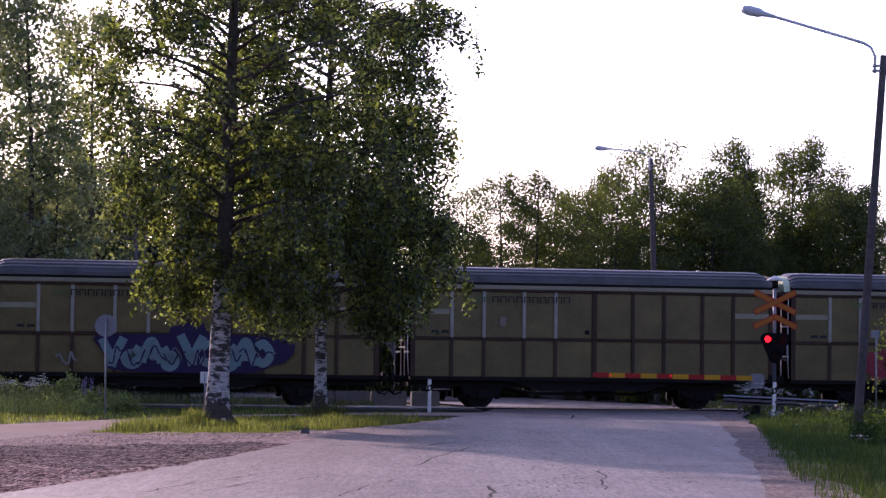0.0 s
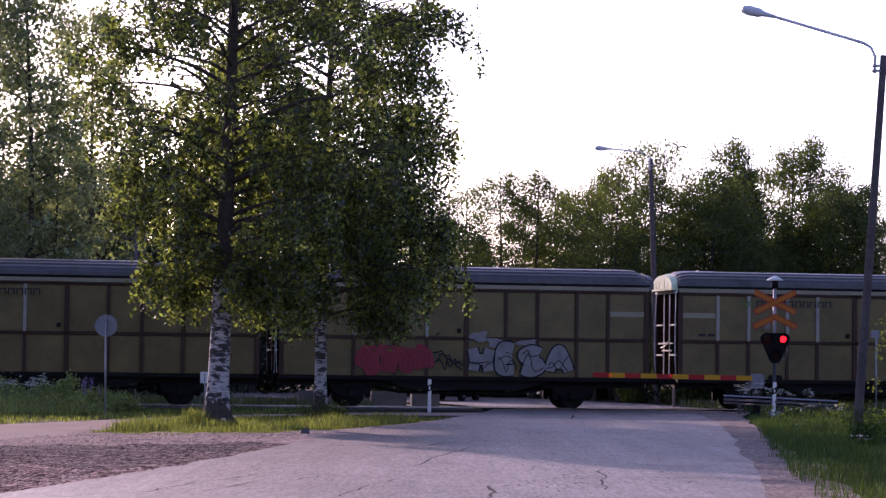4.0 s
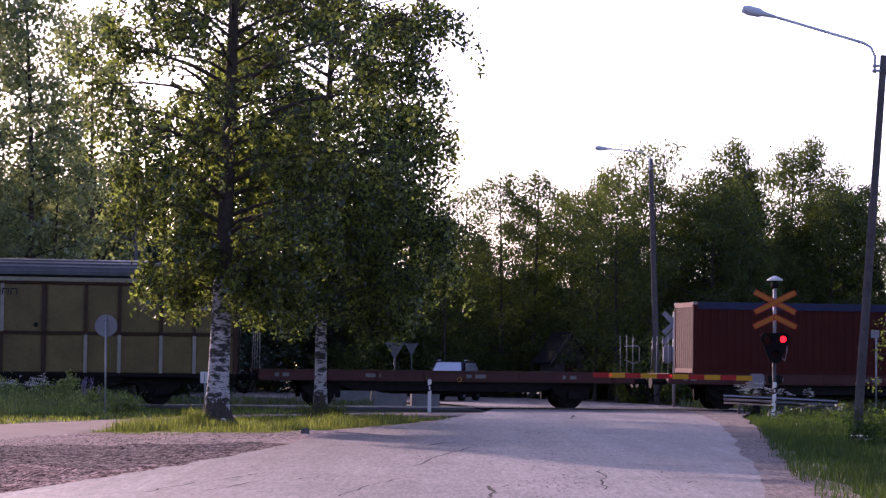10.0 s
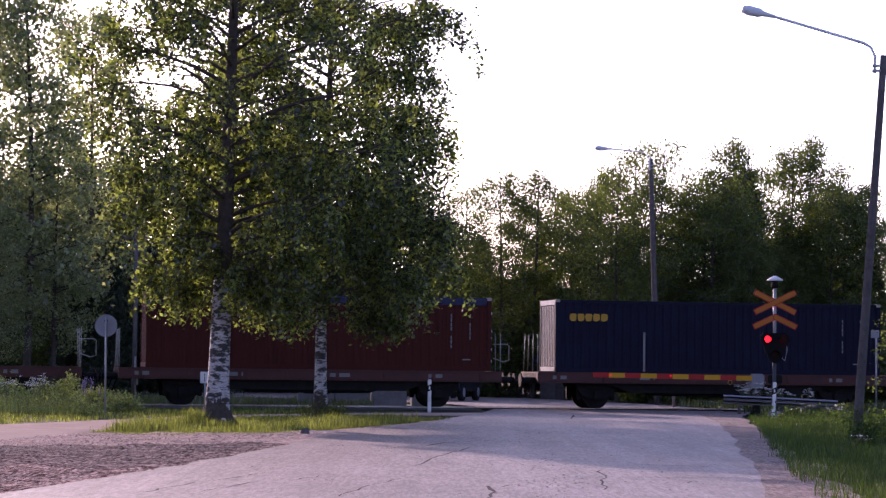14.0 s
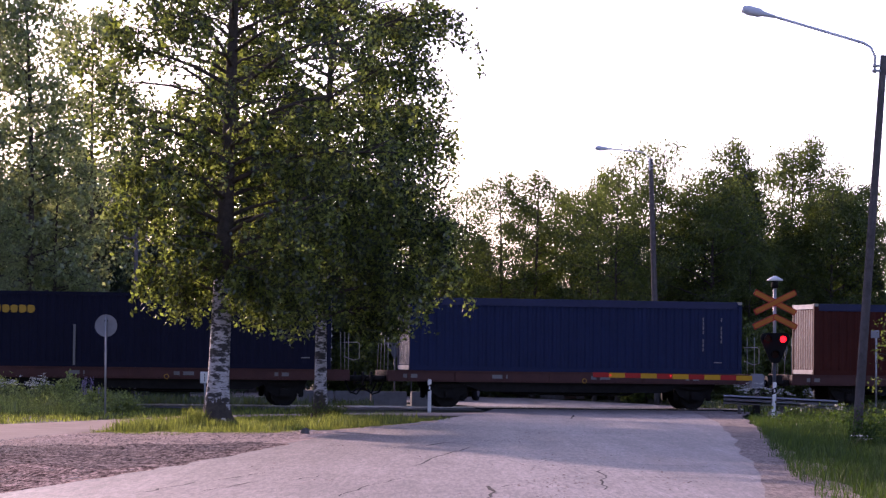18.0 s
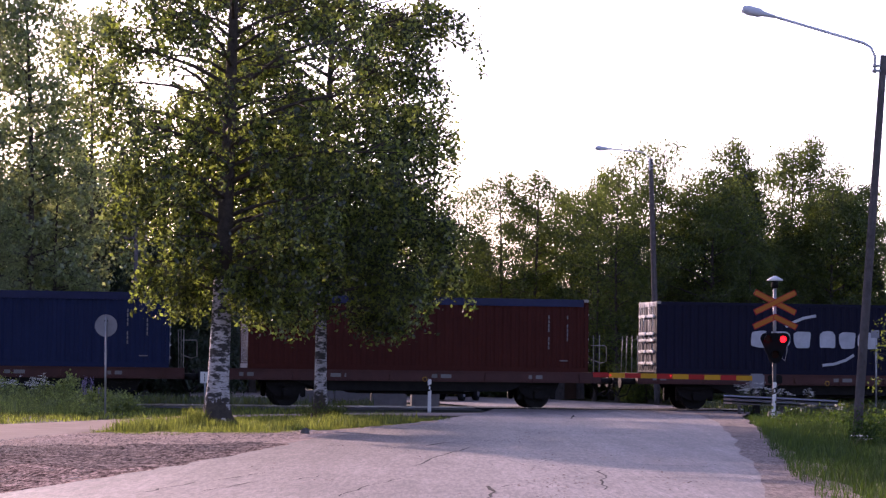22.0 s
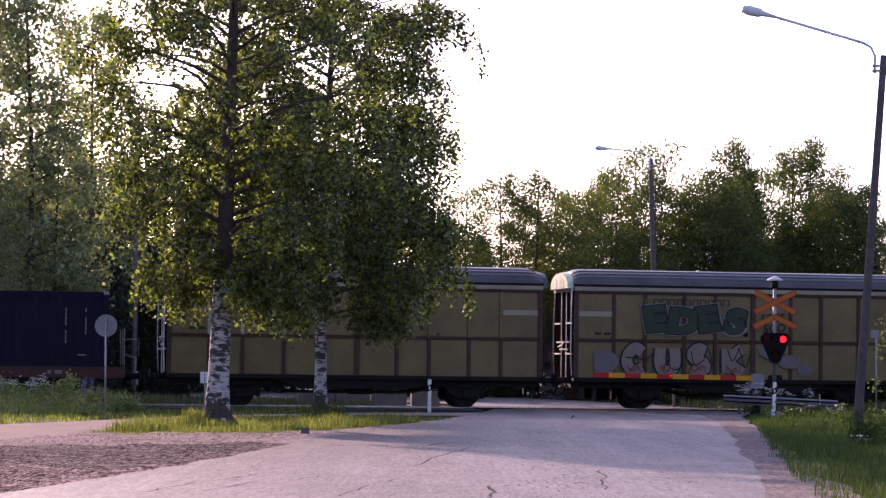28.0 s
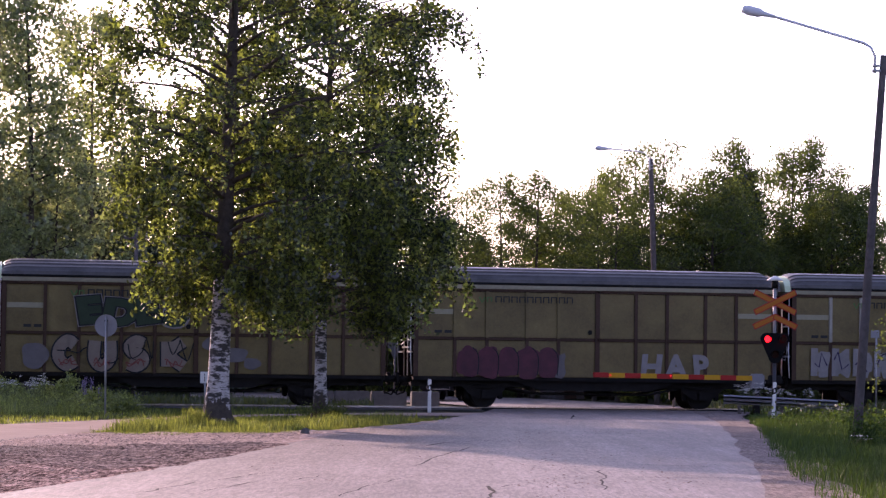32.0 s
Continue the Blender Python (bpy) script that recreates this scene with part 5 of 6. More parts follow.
def container(u, name, paint_m, label, ends="ribs", top=None, mark=None, rib=M_SUNRIB):
    L, W, H = 6.096, 1.219, 2.591
    root = thing(name, pose(0, 0, 0), label, "container", "containers on the train")
    for sy in (-1, 1):
        part("side_wall", corrugated(bmesh.new(), -L + 0.1, L - 0.1, 0.14, H - 0.12, sy * (W - 0.02), sy, 40), paint_m, root)
        part("bottom_rail", boxbm(-L, L, sy * (W - 0.05) - 0.05, sy * (W - 0.05) + 0.05, 0.0, 0.16, bevel=0.01), paint_m, root)
        part("top_rail", boxbm(-L, L, sy * (W - 0.04) - 0.04, sy * (W - 0.04) + 0.04, H - 0.14, H - 0.02, bevel=0.01), paint_m, root)
        for sx in (-1, 1):
            part("corner_post", boxbm(sx * (L - 0.07) - 0.07, sx * (L - 0.07) + 0.07, sy * (W - 0.07) - 0.07, sy * (W - 0.07) + 0.07, 0.1, H - 0.1, bevel=0.012), paint_m, root)
            for z in (0.0, H - 0.118):
                part("corner_casting", boxbm(sx * (L - 0.085) - 0.09, sx * (L - 0.085) + 0.09, sy * (W - 0.08) - 0.085, sy * (W - 0.08) + 0.085, z, z + 0.118, bevel=0.015), M_POSTPALE if z else paint_m, root)
    bm = bmesh.new()
    corrugated(bm, -L + 0.1, L - 0.1, -W + 0.05, W - 0.05, 0, -1, 36, 0.025)
    for v in bm.verts:
        v.co = Vector((v.co.x, v.co.z, H - 0.03 - v.co.y))
    bmesh.ops.recalc_face_normals(bm, faces=bm.faces)
    part("roof", bm, top or paint_m, root)
    if top:
        for sy in (-1, 1):
            part("roof_edge", boxbm(-L + 0.18, L - 0.18, sy * W - 0.012, sy * W + 0.012, H - 0.27, H - 0.005, bevel=0.008), top, root, "blue roof edge")
    part("floor", boxbm(-L + 0.1, L - 0.1, -W + 0.1, W - 0.1, 0.04, 0.16), M_BLACK, root)
    for sx in (-1, 1):
        e = sx * L
        doors = (ends == "doors" and sx < 0) or (ends == "ribs" and sx > 0)
        part("end_header", boxbm(e - 0.06, e + 0.004, -W + 0.1, W - 0.1, H - 0.2, H - 0.02, bevel=0.01) if sx > 0 else boxbm(e - 0.004, e + 0.06, -W + 0.1, W - 0.1, H - 0.2, H - 0.02, bevel=0.01), rib if sx < 0 else paint_m, root)
        part("end_sill", boxbm(min(e, e - sx * 0.08), max(e, e - sx * 0.08), -W + 0.1, W - 0.1, 0.02, 0.18, bevel=0.01), rib if sx < 0 and not doors else paint_m, root)
        if doors:
            for y0, y1 in ((-W + 0.14, -0.01), (0.01, W - 0.14)):
                part("door_leaf", boxbm(min(e - sx * 0.05, e - sx * 0.01), max(e - sx * 0.05, e - sx * 0.01), y0, y1, 0.19, H - 0.21, bevel=0.008), paint_m, root)
                for k in range(5):
                    z = (0.35, 0.78, 1.18, 1.42, 2.05)[k]
                    part("door_hinge_plate", boxbm(min(e, e + sx * 0.07), max(e, e + sx * 0.07), y0 + 0.08, y1 - 0.08, z - 0.06, z + 0.06, bevel=0.025), M_WHITE, root)
            for y in (-0.85, -0.35, 0.35, 0.85):
                part("lock_bar", tubebm([(e + sx * 0.04, y, 0.1), (e + sx * 0.04, y, H - 0.08)], 0.02, 8), M_GALV, root)
        else:
            part("end_wall", boxbm(min(e - sx * 0.06, e - sx * 0.022), max(e - sx * 0.06, e - sx * 0.022), -W + 0.1, W - 0.1, 0.18, H - 0.2), paint_m, root)
            for k in range(8):
                y = -W + 0.3 + (2 * W - 0.6) * k / 7
                part("end_rib", boxbm(min(e - sx * 0.03, e - sx * 0.01), max(e - sx * 0.03, e - sx * 0.01), y - 0.028, y + 0.028, 0.2, H - 0.22, bevel=0.006), rib, root)
    # columns of small code marks near the far end of the wall, as plain bars
    for x, z0, n in ((4.62, 0.8, 9), (5.3, 0.95, 7)):
        for k in range(n):
            if (k * 7 + int(x)) % 5:
                part("code_mark", boxbm(x, x + 0.045, -W - 0.003, -W + 0.001, z0 + k * 0.155, z0 + k * 0.155 + 0.125), P_PALEGREY, root)
    part("code_mark", boxbm(5.05, 5.35, -W - 0.003, -W + 0.001, 0.38, 0.42), P_PALEGREY, root)
    if mark == "white":
        for x, w in ((-2.25, 0.66), (-1.46, 0.8), (-0.62, 0.7), (0.34, 0.66), (1.1, 0.68), (1.88, 0.82)):
            ob = part("company_mark", blob(bmesh.new(), random.Random(int(x * 100)), x, 1.27, w * 0.9, 0.6, -W - 0.006, -W - 0.002, 0.05, 24, 0.45), P_WHITE, root, "plain white shape")
        part("company_mark", stroke(bmesh.new(), [(-1.25, 1.72), (-0.95, 1.9), (-0.55, 2.06), (-0.1, 2.14)], 0.1, -W - 0.006, -W - 0.002), P_WHITE, root)
        part("company_mark", stroke(bmesh.new(), [(0.15, 0.35), (0.6, 0.4), (1.05, 0.55), (1.35, 0.74)], 0.1, -W - 0.006, -W - 0.002), P_WHITE, root)
    if mark == "yellow":
        for k in range(5):
            part("company_mark", blob(bmesh.new(), random.Random(k), -5.45 + k * 0.285, 1.96, 0.25, 0.27, -W - 0.006, -W - 0.002, 0.05, 20, 0.6), P_YELLOW, root, "plain yellow shape")
        part("streak", boxbm(-2.86, -2.78, -W - 0.004, -W + 0.001, 0.05, 1.45), P_PALEGREY, root, "pale vertical streak")
    ROLLING.append((root, u, RAIL + 1.285))
    return root


BOXES = [(-8.93, "cream sliding-wall wagon with violet and teal spray lettering", "violet", (False, False, True, False), -0.35),
         (5.49, "plain cream and brown sliding-wall wagon", "", (False, False, True, False), 0.0),
         (19.47, "cream sliding-wall wagon with red and silver spray lettering", "silver", (False, False, True, False), 0.0),
         (33.87, "weathered cream and brown sliding-wall wagon", "", (False, True, True, False), 0.0),
         (136.95, "cream and brown sliding-wall wagon behind the containers", "", (0, 0, 1, 2), 0.0),
         (151.4, "cream sliding-wall wagon with dark green and white spray lettering", "green", (False, False, False, False), 0.0),
         (165.7, "cream sliding-wall wagon with plum and white spray lettering", "plum", (0, 0, 2, 0), 0.0),
         (179.6, "cream sliding-wall wagon with white spray lettering", "white", (False, False, True, False), 0.0)]
for u, lab, kind, pale, logo in BOXES:
    box_wagon(u, lab, kind, pale, logo)
for u in (48.05, 62.8, 77.6, 92.45, 107.3, 122.15):
    flat_wagon(u, "red-brown two-axle flat wagon with planked deck and end stanchions")
container(63.08, "red_container", M_RED, "dark red corrugated container with a blue roof", "ribs", M_TARP, rib=M_SUNREDRIB)
container(77.6, "blue_container", M_NAVY, "dark blue corrugated container with yellow shapes", "ribs", None, "yellow")
container(92.58, "blue_container", M_BLUE, "bright blue corrugated container on a flat wagon", "ribs", M_TARP)
container(107.5, "red_container", M_RED, "dark red corrugated container with pale end ribs", "ribs", M_TARP)
container(122.21, "blue_container", M_NAVY, "navy container with large plain white shapes", "doors", None, "white")


# ---- fixtures at the crossing ----
def posed(ob, m):
    ob.matrix_basis = m
    return ob


M_HEAD = material("matt_black_signal_board", (0.01, 0.01, 0.011), 0.8, colour2=(0.006, 0.006, 0.007), spec=0.08, scale=5, fine=30)
M_GLASS = material("dark_lens", (0.03, 0.008, 0.008), 0.15, colour2=(0.02, 0.005, 0.005), bump=0.0)
# Darker than the upper mast to imitate shade on the same galvanised steel.
M_POSTSHADE = material("shaded_mast_grey", (0.06, 0.06, 0.068), 0.6, colour2=(0.04, 0.04, 0.045))
FLASH = []


def signal():
    root = thing("crossing_signal", Matrix.Translation((11.03, 85.5, 0.0)), "level crossing signal with orange crossbucks and red flashing lights", "crossing signal")
    part("post", tubebm([(0, 0, 2.0), (0, 0, 4.25)], 0.055, 16), M_GALV, root)
    part("post_base", tubebm([(0, 0, 0), (0, 0, 2.05)], 0.06, 16), M_POSTSHADE, root, "lower mast darkened to stand for shade")
    part("foot", boxbm(-0.2, 0.2, -0.2, 0.2, -0.1, 0.18, bevel=0.03), M_SLEEPER, root)
    bm = bmesh.new()
    tube(bm, [(0, 0, 4.25), (0, 0, 4.5)], 0.11, 16)
    part("bell", bm, M_BLACK, root)
    bm = bmesh.new()
    tube(bm, [(0, 0, 4.5), (0, 0, 4.54), (0, 0, 4.62), (0, 0, 4.66)], [0.26, 0.26, 0.12, 0.04], 20)
    part("bell_hood", bm, M_WHITE, root, "pale bell hood")
    for k, (z, pairs) in enumerate(((3.78, ((-0.66, 0.33, 0.66, -0.33), (-0.66, -0.33, 0.66, 0.33))), (3.22, ((-0.66, -0.24, 0.0, 0.08), (0.66, -0.24, 0.0, 0.08))))):
        for j, (x0, z0, x1, z1) in enumerate(pairs):
            y = -0.1 - 0.03 * j
            ln, an = math.hypot(x1 - x0, z1 - z0), math.degrees(math.atan2(z1 - z0, x1 - x0))
            if k:
                ln += 0.06
            arm = part("crossbuck_arm", boxbm(-ln / 2 - 0.03, ln / 2 + 0.03, -0.008, 0.008, -0.1, 0.1, bevel=0.004), M_SIGNRED, root, "red-edged orange board")
            arm.matrix_basis = Matrix.Translation(((x0 + x1) / 2, y, z + (z0 + z1) / 2)) @ pose(0, 0, 0, 0, -an, 0)
            face = part("crossbuck_face", boxbm(-ln / 2, ln / 2, -0.013, -0.004, -0.07, 0.07, bevel=0.002), M_ORANGE, arm)
    part("clamp", boxbm(-0.08, 0.08, -0.1, 0.08, 3.7, 3.86, bevel=0.01), M_GALV, root)
    # board: rounded triangle with three lamps
    pts = []
    for cx, cz, a0, a1 in ((0.27, 2.62, 70, -35), (0.0, 2.0, -35, -145), (-0.27, 2.62, -145, -250)):
        for k in range(7):
            a = radians(a0 + (a1 - a0) * k / 6)
            pts.append((cx + 0.22 * math.cos(a) - 0.0, cz - 0.04 + 0.2 * math.sin(a)))
    part("backboard", prism(bmesh.new(), pts, -0.18, -0.15), M_HEAD, root, "black rounded triangular board")
    for x, z, lit in ((-0.255, 2.56, 0), (0.255, 2.56, 1), (0.0, 2.06, None)):
        bm = bmesh.new()
        ring = [(x + 0.125 * math.cos(a), z + 0.125 * math.sin(a)) for a in (radians(-20 + 220 * k / 12) for k in range(13))]
        for (xa, za), (xb, zb) in zip(ring, ring[1:]):
            v = [bm.verts.new(p) for p in ((xa, -0.18, za), (xb, -0.18, zb), (xb, -0.4, zb), (xa, -0.4, za))]
            bm.faces.new(v)
        bmesh.ops.solidify(bm, geom=bm.faces[:], thickness=0.008)
        part("lamp_visor", bm, M_HEAD, root)
        part("lamp_socket", disc(bmesh.new(), x, -0.19, z, 0.13, 0.03, "y", 24), M_GLASS, root)
        if lit is not None:
            # added black disc, no real part: springs before the burning lens to imitate flashing
            part("red_lens", disc(bmesh.new(), x, -0.25, z, 0.106, 0.008, "y", 24), M_LAMPRED, root, "glowing red lens")
            shutter = part("shutter", disc(bmesh.new(), 0, 0, 0, 0.114, 0.01, "y", 24), M_GLASS, root, "added dark disc that imitates flashing")
            FLASH.append((shutter, (x, z), lit))
    part("cable", tubebm([(0.1, 0.02, 2.1), (0.35, 0.0, 1.85), (0.42, 0.0, 2.2), (0.4, 0.02, 2.45)], 0.016, 6), M_GALV, root)


signal()


def barrier():
    """The lowered boom over the road, with its drive."""
    root = thing("barrier", Matrix.Translation((11.03, 90.2, 0.0)), "lowered level crossing barrier with red and yellow boom", "barrier")
    part("drive_box", boxbm(-0.24, 0.24, -0.22, 0.22, 0.9, 1.4, bevel=0.05), M_SIGNBACK, root, "grey barrier drive box")
    part("pedestal", boxbm(-0.12, 0.12, -0.12, 0.12, -0.1, 0.92, bevel=0.02), M_BLACK, root)
    part("counterweight", boxbm(0.35, 0.85, -0.3, -0.18, 1.06, 1.36, bevel=0.03), M_BLACK, root)
    n, x0, x1 = 10, -5.75, -0.2
    z0, z1 = 1.30, 1.24
    for k in range(n):
        a, b = x0 + (x1 - x0) * k / n, x0 + (x1 - x0) * (k + 1) / n
        za = z0 + (z1 - z0) * (k + 0.5) / n
        part("boom_section", boxbm(a, b - 0.002, -0.33, -0.27, za - 0.085, za + 0.085, bevel=0.006), M_SIGNYEL if k % 2 else M_SIGNRED, root, "yellow boom section" if k % 2 else "red boom section")
    for x in (-5.15, -3.05):
        part("boom_lamp", disc(bmesh.new(), x, -0.345, z0 - 0.01, 0.035, 0.03, "y", 12), M_BOOMRED, root, "small red boom lamp")


barrier()


def delineator(x, y, h=1.0):
    root = thing("delineator_post", Matrix.Translation((x, y, ground_z(x, y) - 0.05)), "white plastic road marker post with a black band", "marker post", "marker posts")
    part("post", boxbm(-0.06, 0.06, -0.03, 0.03, 0, h, bevel=0.02), M_WHITE, root)
    part("band", prism(bmesh.new(), [(-0.063, h - 0.42), (0.063, h - 0.36), (0.063, h - 0.16), (-0.063, h - 0.22)], -0.034, 0.034), M_BLACK, root, "black band")
    part("reflector", boxbm(-0.025, 0.025, -0.037, -0.033, h - 0.34, h - 0.24), M_WHITE, root)
    return root


delineator(10.85, 84.3, 1.2).matrix_basis @= pose(0, 0, 0, 0, 2, 0)
delineator(-0.39, 85.8, 1.15)


# Pale diffuse grey imitates sunlight on the galvanised rail.
M_RAILPALE = material("sunlit_pale_rail", (0.5, 0.5, 0.52), 0.5, 0.2, colour2=(0.36, 0.36, 0.38), scale=2, fine=20, bump=0.05)


def guard_rail():
    root = thing("guard_rail", Matrix.Translation((9.62, 88.0, 0.0)) @ pose(0, 0, 0, 0, 0, 0), "short galvanised guard rail on posts beside the barrier", "guard rail")
    bm = bmesh.new()
    prof = [(0, 0.36), (-0.08, 0.41), (-0.08, 0.47), (0, 0.51), (-0.08, 0.55), (-0.08, 0.61), (0, 0.66)]
    a = [bm.verts.new((0, y, z + 0.02)) for y, z in prof]
    b = [bm.verts.new((3.9, y, z - 0.13)) for y, z in prof]
    for k in range(len(prof) - 1):
        bm.faces.new((a[k], b[k], b[k + 1], a[k + 1]))
    bmesh.ops.solidify(bm, geom=bm.faces[:], thickness=0.006)
    part("rail_beam", bm, M_RAILPALE, root)
    for x in (0.55, 2.0, 3.4):
        part("post", boxbm(x - 0.05, x + 0.05, 0.01, 0.13, -0.1, 0.5, bevel=0.01), M_WOODPOLE, root, "dark wooden post")


guard_rail()


# Pale grey imitates haze over the lamp and its bracket.
M_LAMPHAZE = material("haze_pale_lamp_grey", (0.62, 0.63, 0.66), 0.5, colour2=(0.5, 0.51, 0.54), scale=3, fine=25, bump=0.03)


def street_lamp(base, top, arm, label, r=0.11, head=(0.66, 0.2)):
    """A wooden pole with a bent steel bracket and a lamp head. Points are in the world."""
    o = Vector(base)
    root = thing("street_lamp", Matrix.Translation(o), label, "street lamp", "street lamps")
    t = Vector(top) - o
    n = 8
    part("pole", tubebm([t * k / n - Vector((0, 0, 0.3 if k == 0 else 0)) for k in range(n + 1)], [r * (1.2 - 0.35 * k / n) for k in range(n + 1)], 16), M_WOODPOLE, root)
    pts = [Vector(p) - o for p in arm]
    part("bracket", tubebm(pts, 0.03, 10), M_LAMPHAZE, root, "bent steel bracket paled to imitate haze")
    for k in (0.15, 0.45):
        p = pts[0].lerp(pts[1], k)
        part("clamp", boxbm(p.x - 0.05, p.x + 0.12, p.y - 0.06, p.y + 0.06, p.z - 0.02, p.z + 0.02, bevel=0.006), M_GALV, root)
    d = (pts[-1] - pts[-2]).normalized()
    e = pts[-1]
    bm = bmesh.new()
    tube(bm, [e - d * 0.05, e + d * head[0] * 0.3, e + d * head[0] * 0.45, e + d * head[0] * 0.8, e + d * head[0] * 0.97, e + d * head[0]], [0.045, 0.07, head[1] * 0.6, head[1] * 0.62, head[1] * 0.45, 0.05], 16)
    for v in bm.verts:
        v.co.z = e.z + (v.co.z - e.z) * 0.8
    part("lamp_housing", bm, M_LAMPHAZE, root, "lamp housing paled to imitate haze")
    bm = bmesh.new()
    c = e + d * head[0] * 0.68
    tube(bm, [c + Vector((0, 0, -0.06)), c + Vector((0, 0, -0.115))], [head[1] * 0.5, head[1] * 0.35], 16)
    part("lamp_cover", bm, M_WHITE, root)
    return root


street_lamp((8.62, 53.6, 0), (9.13, 53.4, 8.13), [(8.93, 53.35, 7.75), (8.94, 53.35, 8.1), (8.86, 53.35, 8.28), (8.7, 53.35, 8.38), (6.8, 53.35, 8.92)], "street lamp on a dark leaning wooden pole by the road", 0.085)
street_lamp((9.22, 110.0, 0), (8.84, 110.0, 10.5), [(8.8, 109.9, 10.0), (8.78, 109.9, 10.45), (8.6, 109.9, 10.72), (8.3, 109.9, 10.8), (7.2, 109.9, 10.88)], "street lamp on a wooden pole beyond the track", 0.115, (0.75, 0.2))


def utility_pole(x, y, h):
    root = thing("utility_pole", Matrix.Translation((x, y, 0)), "thin dark wooden utility pole at the wood's edge", "utility pole")
    part("pole", tubebm([(0, 0, -0.3), (0.02, 0, h * 0.5), (0.0, 0, h)], [0.1, 0.088, 0.075], 12), M_WOODPOLE, root)
    part("crossarm", boxbm(-0.5, 0.5, -0.14, -0.07, h - 0.5, h - 0.4, bevel=0.01), M_WOODPOLE, root)
    for k in (-0.42, 0.42):
        part("insulator", tubebm([(k, -0.1, h - 0.4), (k, -0.1, h - 0.36), (k, -0.1, h - 0.25)], [0.02, 0.045, 0.03], 10), M_WHITE, root)


utility_pole(-12.4, 104.0, 7.0)


def back_cross():
    """Crossbuck of the far side, seen from behind."""
    root = thing("crossing_sign", Matrix.Translation((9.1, 101.0, 0)), "back of a grey crossbuck sign on a steel post", "crossing sign")
    part("post", tubebm([(0, 0, 0), (0, 0, 3.75)], 0.06, 12), M_GALV, root)
    for j, (x0, z0, x1, z1) in enumerate(((-0.38, 0.4, 0.38, -0.35), (-0.38, -0.35, 0.38, 0.4), (-0.4, -0.75, 0.0, -0.32), (0.4, -0.75, 0.0, -0.32))):
        ln, an = math.hypot(x1 - x0, z1 - z0), math.degrees(math.atan2(z1 - z0, x1 - x0))
        arm = part("crossbuck_arm", boxbm(-ln / 2 - 0.05, ln / 2 + 0.05, -0.008, 0.008, -0.1, 0.1, bevel=0.005), M_SIGNBACK, root)
        arm.matrix_basis = Matrix.Translation(((x0 + x1) / 2, 0.1 + 0.03 * (j % 2), 3.3 + (z0 + z1) / 2)) @ pose(0, 0, 0, 0, -an, 0)
    part("signal_box", boxbm(-0.4, -0.05, 0.08, 0.4, 1.75, 2.45, bevel=0.06), M_SIGNBACK, root)


back_cross()


def disc_sign(x, y, z, d, label):
    root = thing("road_sign", Matrix.Translation((x, y, 0)), label, "road sign")
    part("post", tubebm([(0.03, 0, -0.1), (0, 0, z + d * 0.4)], 0.03, 10), M_GALV, root)
    bm = bmesh.new()
    disc(bm, 0, 0.05, z, d / 2, 0.012, "y", 32)
    part("sign_plate", bm, M_SIGNBACK, root, "round grey plate seen from behind")
    part("sign_clamp", boxbm(-0.05, 0.05, 0.0, 0.05, z + 0.12, z + 0.17, bevel=0.005), M_BLACK, root)


disc_sign(-9.9, 75.9, 2.62, 0.66, "round road sign seen from behind on a thin post")


M_SIGNGREY = material("dull_grey_sign_back", (0.13, 0.126, 0.122), 0.6, colour2=(0.1, 0.096, 0.093), scale=3, fine=25)


def triangle_sign(x, y, z, side, label):
    root = thing("road_sign", Matrix.Translation((x, y, 0)), label, "road sign")
    part("post", tubebm([(0, 0, -0.1), (0, 0, z + 0.3)], 0.03, 10), M_SIGNGREY, root)
    h = side * 0.866
    part("sign_plate", prism(bmesh.new(), [(-side / 2, z + h / 2), (side / 2, z + h / 2), (0.03, z - h / 2), (-0.03, z - h / 2)], 0.04, 0.055), M_SIGNGREY, root, "triangular plate")
    part("sign_rim", prism(bmesh.new(), [(-side / 2 - 0.02, z + h / 2 + 0.02), (side / 2 + 0.02, z + h / 2 + 0.02), (side / 2, z + h / 2 - 0.05), (-side / 2, z + h / 2 - 0.05)], 0.03, 0.04), M_SIGNGREY, root)


triangle_sign(-1.85, 101.5, 2.1, 0.72, "grey back of a triangular give-way sign")
triangle_sign(-1.45, 124.0, 2.3, 0.62, "small far triangular sign on a post")


def marker(x, y, h, label, plate):
    root = thing("track_marker", Matrix.Translation((x, y, 0)), label, "track marker", "track markers")
    part("post", tubebm([(0, 0, -0.1), (0, 0, h)], 0.035, 8), M_GALV, root)
    w, z0, z1, dx = plate
    part("marker_plate", boxbm(dx - w / 2, dx + w / 2, -0.05, -0.036, z0, z1, bevel=0.006), M_WHITE if h < 2 else M_SIGNBACK, root, "white plate" if h < 2 else "grey box")
    return root


m = marker(-8.1, 88.4, 1.25, "white kilometre plate on a short post by the track", (0.28, 0.86, 1.25, -0.02))
for k in range(3):
    part("plain_mark", boxbm(-0.03, 0.0, -0.056, -0.052, 0.92 + 0.1 * k, 0.98 + 0.1 * k), M_BLACK, m)
marker(-10.68, 90.0, 1.75, "thin steel track marker with a white strip", (0.07, 0.76, 1.22, 0.07))
marker(15.5, 92.0, 2.95, "thin post with a small pale box at the top", (0.3, 2.72, 3.0, -0.05))


def concrete_block(x, y, w):
    ob = tagged(part("concrete_block", boxbm(-w / 2, w / 2, -0.2, 0.2, -0.1, 0.5, bevel=0.03), M_SLEEPER), "low weathered concrete block behind the track", "concrete block", "concrete blocks")
    ob.matrix_basis = Matrix.Translation((x, y, 0.02)) @ pose(0, 0, 0, 0, 0, TH)
    return ob


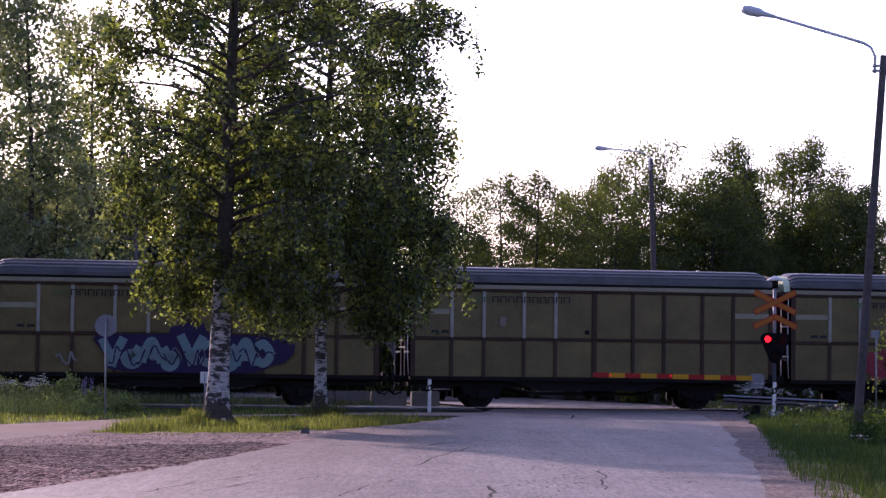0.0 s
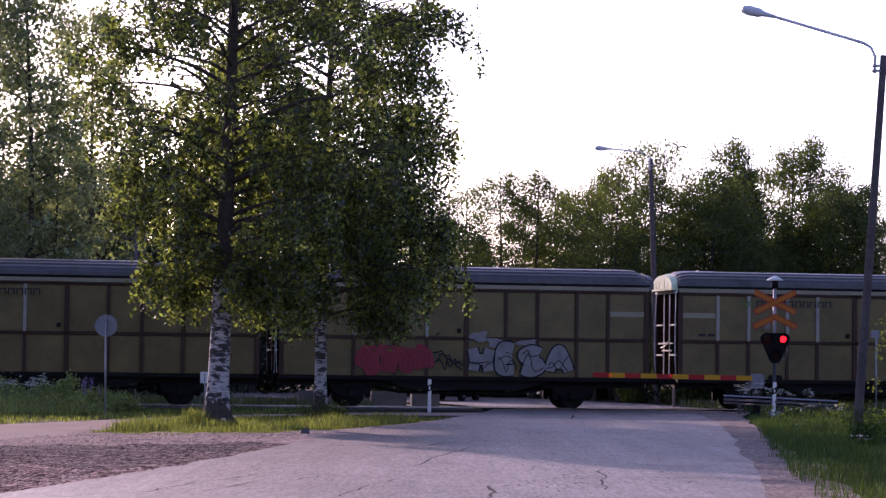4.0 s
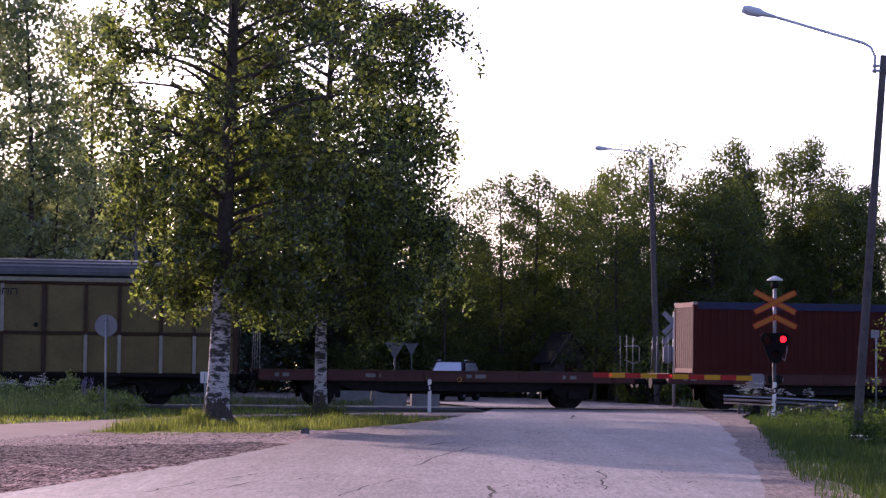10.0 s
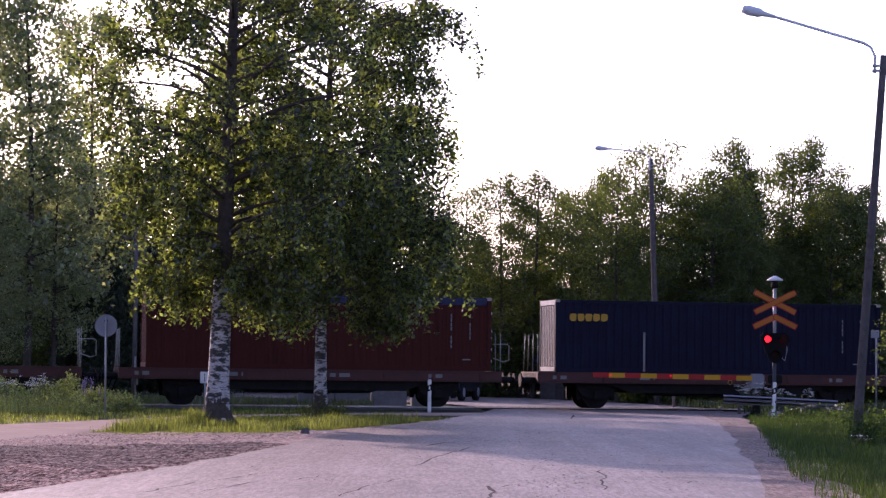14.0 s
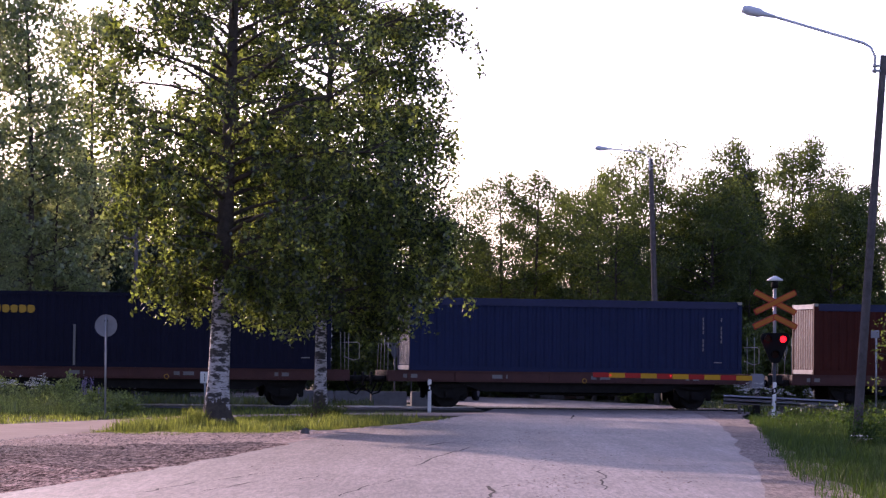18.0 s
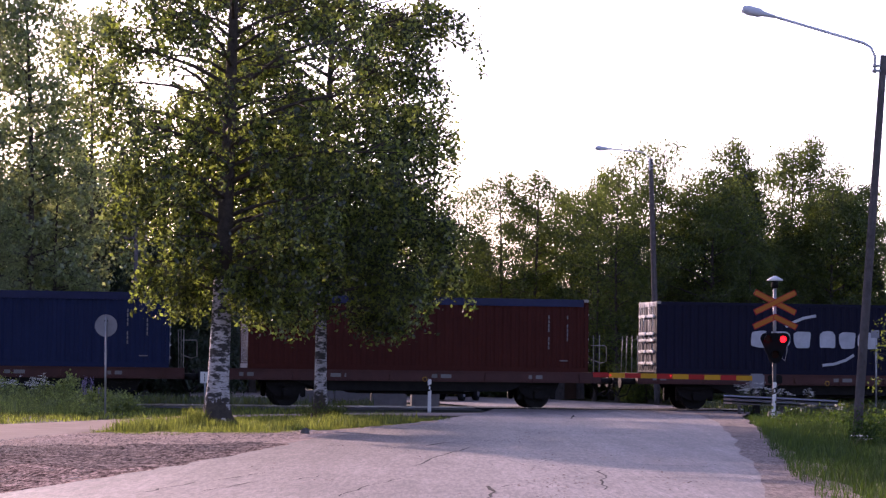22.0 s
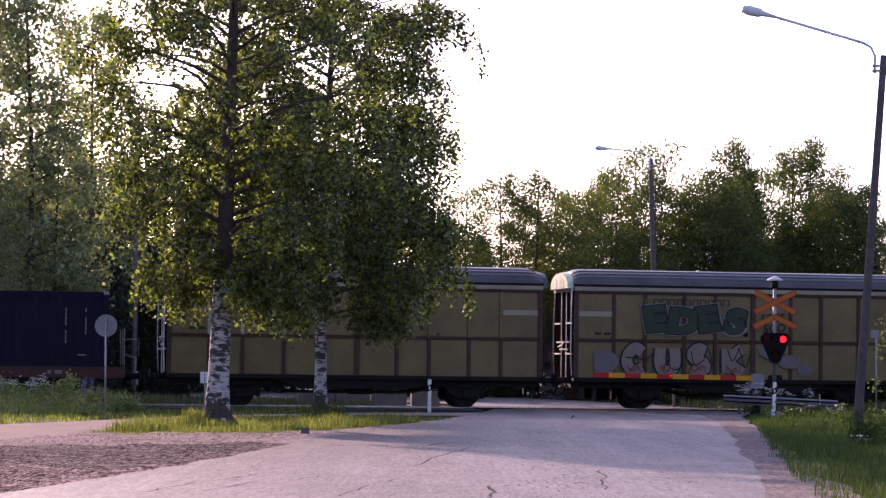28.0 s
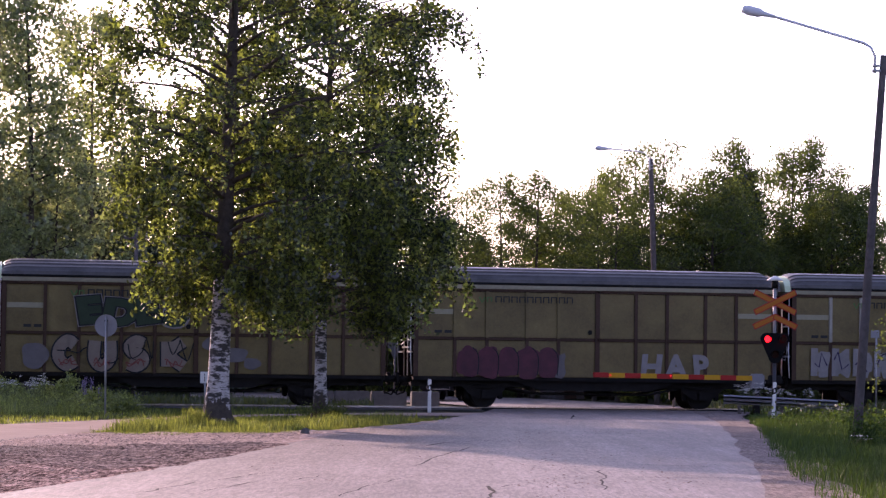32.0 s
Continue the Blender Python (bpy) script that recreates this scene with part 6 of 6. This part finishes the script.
for k in range(4):
    concrete_block(-4.9 + 1.42 * k, 100.4 + 0.23 * k, (1.38, 1.36, 1.38, 1.1)[k])


def hut():
    root = thing("shed", Matrix.Translation((5.85, 125.0, 0)) @ pose(0, 0, 0, 0, 0, 25), "small dark wooden shed with a gabled roof among trees", "shed")
    for k in range(8):
        x = -0.8 + 0.2 * k
        part("board", boxbm(x + 0.005, x + 0.195, -0.8, -0.77, 0, 2.0 + 0.0 * k), M_WOODPOLE, root)
    part("wall", boxbm(-0.8, 0.8, -0.76, 0.8, 0, 2.0), M_WOODPOLE, root)
    part("gable", prism(bmesh.new(), [(-0.8, 2.0), (0.8, 2.0), (0, 3.1)], -0.79, -0.75), M_WOODPOLE, root)
    for sx in (-1, 1):
        part("roof", prism(bmesh.new(), [(0, 3.25), (sx * 1.15, 1.75), (sx * 1.15, 1.68), (0, 3.16)], -1.0, 1.0), M_BLACK, root)
        part("barge_board", prism(bmesh.new(), [(0, 3.29), (sx * 1.17, 1.77), (sx * 1.17, 1.62), (0, 3.14)], -1.03, -1.0), M_WOODPOLE, root)
    part("door", boxbm(-0.3, 0.35, -0.83, -0.8, 0, 1.8, bevel=0.01), M_BROWN, root)


hut()


def car():
    """A dark off-road car that waits on the far side."""
    M_CAR = material("black_car_paint", (0.02, 0.021, 0.025), 0.25, colour2=(0.015, 0.016, 0.02), scale=1, fine=20, bump=0.0)
    # Pale base colour imitates the sky reflected in the glass.
    M_SKYGLASS = material("sky_pale_glass", (0.66, 0.67, 0.7), 0.12, 0.45, colour2=(0.55, 0.56, 0.6), bump=0.0, spec=1.0)
    M_CHROME = material("chrome", (0.8, 0.8, 0.8), 0.15, 1.0, colour2=(0.7, 0.7, 0.7), bump=0.0)
    M_TYRE = material("tyre_rubber", (0.02, 0.02, 0.02), 0.9, colour2=(0.012, 0.012, 0.012))
    root = thing("car", Matrix.Translation((0.45, 113.6, 0.03)) @ pose(0, 0, 0, 0, 0, -14), "dark off-road car with chrome bumper waiting on the road", "car")
    bm = bmesh.new()   # lower body: front at -y
    secs = [(-2.2, 0.72, 0.5, 0.88), (-2.1, 0.85, 0.42, 1.0), (-1.4, 0.88, 0.4, 1.08), (-0.9, 0.89, 0.4, 1.12), (1.6, 0.89, 0.4, 1.14), (2.1, 0.86, 0.45, 1.1), (2.2, 0.8, 0.5, 1.0)]
    rows = []
    for y, w, z0, z1 in secs:
        rows.append([bm.verts.new(p) for p in ((-w, y, z0), (-w - 0.02, y, (z0 + z1) / 2), (-w + 0.06, y, z1), (w - 0.06, y, z1), (w + 0.02, y, (z0 + z1) / 2), (w, y, z0))])
    for a, b in zip(rows, rows[1:]):
        for k in range(6):
            bm.faces.new((a[k], b[k], b[(k + 1) % 6], a[(k + 1) % 6]))
    bm.faces.new(rows[0])
    bm.faces.new(rows[-1][::-1])
    bmesh.ops.recalc_face_normals(bm, faces=bm.faces)
    bmesh.ops.bevel(bm, geom=bm.edges[:], offset=0.03, segments=2, affect="EDGES")
    part("body", bm, M_CAR, root)
    bm = bmesh.new()   # cabin frame
    lo = [(-0.78, -0.95), (0.74, -0.95), (0.78, 2.0), (-0.8, 2.0)]
    hi = [(-0.62, -0.3), (0.58, -0.3), (0.62, 1.7), (-0.64, 1.7)]
    a = [bm.verts.new((x, y, 1.1)) for x, y in lo]
    b = [bm.verts.new((x, y, 1.7)) for x, y in hi]
    for k in range(4):
        bm.faces.new((a[k], a[(k + 1) % 4], b[(k + 1) % 4], b[k]))
    bm.faces.new(b)
    bm.faces.new(a[::-1])
    bmesh.ops.recalc_face_normals(bm, faces=bm.faces)
    bmesh.ops.bevel(bm, geom=bm.edges[:], offset=0.05, segments=2, affect="EDGES")
    part("cabin", bm, M_CAR, root)
    bm = bmesh.new()
    v = [bm.verts.new(p) for p in ((-0.7, -0.93, 1.14), (0.66, -0.93, 1.14), (0.52, -0.39, 1.64), (-0.56, -0.39, 1.64))]
    bm.faces.new(v)
    bmesh.ops.translate(bm, verts=v, vec=(0, -0.02, 0.02))
    bmesh.ops.solidify(bm, geom=bm.faces[:], thickness=0.01)
    part("windscreen", bm, M_SKYGLASS, root)
    for sx in (-1, 1):
        bm = bmesh.new()
        v = [bm.verts.new(p) for p in ((sx * 0.8, -0.72, 1.15), (sx * 0.84, 1.85, 1.15), (sx * 0.69, 1.62, 1.64), (sx * 0.66, -0.26, 1.64))]
        bm.faces.new(v)
        bmesh.ops.solidify(bm, geom=bm.faces[:], thickness=0.01)
        part("side_window", bm, M_SKYGLASS, root)
        part("headlight", disc(bmesh.new(), sx * 0.62, -2.2, 0.86, 0.11, 0.06, "y", 20), M_CHROME, root, "round chrome headlight")
        part("mirror", boxbm(sx * 0.98 - 0.09, sx * 0.98 + 0.09, -0.75, -0.62, 1.12, 1.3, bevel=0.03), M_CAR, root)
        part("roof_rail", tubebm([(sx * 0.6, -0.2, 1.74), (sx * 0.6, 1.6, 1.74)], 0.02, 8), M_CHROME, root)
        for y in (-1.35, 1.35):
            wh = part("wheel", disc(bmesh.new(), sx * 0.78, y, 0.36, 0.36, 0.22, "x", 28), M_TYRE, root)
            part("rim", disc(bmesh.new(), sx * 0.89, y, 0.36, 0.2, 0.03, "x", 20), M_GALV, wh)
    part("grille", boxbm(-0.45, 0.45, -2.235, -2.2, 0.72, 0.95, bevel=0.01), M_BLACK, root)
    part("bumper", boxbm(-0.85, 0.85, -2.36, -2.2, 0.46, 0.66, bevel=0.04), M_BLACK, root)
    part("bull_bar", tubebm([(-0.5, -2.38, 0.5), (-0.52, -2.42, 0.85), (-0.42, -2.42, 0.92), (0.42, -2.42, 0.92), (0.52, -2.42, 0.85), (0.5, -2.38, 0.5), (-0.5, -2.38, 0.5)], 0.03, 8), M_CHROME, root, "chrome bull bar")
    part("number_plate", boxbm(-0.26, 0.26, -2.4, -2.37, 0.62, 0.74), M_WHITE, root, "plain white plate")


car()


# ---- plants near the ground ----
def in_poly(x, y, poly):
    c = False
    for (x0, y0), (x1, y1) in zip(poly, poly[1:] + poly[:1]):
        if (y0 > y) != (y1 > y) and x < (x1 - x0) * (y - y0) / (y1 - y0) + x0:
            c = not c
    return c


def grass_patch(name, label, poly, count, height, seed, width=0.012, mat=None, patchy=0.35, lift=-0.05):
    """Bent blades, thicker in tufts, over an outline on the ground."""
    rng = np.random.default_rng(seed)
    xs, ys = [p[0] for p in poly], [p[1] for p in poly]
    pts = []
    while len(pts) < count:
        x, y = rng.uniform(min(xs), max(xs)), rng.uniform(min(ys), max(ys))
        if in_poly(x + 0.28 * noise.noise((y * 1.1, x * 0.3, 2.0)), y + 0.4 * noise.noise((x * 1.1, y * 0.3, 6.0)), poly) and noise.noise((x * 0.9, y * 0.9, seed)) + noise.noise((x * 3.1, y * 3.1, seed)) * 0.5 > rng.uniform(-0.9, patchy):
            pts.append((x, y, ground_z(x, y) + lift))
    p = np.array(pts)
    n = len(p)
    h = height * rng.uniform(0.4, 1.25, n) * (0.75 + 0.5 * np.array([noise.noise((a * 0.5, b * 0.5, 7)) for a, b, _ in pts]))
    az = rng.uniform(0, 2 * np.pi, n)
    d = np.stack([np.cos(az), np.sin(az), np.zeros(n)], 1)
    s = np.stack([-np.sin(az), np.cos(az), np.zeros(n)], 1) * (width * rng.uniform(0.6, 1.4, n))[:, None]
    bend = (h * rng.uniform(0.1, 0.6, n))[:, None]
    up = np.zeros((n, 3))
    up[:, 2] = h
    mid = p + up * 0.55 + d * bend * 0.3
    tip = p + up + d * bend
    v = np.stack([p - s, p + s, mid + s * 0.8, mid - s * 0.8, tip], 1).reshape(-1, 3)
    i = np.arange(n)[:, None] * 5
    f = np.concatenate([i + np.array([[0, 1, 2]]), i + np.array([[0, 2, 3]]), i + np.array([[3, 2, 4]])], 1).reshape(-1, 3)
    ob = new(name, leaf_mesh(name, v, f, mat or M_GRASS))
    return tagged(ob, label, "grass", kind="stuff")


ISLAND = [(-7.9, 56.6), (-5.8, 55.6), (-3.0, 59.2), (-0.6, 70.0), (0.3, 73.4), (0.2, 76.5), (-3.0, 79.5), (-6.2, 74.0), (-7.6, 66.0)]
grass_patch("grass_island", "short sunlit grass round the birch trunks", ISLAND, 52000, 0.11, 3, 0.009, mat=M_LITGRASS)
grass_patch("grass_edge", "ragged taller grass along the island's edge", ISLAND, 2600, 0.26, 4, 0.008, mat=M_LITGRASS)
grass_patch("grass_tuft", "tall bright grass beside the birch foot", [(-6.5, 64.6), (-6.05, 64.5), (-5.95, 65.6), (-6.3, 65.9)], 700, 0.62, 15, 0.008, mat=M_LITGRASS)
grass_patch("grass_tuft", "longer grass round the birch foot", [(-7.1, 63.4), (-5.2, 63.6), (-5.1, 65.2), (-6.0, 66.4), (-7.0, 65.8)], 2200, 0.34, 18, 0.008, mat=M_LITGRASS)
grass_patch("grass_tuft", "ragged tufts on the grass island", [(-7.6, 58.5), (-6.4, 58.0), (-6.2, 62.0), (-7.3, 63.0)], 1500, 0.4, 16, 0.009, mat=M_LITGRASS)
grass_patch("grass_tuft", "ragged tufts along the road's edge", [(-4.9, 59.0), (-2.8, 61.5), (-0.5, 71.5), (-2.4, 72.0)], 2600, 0.34, 17, 0.009, mat=M_LITGRASS)
FIELD_L = [(-26, 62), (-12.2, 61.0), (-9.6, 70), (-7.4, 78), (-3.2, 84), (-4.5, 91), (-16, 89), (-28, 88)]
grass_patch("roadside_grass", "short grass beyond the footpath", FIELD_L, 34000, 0.15, 5, mat=M_LITGRASS)
grass_patch("tall_weeds", "tall weeds by the railway", [(-24, 75), (-11.4, 77), (-10.3, 82), (-10.6, 88), (-24, 87)], 9000, 0.5, 6, 0.009, mat=M_WEED)
VERGE_R = [(4.4, 29.0), (5.12, 37), (6.08, 47), (7.42, 59), (8.75, 72), (9.35, 79), (24, 80), (24, 60), (16, 31)]
VERGE_FAR = [(9.2, 79), (9.9, 84), (10.8, 89.5), (24, 91), (24, 80)]
grass_patch("verge_grass", "short grass round the signal and guard rail", VERGE_FAR, 9000, 0.14, 14, 0.012, mat=M_LUSHSHADE)
grass_patch("verge_grass", "lush green roadside grass", VERGE_R, 120000, 0.3, 7, 0.006, mat=M_LUSHSHADE)
grass_patch("verge_tall_grass", "tall seeding grass on the verge", [(6.2, 34.0), (7.0, 46), (8.2, 58), (9.4, 70), (10.6, 79), (22, 80), (20, 34)], 12000, 0.55, 8, 0.005, mat=M_LUSHSHADE)
grass_patch("track_grass", "grass along the far side of the railway", [(-30, 93), (-2.5, 98), (-3.5, 106), (-30, 104)], 16000, 0.4, 9, 0.018)
grass_patch("track_grass", "grass along the far side of the railway", [(10.8, 97.5), (34, 101.5), (34, 112), (9.8, 108)], 16000, 0.4, 10, 0.018)
grass_patch("track_grass", "thin grass on the near side of the railway", [(10.8, 92.8), (34, 96.0), (34, 94), (10.8, 91.0)], 5000, 0.4, 13, 0.018)


def weeds(name, label, centres, seed, mat, per, size, spread, category="shrub"):
    rng = np.random.default_rng(seed)
    v, f = leaf_cloud(rng, centres, per, spread, size, 0.0)
    ob = new(name, leaf_mesh(name, v, f, mat))
    return tagged(ob, label, category, kind="stuff")


_r = random.Random(77)
weeds("low_plants", "leafy low plants among the weeds", [(_r.uniform(-19, -10.2), _r.uniform(78, 88), _r.uniform(0.03, 0.42)) for k in range(620)], 21, M_WEED, 30, 0.04, (0.16, 0.16, 0.14), "plants")
def mound(cx, cy, w, h, n):
    out = []
    for k in range(n):
        a, r = _r.uniform(0, 6.28), math.sqrt(_r.random())
        out.append((cx + w * r * math.cos(a), cy + w * r * math.sin(a), h * _r.uniform(0.1, 1.0) * (1 - 0.7 * r * r)))
    return out


for cx, cy, w, h, n in ((-12.9, 82.0, 0.9, 1.0, 90), (-11.9, 82.6, 0.8, 1.15, 80), (-11.0, 82.4, 0.6, 0.85, 60), (-14.2, 82.5, 0.9, 1.3, 90), (-10.2, 83.2, 0.5, 0.6, 40)):
    weeds("bushy_weeds", "bushy pale green weeds beside the railway", mound(cx, cy, w, h, n), 25 + n, M_WEED, 30, 0.045, (0.11, 0.11, 0.1), "plants")
weeds("low_plants", "leafy low plants on the verge", [(_r.uniform(9.4, 15), _r.uniform(50, 78), _r.uniform(0.1, 0.35)) for k in range(220)], 22, M_LUSHSHADE, 22, 0.045, (0.16, 0.16, 0.14), "plants")
weeds("root_sprouts", "leafy sprouts round the birch foot", [(-3.52 + _r.uniform(-0.6, 0.7), 75.0 + _r.uniform(-0.4, 0.2), _r.uniform(0.05, 0.3)) for k in range(40)], 23, M_LEAF2, 30, 0.035, (0.1, 0.1, 0.1), "plants")

weeds("root_sprouts", "leafy weeds round the lamp post's foot", [(8.72 + _r.gauss(0, 0.22), 53.2 + _r.uniform(-0.3, 0.3), _r.uniform(0.1, 0.95) * _r.random()) for k in range(70)], 24, M_LUSHSHADE, 26, 0.032, (0.09, 0.09, 0.12), "plants")
tree("sapling", Matrix.Translation((10.5, 60.0, -0.05)), "thin leafy sapling beside the lamp post", 67, 3.3, 0.025, M_BARK, M_LEAF2, 1.2, [(0, 0.4), (0.4, 0.5), (1, 0.2)], 11, 3, 3, 0.04, spread=0.08, category="sapling")

M_PETAL = leaf_material("white_petals", (0.6, 0.6, 0.55), (0.85, 0.85, 0.8), (0.6, 0.6, 0.5), 0.3)
M_LILAC = leaf_material("lilac_petals", (0.22, 0.16, 0.34), (0.4, 0.32, 0.5), (0.3, 0.2, 0.4), 0.3)


def umbel(x, y, h, name="cow_parsley", label="white flowering cow parsley among the weeds", seed=0):
    rng = np.random.default_rng(seed)
    root = thing(name, Matrix.Translation((x, y, 0)), label, "wildflower", "wildflowers")
    bm = bmesh.new()
    heads = []
    for k in range(4):
        a = rng.uniform(0, 6.28)
        e = Vector((math.cos(a) * 0.18, math.sin(a) * 0.18, h * rng.uniform(0.8, 1.0)))
        tube(bm, [(0, 0, 0), (0, 0, h * 0.5), e], [0.008, 0.006, 0.003], 5)
        heads.append(e)
    part("stem", bm, M_GRASS, root)
    v, f = leaf_cloud(rng, heads, 16, (0.05, 0.05, 0.012), 0.016)
    o = new("blossom", leaf_mesh("blossom", v, f, M_PETAL))
    o.parent = root


for k in range(8):
    umbel(_r.uniform(11.4, 13.0), _r.uniform(88.6, 89.6), _r.uniform(0.75, 1.0), seed=100 + k)
for k in range(12):
    umbel(_r.uniform(10.3, 11.5), _r.uniform(88.3, 88.9), _r.uniform(0.82, 1.12), seed=210 + k)
for k in range(18):
    umbel(_r.uniform(-14.2, -12.0), _r.uniform(78, 86), _r.uniform(0.8, 1.25), seed=130 + k)
for k in range(4):
    umbel(_r.uniform(10.6, 12.0), _r.uniform(74, 79), _r.uniform(0.4, 0.6), seed=150 + k)
for k in range(2):
    umbel(_r.uniform(6.8, 9.2), _r.uniform(44, 56), _r.uniform(0.3, 0.4), seed=170 + k)


def lupin(x, y, h, seed):
    rng = np.random.default_rng(seed)
    root = thing("lupin", Matrix.Translation((x, y, 0)), "lilac lupin spike in the weeds", "wildflower", "lupins")
    part("stem", tubebm([(0, 0, 0), (0.02, 0, h)], [0.012, 0.006], 6), M_GRASS, root)
    v, f = leaf_cloud(rng, [(0.0, 0, h * (0.55 + 0.45 * k / 8)) for k in range(9)], 16, (0.035, 0.035, 0.03), 0.022)
    o = new("blossom", leaf_mesh("blossom", v, f, M_LILAC))
    o.parent = root


for k, (x, y, h) in enumerate([(-11.3, 82.0, 1.05), (-11.15, 82.2, 1.0), (-11.4, 82.1, 0.9), (-10.85, 82, 0.7)]):
    lupin(x, y, h, 200 + k)

# loose stones on the gravel
M_STONE = leaf_material("grey_brown_stone", (0.05, 0.03, 0.022), (0.24, 0.17, 0.135), (0.0, 0.0, 0.0), 0.0)


def stones():
    rng = random.Random(9)
    vs, fs = [], []
    poly = [(-9.6, 33), (-5.2, 32.5), (-4.3, 40), (-3.3, 50), (-2.7, 57.6), (-3.8, 58), (-8.3, 53), (-9.2, 42)]
    while len(vs) < 9000 * 6:
        x, y = rng.uniform(-10, -2.5), rng.uniform(32, 58)
        if not in_poly(x, y, poly) or noise.noise((x * 0.6, y * 0.35, 3)) < rng.uniform(-0.6, 0.4):
            continue
        r = 0.006 + 0.022 * rng.random() ** 3
        z = 0.03 + r * 0.4
        b = len(vs)
        vs += [(x + r * rng.uniform(0.7, 1.3), y, z), (x, y + r * rng.uniform(0.7, 1.3), z), (x - r, y + r * 0.2, z), (x, y - r, z), (x + r * 0.2, y, z + r * 0.6), (x, y, z - r)]
        fs += [(b, b + 1, b + 4), (b + 1, b + 2, b + 4), (b + 2, b + 3, b + 4), (b + 3, b, b + 4)]
    ob = new("loose_stones", raw_mesh("loose_stones", vs, fs, [M_STONE]))
    tagged(ob, "loose dark stones on the gravel verge", "stones", kind="stuff")
    bm = bmesh.new()
    bmesh.ops.create_icosphere(bm, subdivisions=2, radius=0.11)
    for v in bm.verts:
        v.co *= 1 + 0.25 * noise.noise(v.co * 12)
    ob = part("rock", bm, M_BALLAST)
    ob.matrix_basis = Matrix.Translation((-3.0, 57.2, 0.05))
    tagged(ob, "fist-sized dark rock on the road edge", "rock")


stones()


def road_grit():
    """Crumbs of dirt and gravel that wheels have dragged over the asphalt."""
    rng = random.Random(31)
    vs, fs = [], []
    spots = [(rng.uniform(1.2, 4.4), rng.uniform(31, 62)) for k in range(26)] + [(rng.uniform(-3, 2), rng.uniform(31, 50)) for k in range(10)]
    for cx, cy in spots:
        for k in range(rng.randint(8, 30)):
            x, y = cx + rng.gauss(0.0, 0.22), cy + rng.gauss(0, 0.9)
            r = 0.006 + 0.02 * rng.random() ** 2
            z = ground_z(x, y) + 0.024
            b = len(vs)
            vs += [(x + r, y, z), (x, y + r, z), (x - r, y, z), (x, y - r, z), (x, y, z + r * 0.5)]
            fs += [(b, b + 1, b + 4), (b + 1, b + 2, b + 4), (b + 2, b + 3, b + 4), (b + 3, b, b + 4)]
    tagged(new("road_grit", raw_mesh("road_grit", vs, fs, [M_STONE])), "scattered dark grit on the worn asphalt", "grit", kind="stuff")


road_grit()


# ---- what moves ----
def motions():
    times = [0.5 * k for k in range(65)]
    for ob, u, lift in ROLLING:
        rows = []
        for t in times:
            p = track(u + run(t), 0, lift)
            rows.append((t, pose(p.x, p.y, p.z, 0, 0, TH)))
        walk(ob, rows)
    turns = [(32.0 * k / 260, run(32.0 * k / 260)) for k in range(261)]
    for ax, x, r in WHEELS:
        walk(ax, [(t, pose(x, 0, r, 0, math.degrees(d / r), 0)) for t, d in turns])
    # the birch crowns rock a little in the breeze
    for crown, seed in SWAY:
        ph = seed * 0.7
        walk(crown, [(0.8 * k, pose(0, 0, 0, 0.12 * math.sin(1.1 * k + ph), 0.16 * math.sin(0.83 * k + ph) + 0.008 * k, 0)) for k in range(41)])
    # the red lights flash in turn, each hidden by its added disc
    half, first = 0.4304, -0.01
    for shutter, (x, z), side in FLASH:
        shut, rows = side, []
        before, behind = pose(x, -0.275, z), pose(x, -0.222, z)
        rows.append((0.0, before if shut else behind))
        k = 1
        while k * half + first < 31.9:
            f = frame(k * half + first)
            rows.append(((f - 2) / FPS, before if shut else behind))
            shut = 1 - shut
            rows.append(((f - 1) / FPS, before if shut else behind))
            k += 1
        rows.append((32.0, before if shut else behind))
        walk(shutter, rows)


motions()
